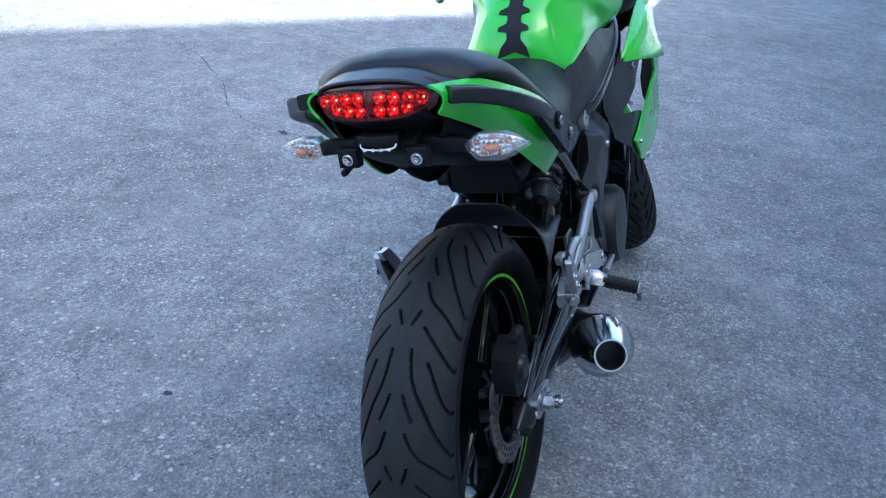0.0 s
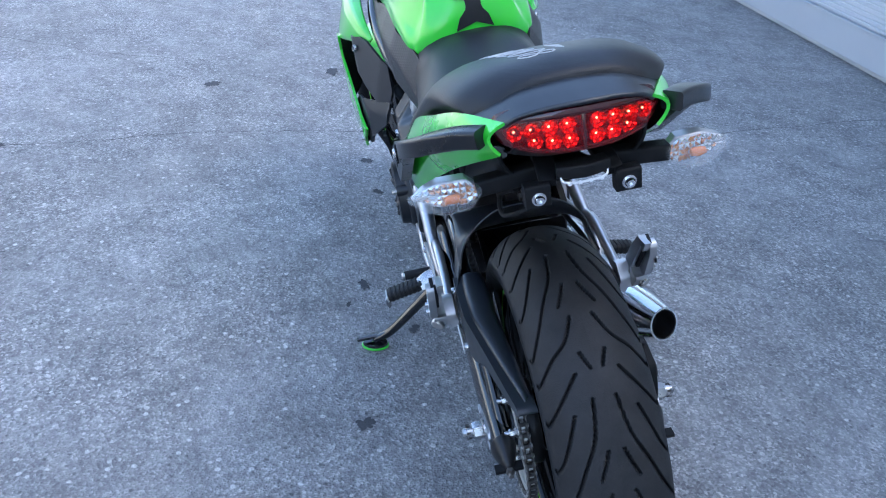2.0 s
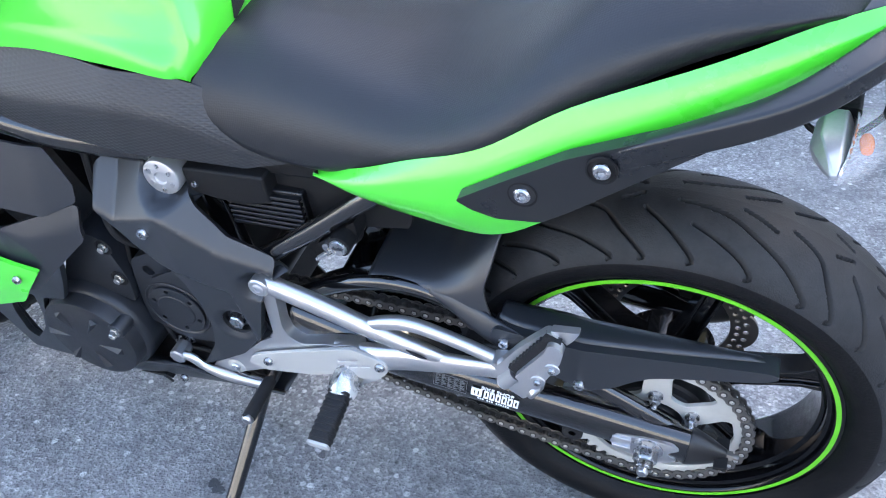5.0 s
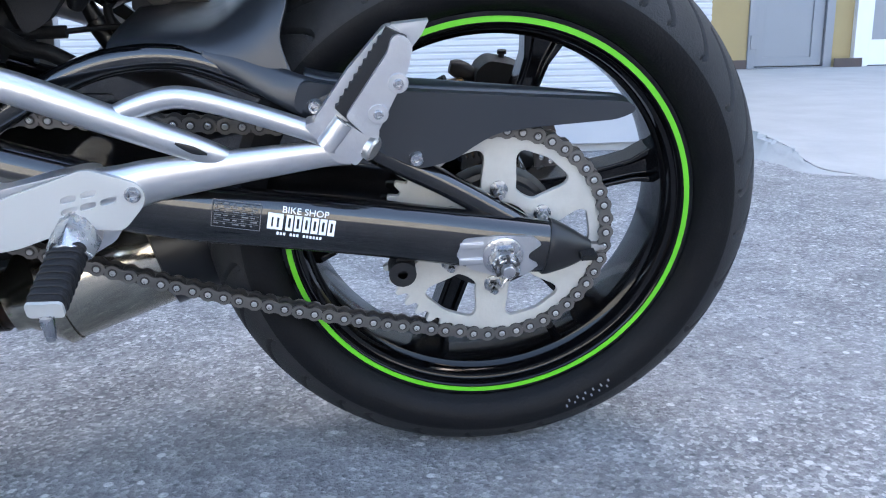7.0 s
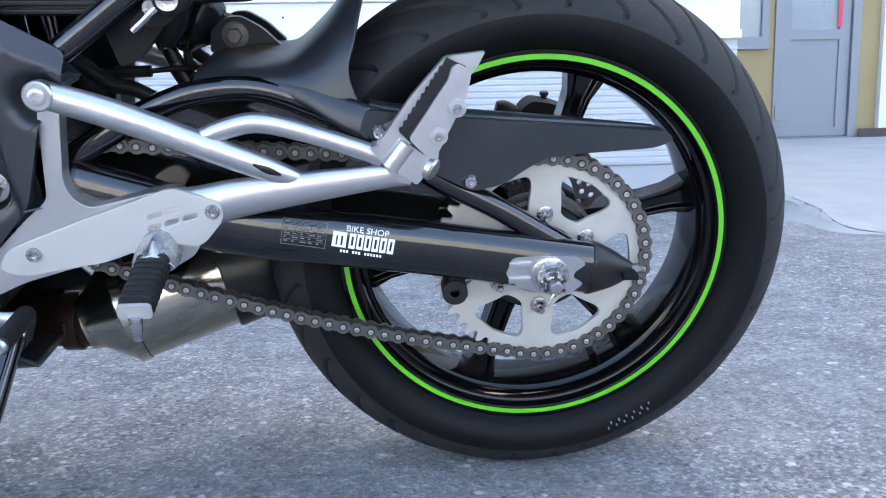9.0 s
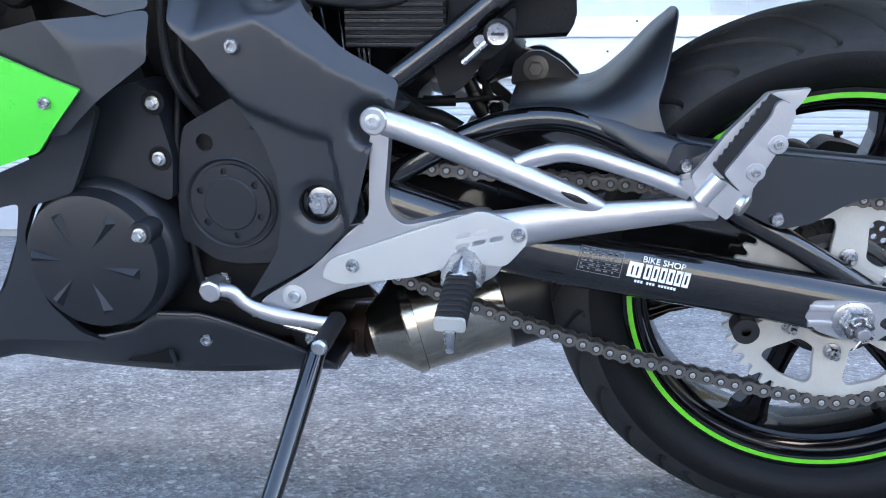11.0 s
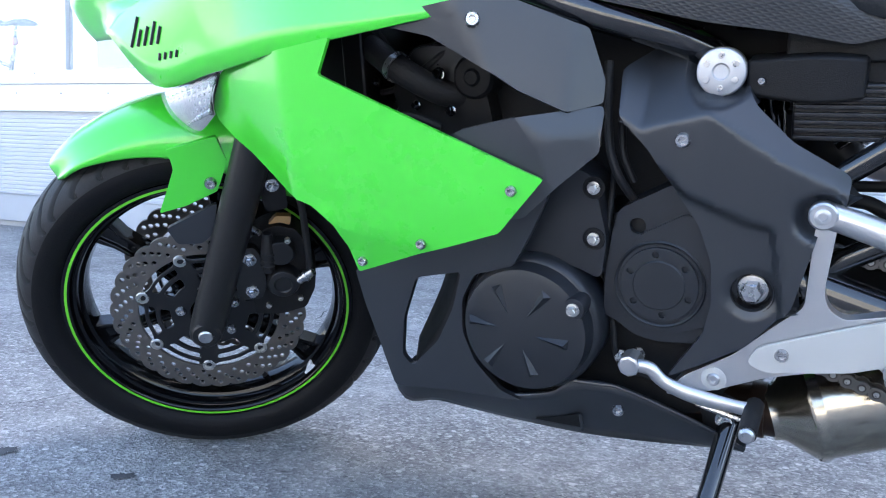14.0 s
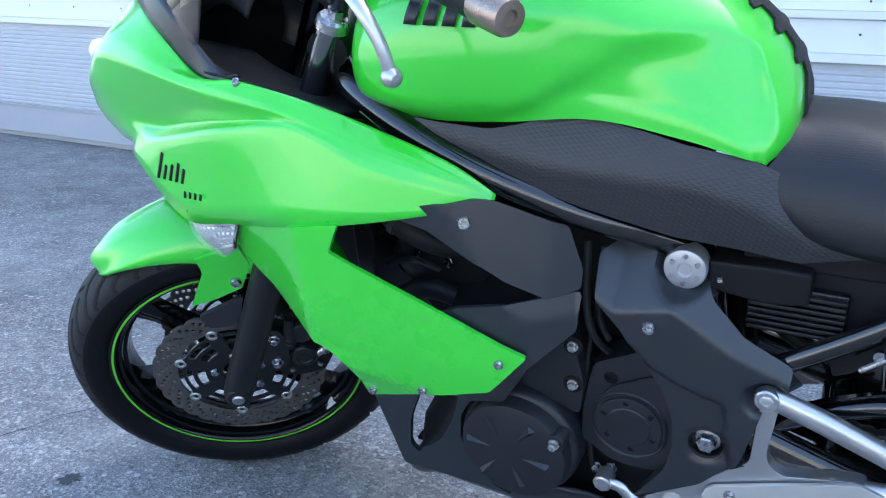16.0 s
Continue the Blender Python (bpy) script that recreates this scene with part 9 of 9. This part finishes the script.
# handlebar: clip-on style raised bars
for s in (1, -1):
    p = FRONT_AXLE + HEAD * 0.69 + Vector((-0.01, s * 0.10, 0))
    bar = [p, Vector((1.095, s * 0.13, 0.985)), Vector((1.055, s * 0.20, 1.055)), Vector((0.972, s * 0.386, 1.068))]
    hb = part("handlebar", turned(tube(bar, 0.0115, 14, 5)), SATIN, BIKE, "black handlebar with rubber grip")
    g0, g1 = bar[2], bar[3]
    part("grip", turned(tube([g0 + (g1 - g0) * 0.08, g0 + (g1 - g0) * 0.3, g1], [0.0185, 0.0165, 0.0165], 16, 2)), RUBBER, hb, "black rubber grip")
    d = (g1 - g0).normalized()
    part("bar_end", turned(both(spin([(0, 0.002), (0.0175, 0.002), (0.019, 0.006), (0.0185, 0.045), (0.0165, 0.050), (0.008, 0.051), (0.007, 0.047), (0.0, 0.047)], axis(g1, d), 28))), COPPER_TAN, hb, "bronze coloured bar-end weight")
    lv = g0 + Vector((0.035, s * 0.03, 0.012))
    ball = Vector((1.062, s * 0.365, 0.995))
    part("lever", turned(tube([lv, Vector((1.098, s * 0.27, 1.068)), Vector((1.082, s * 0.325, 1.060)), Vector((1.068, s * 0.352, 1.030)), ball], [0.010, 0.0095, 0.0085, 0.0072, 0.0072], 12, 6, 0.8, (0, 0, 1))), SILVER, hb, "silver hand lever")
    part("lever_ball", turned(spin([(0, -0.0115), (0.006, -0.010), (0.0102, -0.005), (0.0115, 0), (0.0102, 0.005), (0.006, 0.010), (0, 0.0115)], axis(ball, d), 18)), SILVER, hb)
    part("lever_perch", turned(both(spin([(0, -0.018), (0.021, -0.018), (0.021, 0.018), (0, 0.018)], axis(g0 + (g1 - g0) * 0.02, d), 18), tube([g0, lv], [0.013, 0.011], 10, 1))), SATIN, hb, bevel=0.002)
    part("switch_pod", turned(tube([g0 - d * 0.035 + Vector((0, 0, 0.0)), g0 + d * 0.01], [0.022, 0.024], 14, 1)), PLASTIC_DARK, hb, bevel=0.004)
    part("bar_cable", turned(tube([lv, lv + Vector((0.05, -s * 0.06, 0.02)), lv + Vector((0.07, -s * 0.13, -0.05)), lv + Vector((0.0, -s * 0.15, -0.16))], 0.0045, 8, 6)), RUBBER, hb)


def tuck_right_side():
    """The right-hand bodywork sits a little closer to the middle towards the front."""
    done = set()

    def visit(ob):
        for child in ob.children:
            if child.name.split(".")[0] in ("front_fork", "front_fender", "handlebar", "front_wheel", "rear_wheel", "chain", "swing_arm", "muffler", "tail_light", "side_stand"):
                continue
            pos = child.matrix_basis.translation
            if pos.length > 1e-4:
                if pos.y < 0:
                    child.matrix_basis = Matrix.Translation((0, 0.030 * max(0.0, min(1.0, pos.x)) * min(1.0, -pos.y / 0.1), 0)) @ child.matrix_basis
            elif child.type == "MESH" and child.data.name not in done:
                done.add(child.data.name)
                for v in child.data.vertices:
                    if v.co.y < 0:
                        v.co.y += 0.030 * max(0.0, min(1.0, v.co.x)) * min(1.0, -v.co.y / 0.1)
            visit(child)

    visit(BIKE)


tuck_right_side()

# ---- marks on the ground ----
for k, (x, y, r) in enumerate(((0.875, 0.329, 0.017), (0.781, 0.375, 0.008), (0.668, 0.222, 0.013), (0.33, 0.365, 0.018), (1.68, 0.262, 0.018), (1.436, 0.245, 0.015), (3.14, 0.242, 0.034), (2.648, 0.345, 0.036), (0.49, -0.982, 0.012), (2.45, 0.84, 0.03), (0.09, 0.80, 0.010), (1.79, 1.48, 0.020))):
    make_stain(x, y, r, k + 1)
make_crack([(3.4, 4.4), (2.83, 2.81), (2.28, 2.11), (1.95, 1.85), (1.79, 1.48), (1.90, 0.94), (1.93, 0.69), (1.945, 0.26), (1.80, -0.30), (1.898, -0.863), (2.1, -1.7), (2.2, -2.3)], 0.0024, 3)
make_crack([(3.9, 3.1), (3.3, 2.3), (2.9, 1.5), (2.75, 0.9)], 0.002, 5)


def make_bicycle(x, y, z):
    """A town bicycle on the display shelf, its saddle at the height of the window."""
    ob = new("bicycle")
    ob.location = (x, y, z)
    tagged(ob, "dark bicycle with a grey saddle standing behind the shop window", "bicycle")
    for wx in (-0.46, 0.56):
        w = part("wheel", spin([(0.288, -0.012), (0.292, 0.012), (0.314, 0.014), (0.318, 0.0), (0.314, -0.014)], axis((wx, 0, 0.32), (0, 1, 0)), 48, closed=True), RUBBER, ob, "thin black bicycle wheel")
        part("hub", tube([(wx, -0.05, 0.32), (wx, 0.05, 0.32)], 0.016, 12, 1), ZINC, w)
        for k in range(14):
            a = 2 * math.pi * k / 14
            part("wheel_spoke", tube([(wx, 0, 0.32), (wx + 0.29 * math.cos(a), 0, 0.32 + 0.29 * math.sin(a))], 0.0018, 5, 1), ZINC, w)
    for name, pts, rad in (("seat_tube", [(-0.05, 0, 0.28), (-0.17, 0, 0.74)], 0.018), ("down_tube", [(-0.05, 0, 0.28), (0.40, 0, 0.74)], 0.020), ("top_tube", [(-0.15, 0, 0.66), (0.38, 0, 0.80)], 0.017), ("fork", [(0.38, 0, 0.86), (0.43, 0, 0.66), (0.56, 0, 0.32)], 0.014), ("chain_stay", [(-0.05, 0.03, 0.28), (-0.46, 0.05, 0.32)], 0.010), ("seat_stay", [(-0.15, 0.02, 0.66), (-0.46, 0.05, 0.32)], 0.009), ("handlebar", [(0.30, -0.28, 1.02), (0.38, -0.12, 1.0), (0.38, 0.12, 1.0), (0.30, 0.28, 1.02)], 0.012), ("stem", [(0.38, 0, 0.80), (0.365, 0, 1.0)], 0.014)):
        part(name, tube(pts, rad, 10, 3), GLOSS, ob)
    part("seat_post", tube([(-0.17, 0, 0.70), (-0.195, 0, 0.93)], 0.014, 12, 1), ZINC, ob, "grey seat post")
    part("saddle", loft([[(-0.33, -0.075, 0.945), (-0.33, 0.0, 0.965), (-0.33, 0.075, 0.945)], [(-0.25, -0.085, 0.95), (-0.25, 0.0, 0.975), (-0.25, 0.085, 0.95)], [(-0.14, -0.03, 0.945), (-0.14, 0.0, 0.965), (-0.14, 0.03, 0.945)], [(-0.05, -0.02, 0.94), (-0.05, 0.0, 0.958), (-0.05, 0.02, 0.94)]], 4, 4), SEAT, ob, "grey bicycle saddle", solid=0.02)
    part("tail_reflector", block((-0.20, -0.02, 0.80), (-0.185, 0.02, 0.85)), RED_SIGN, ob, "small red reflector", bevel=0.004)
    return ob


setting("shelf_shop", both(block((4.9, -3.15, 0.06), (8.4, -2.60, 0.33)), block((4.86, -3.17, 0.33), (8.44, -2.58, 0.36))), PLINTH, "pale grey display shelf behind the window", "shelf", bevel=0.004)
make_bicycle(5.78, -2.80, 0.36)
make_poster(-0.25, 0.34, 0.95, 1.75, POSTER_PALE, True, "pale blue poster with a deep blue band in the shop window")
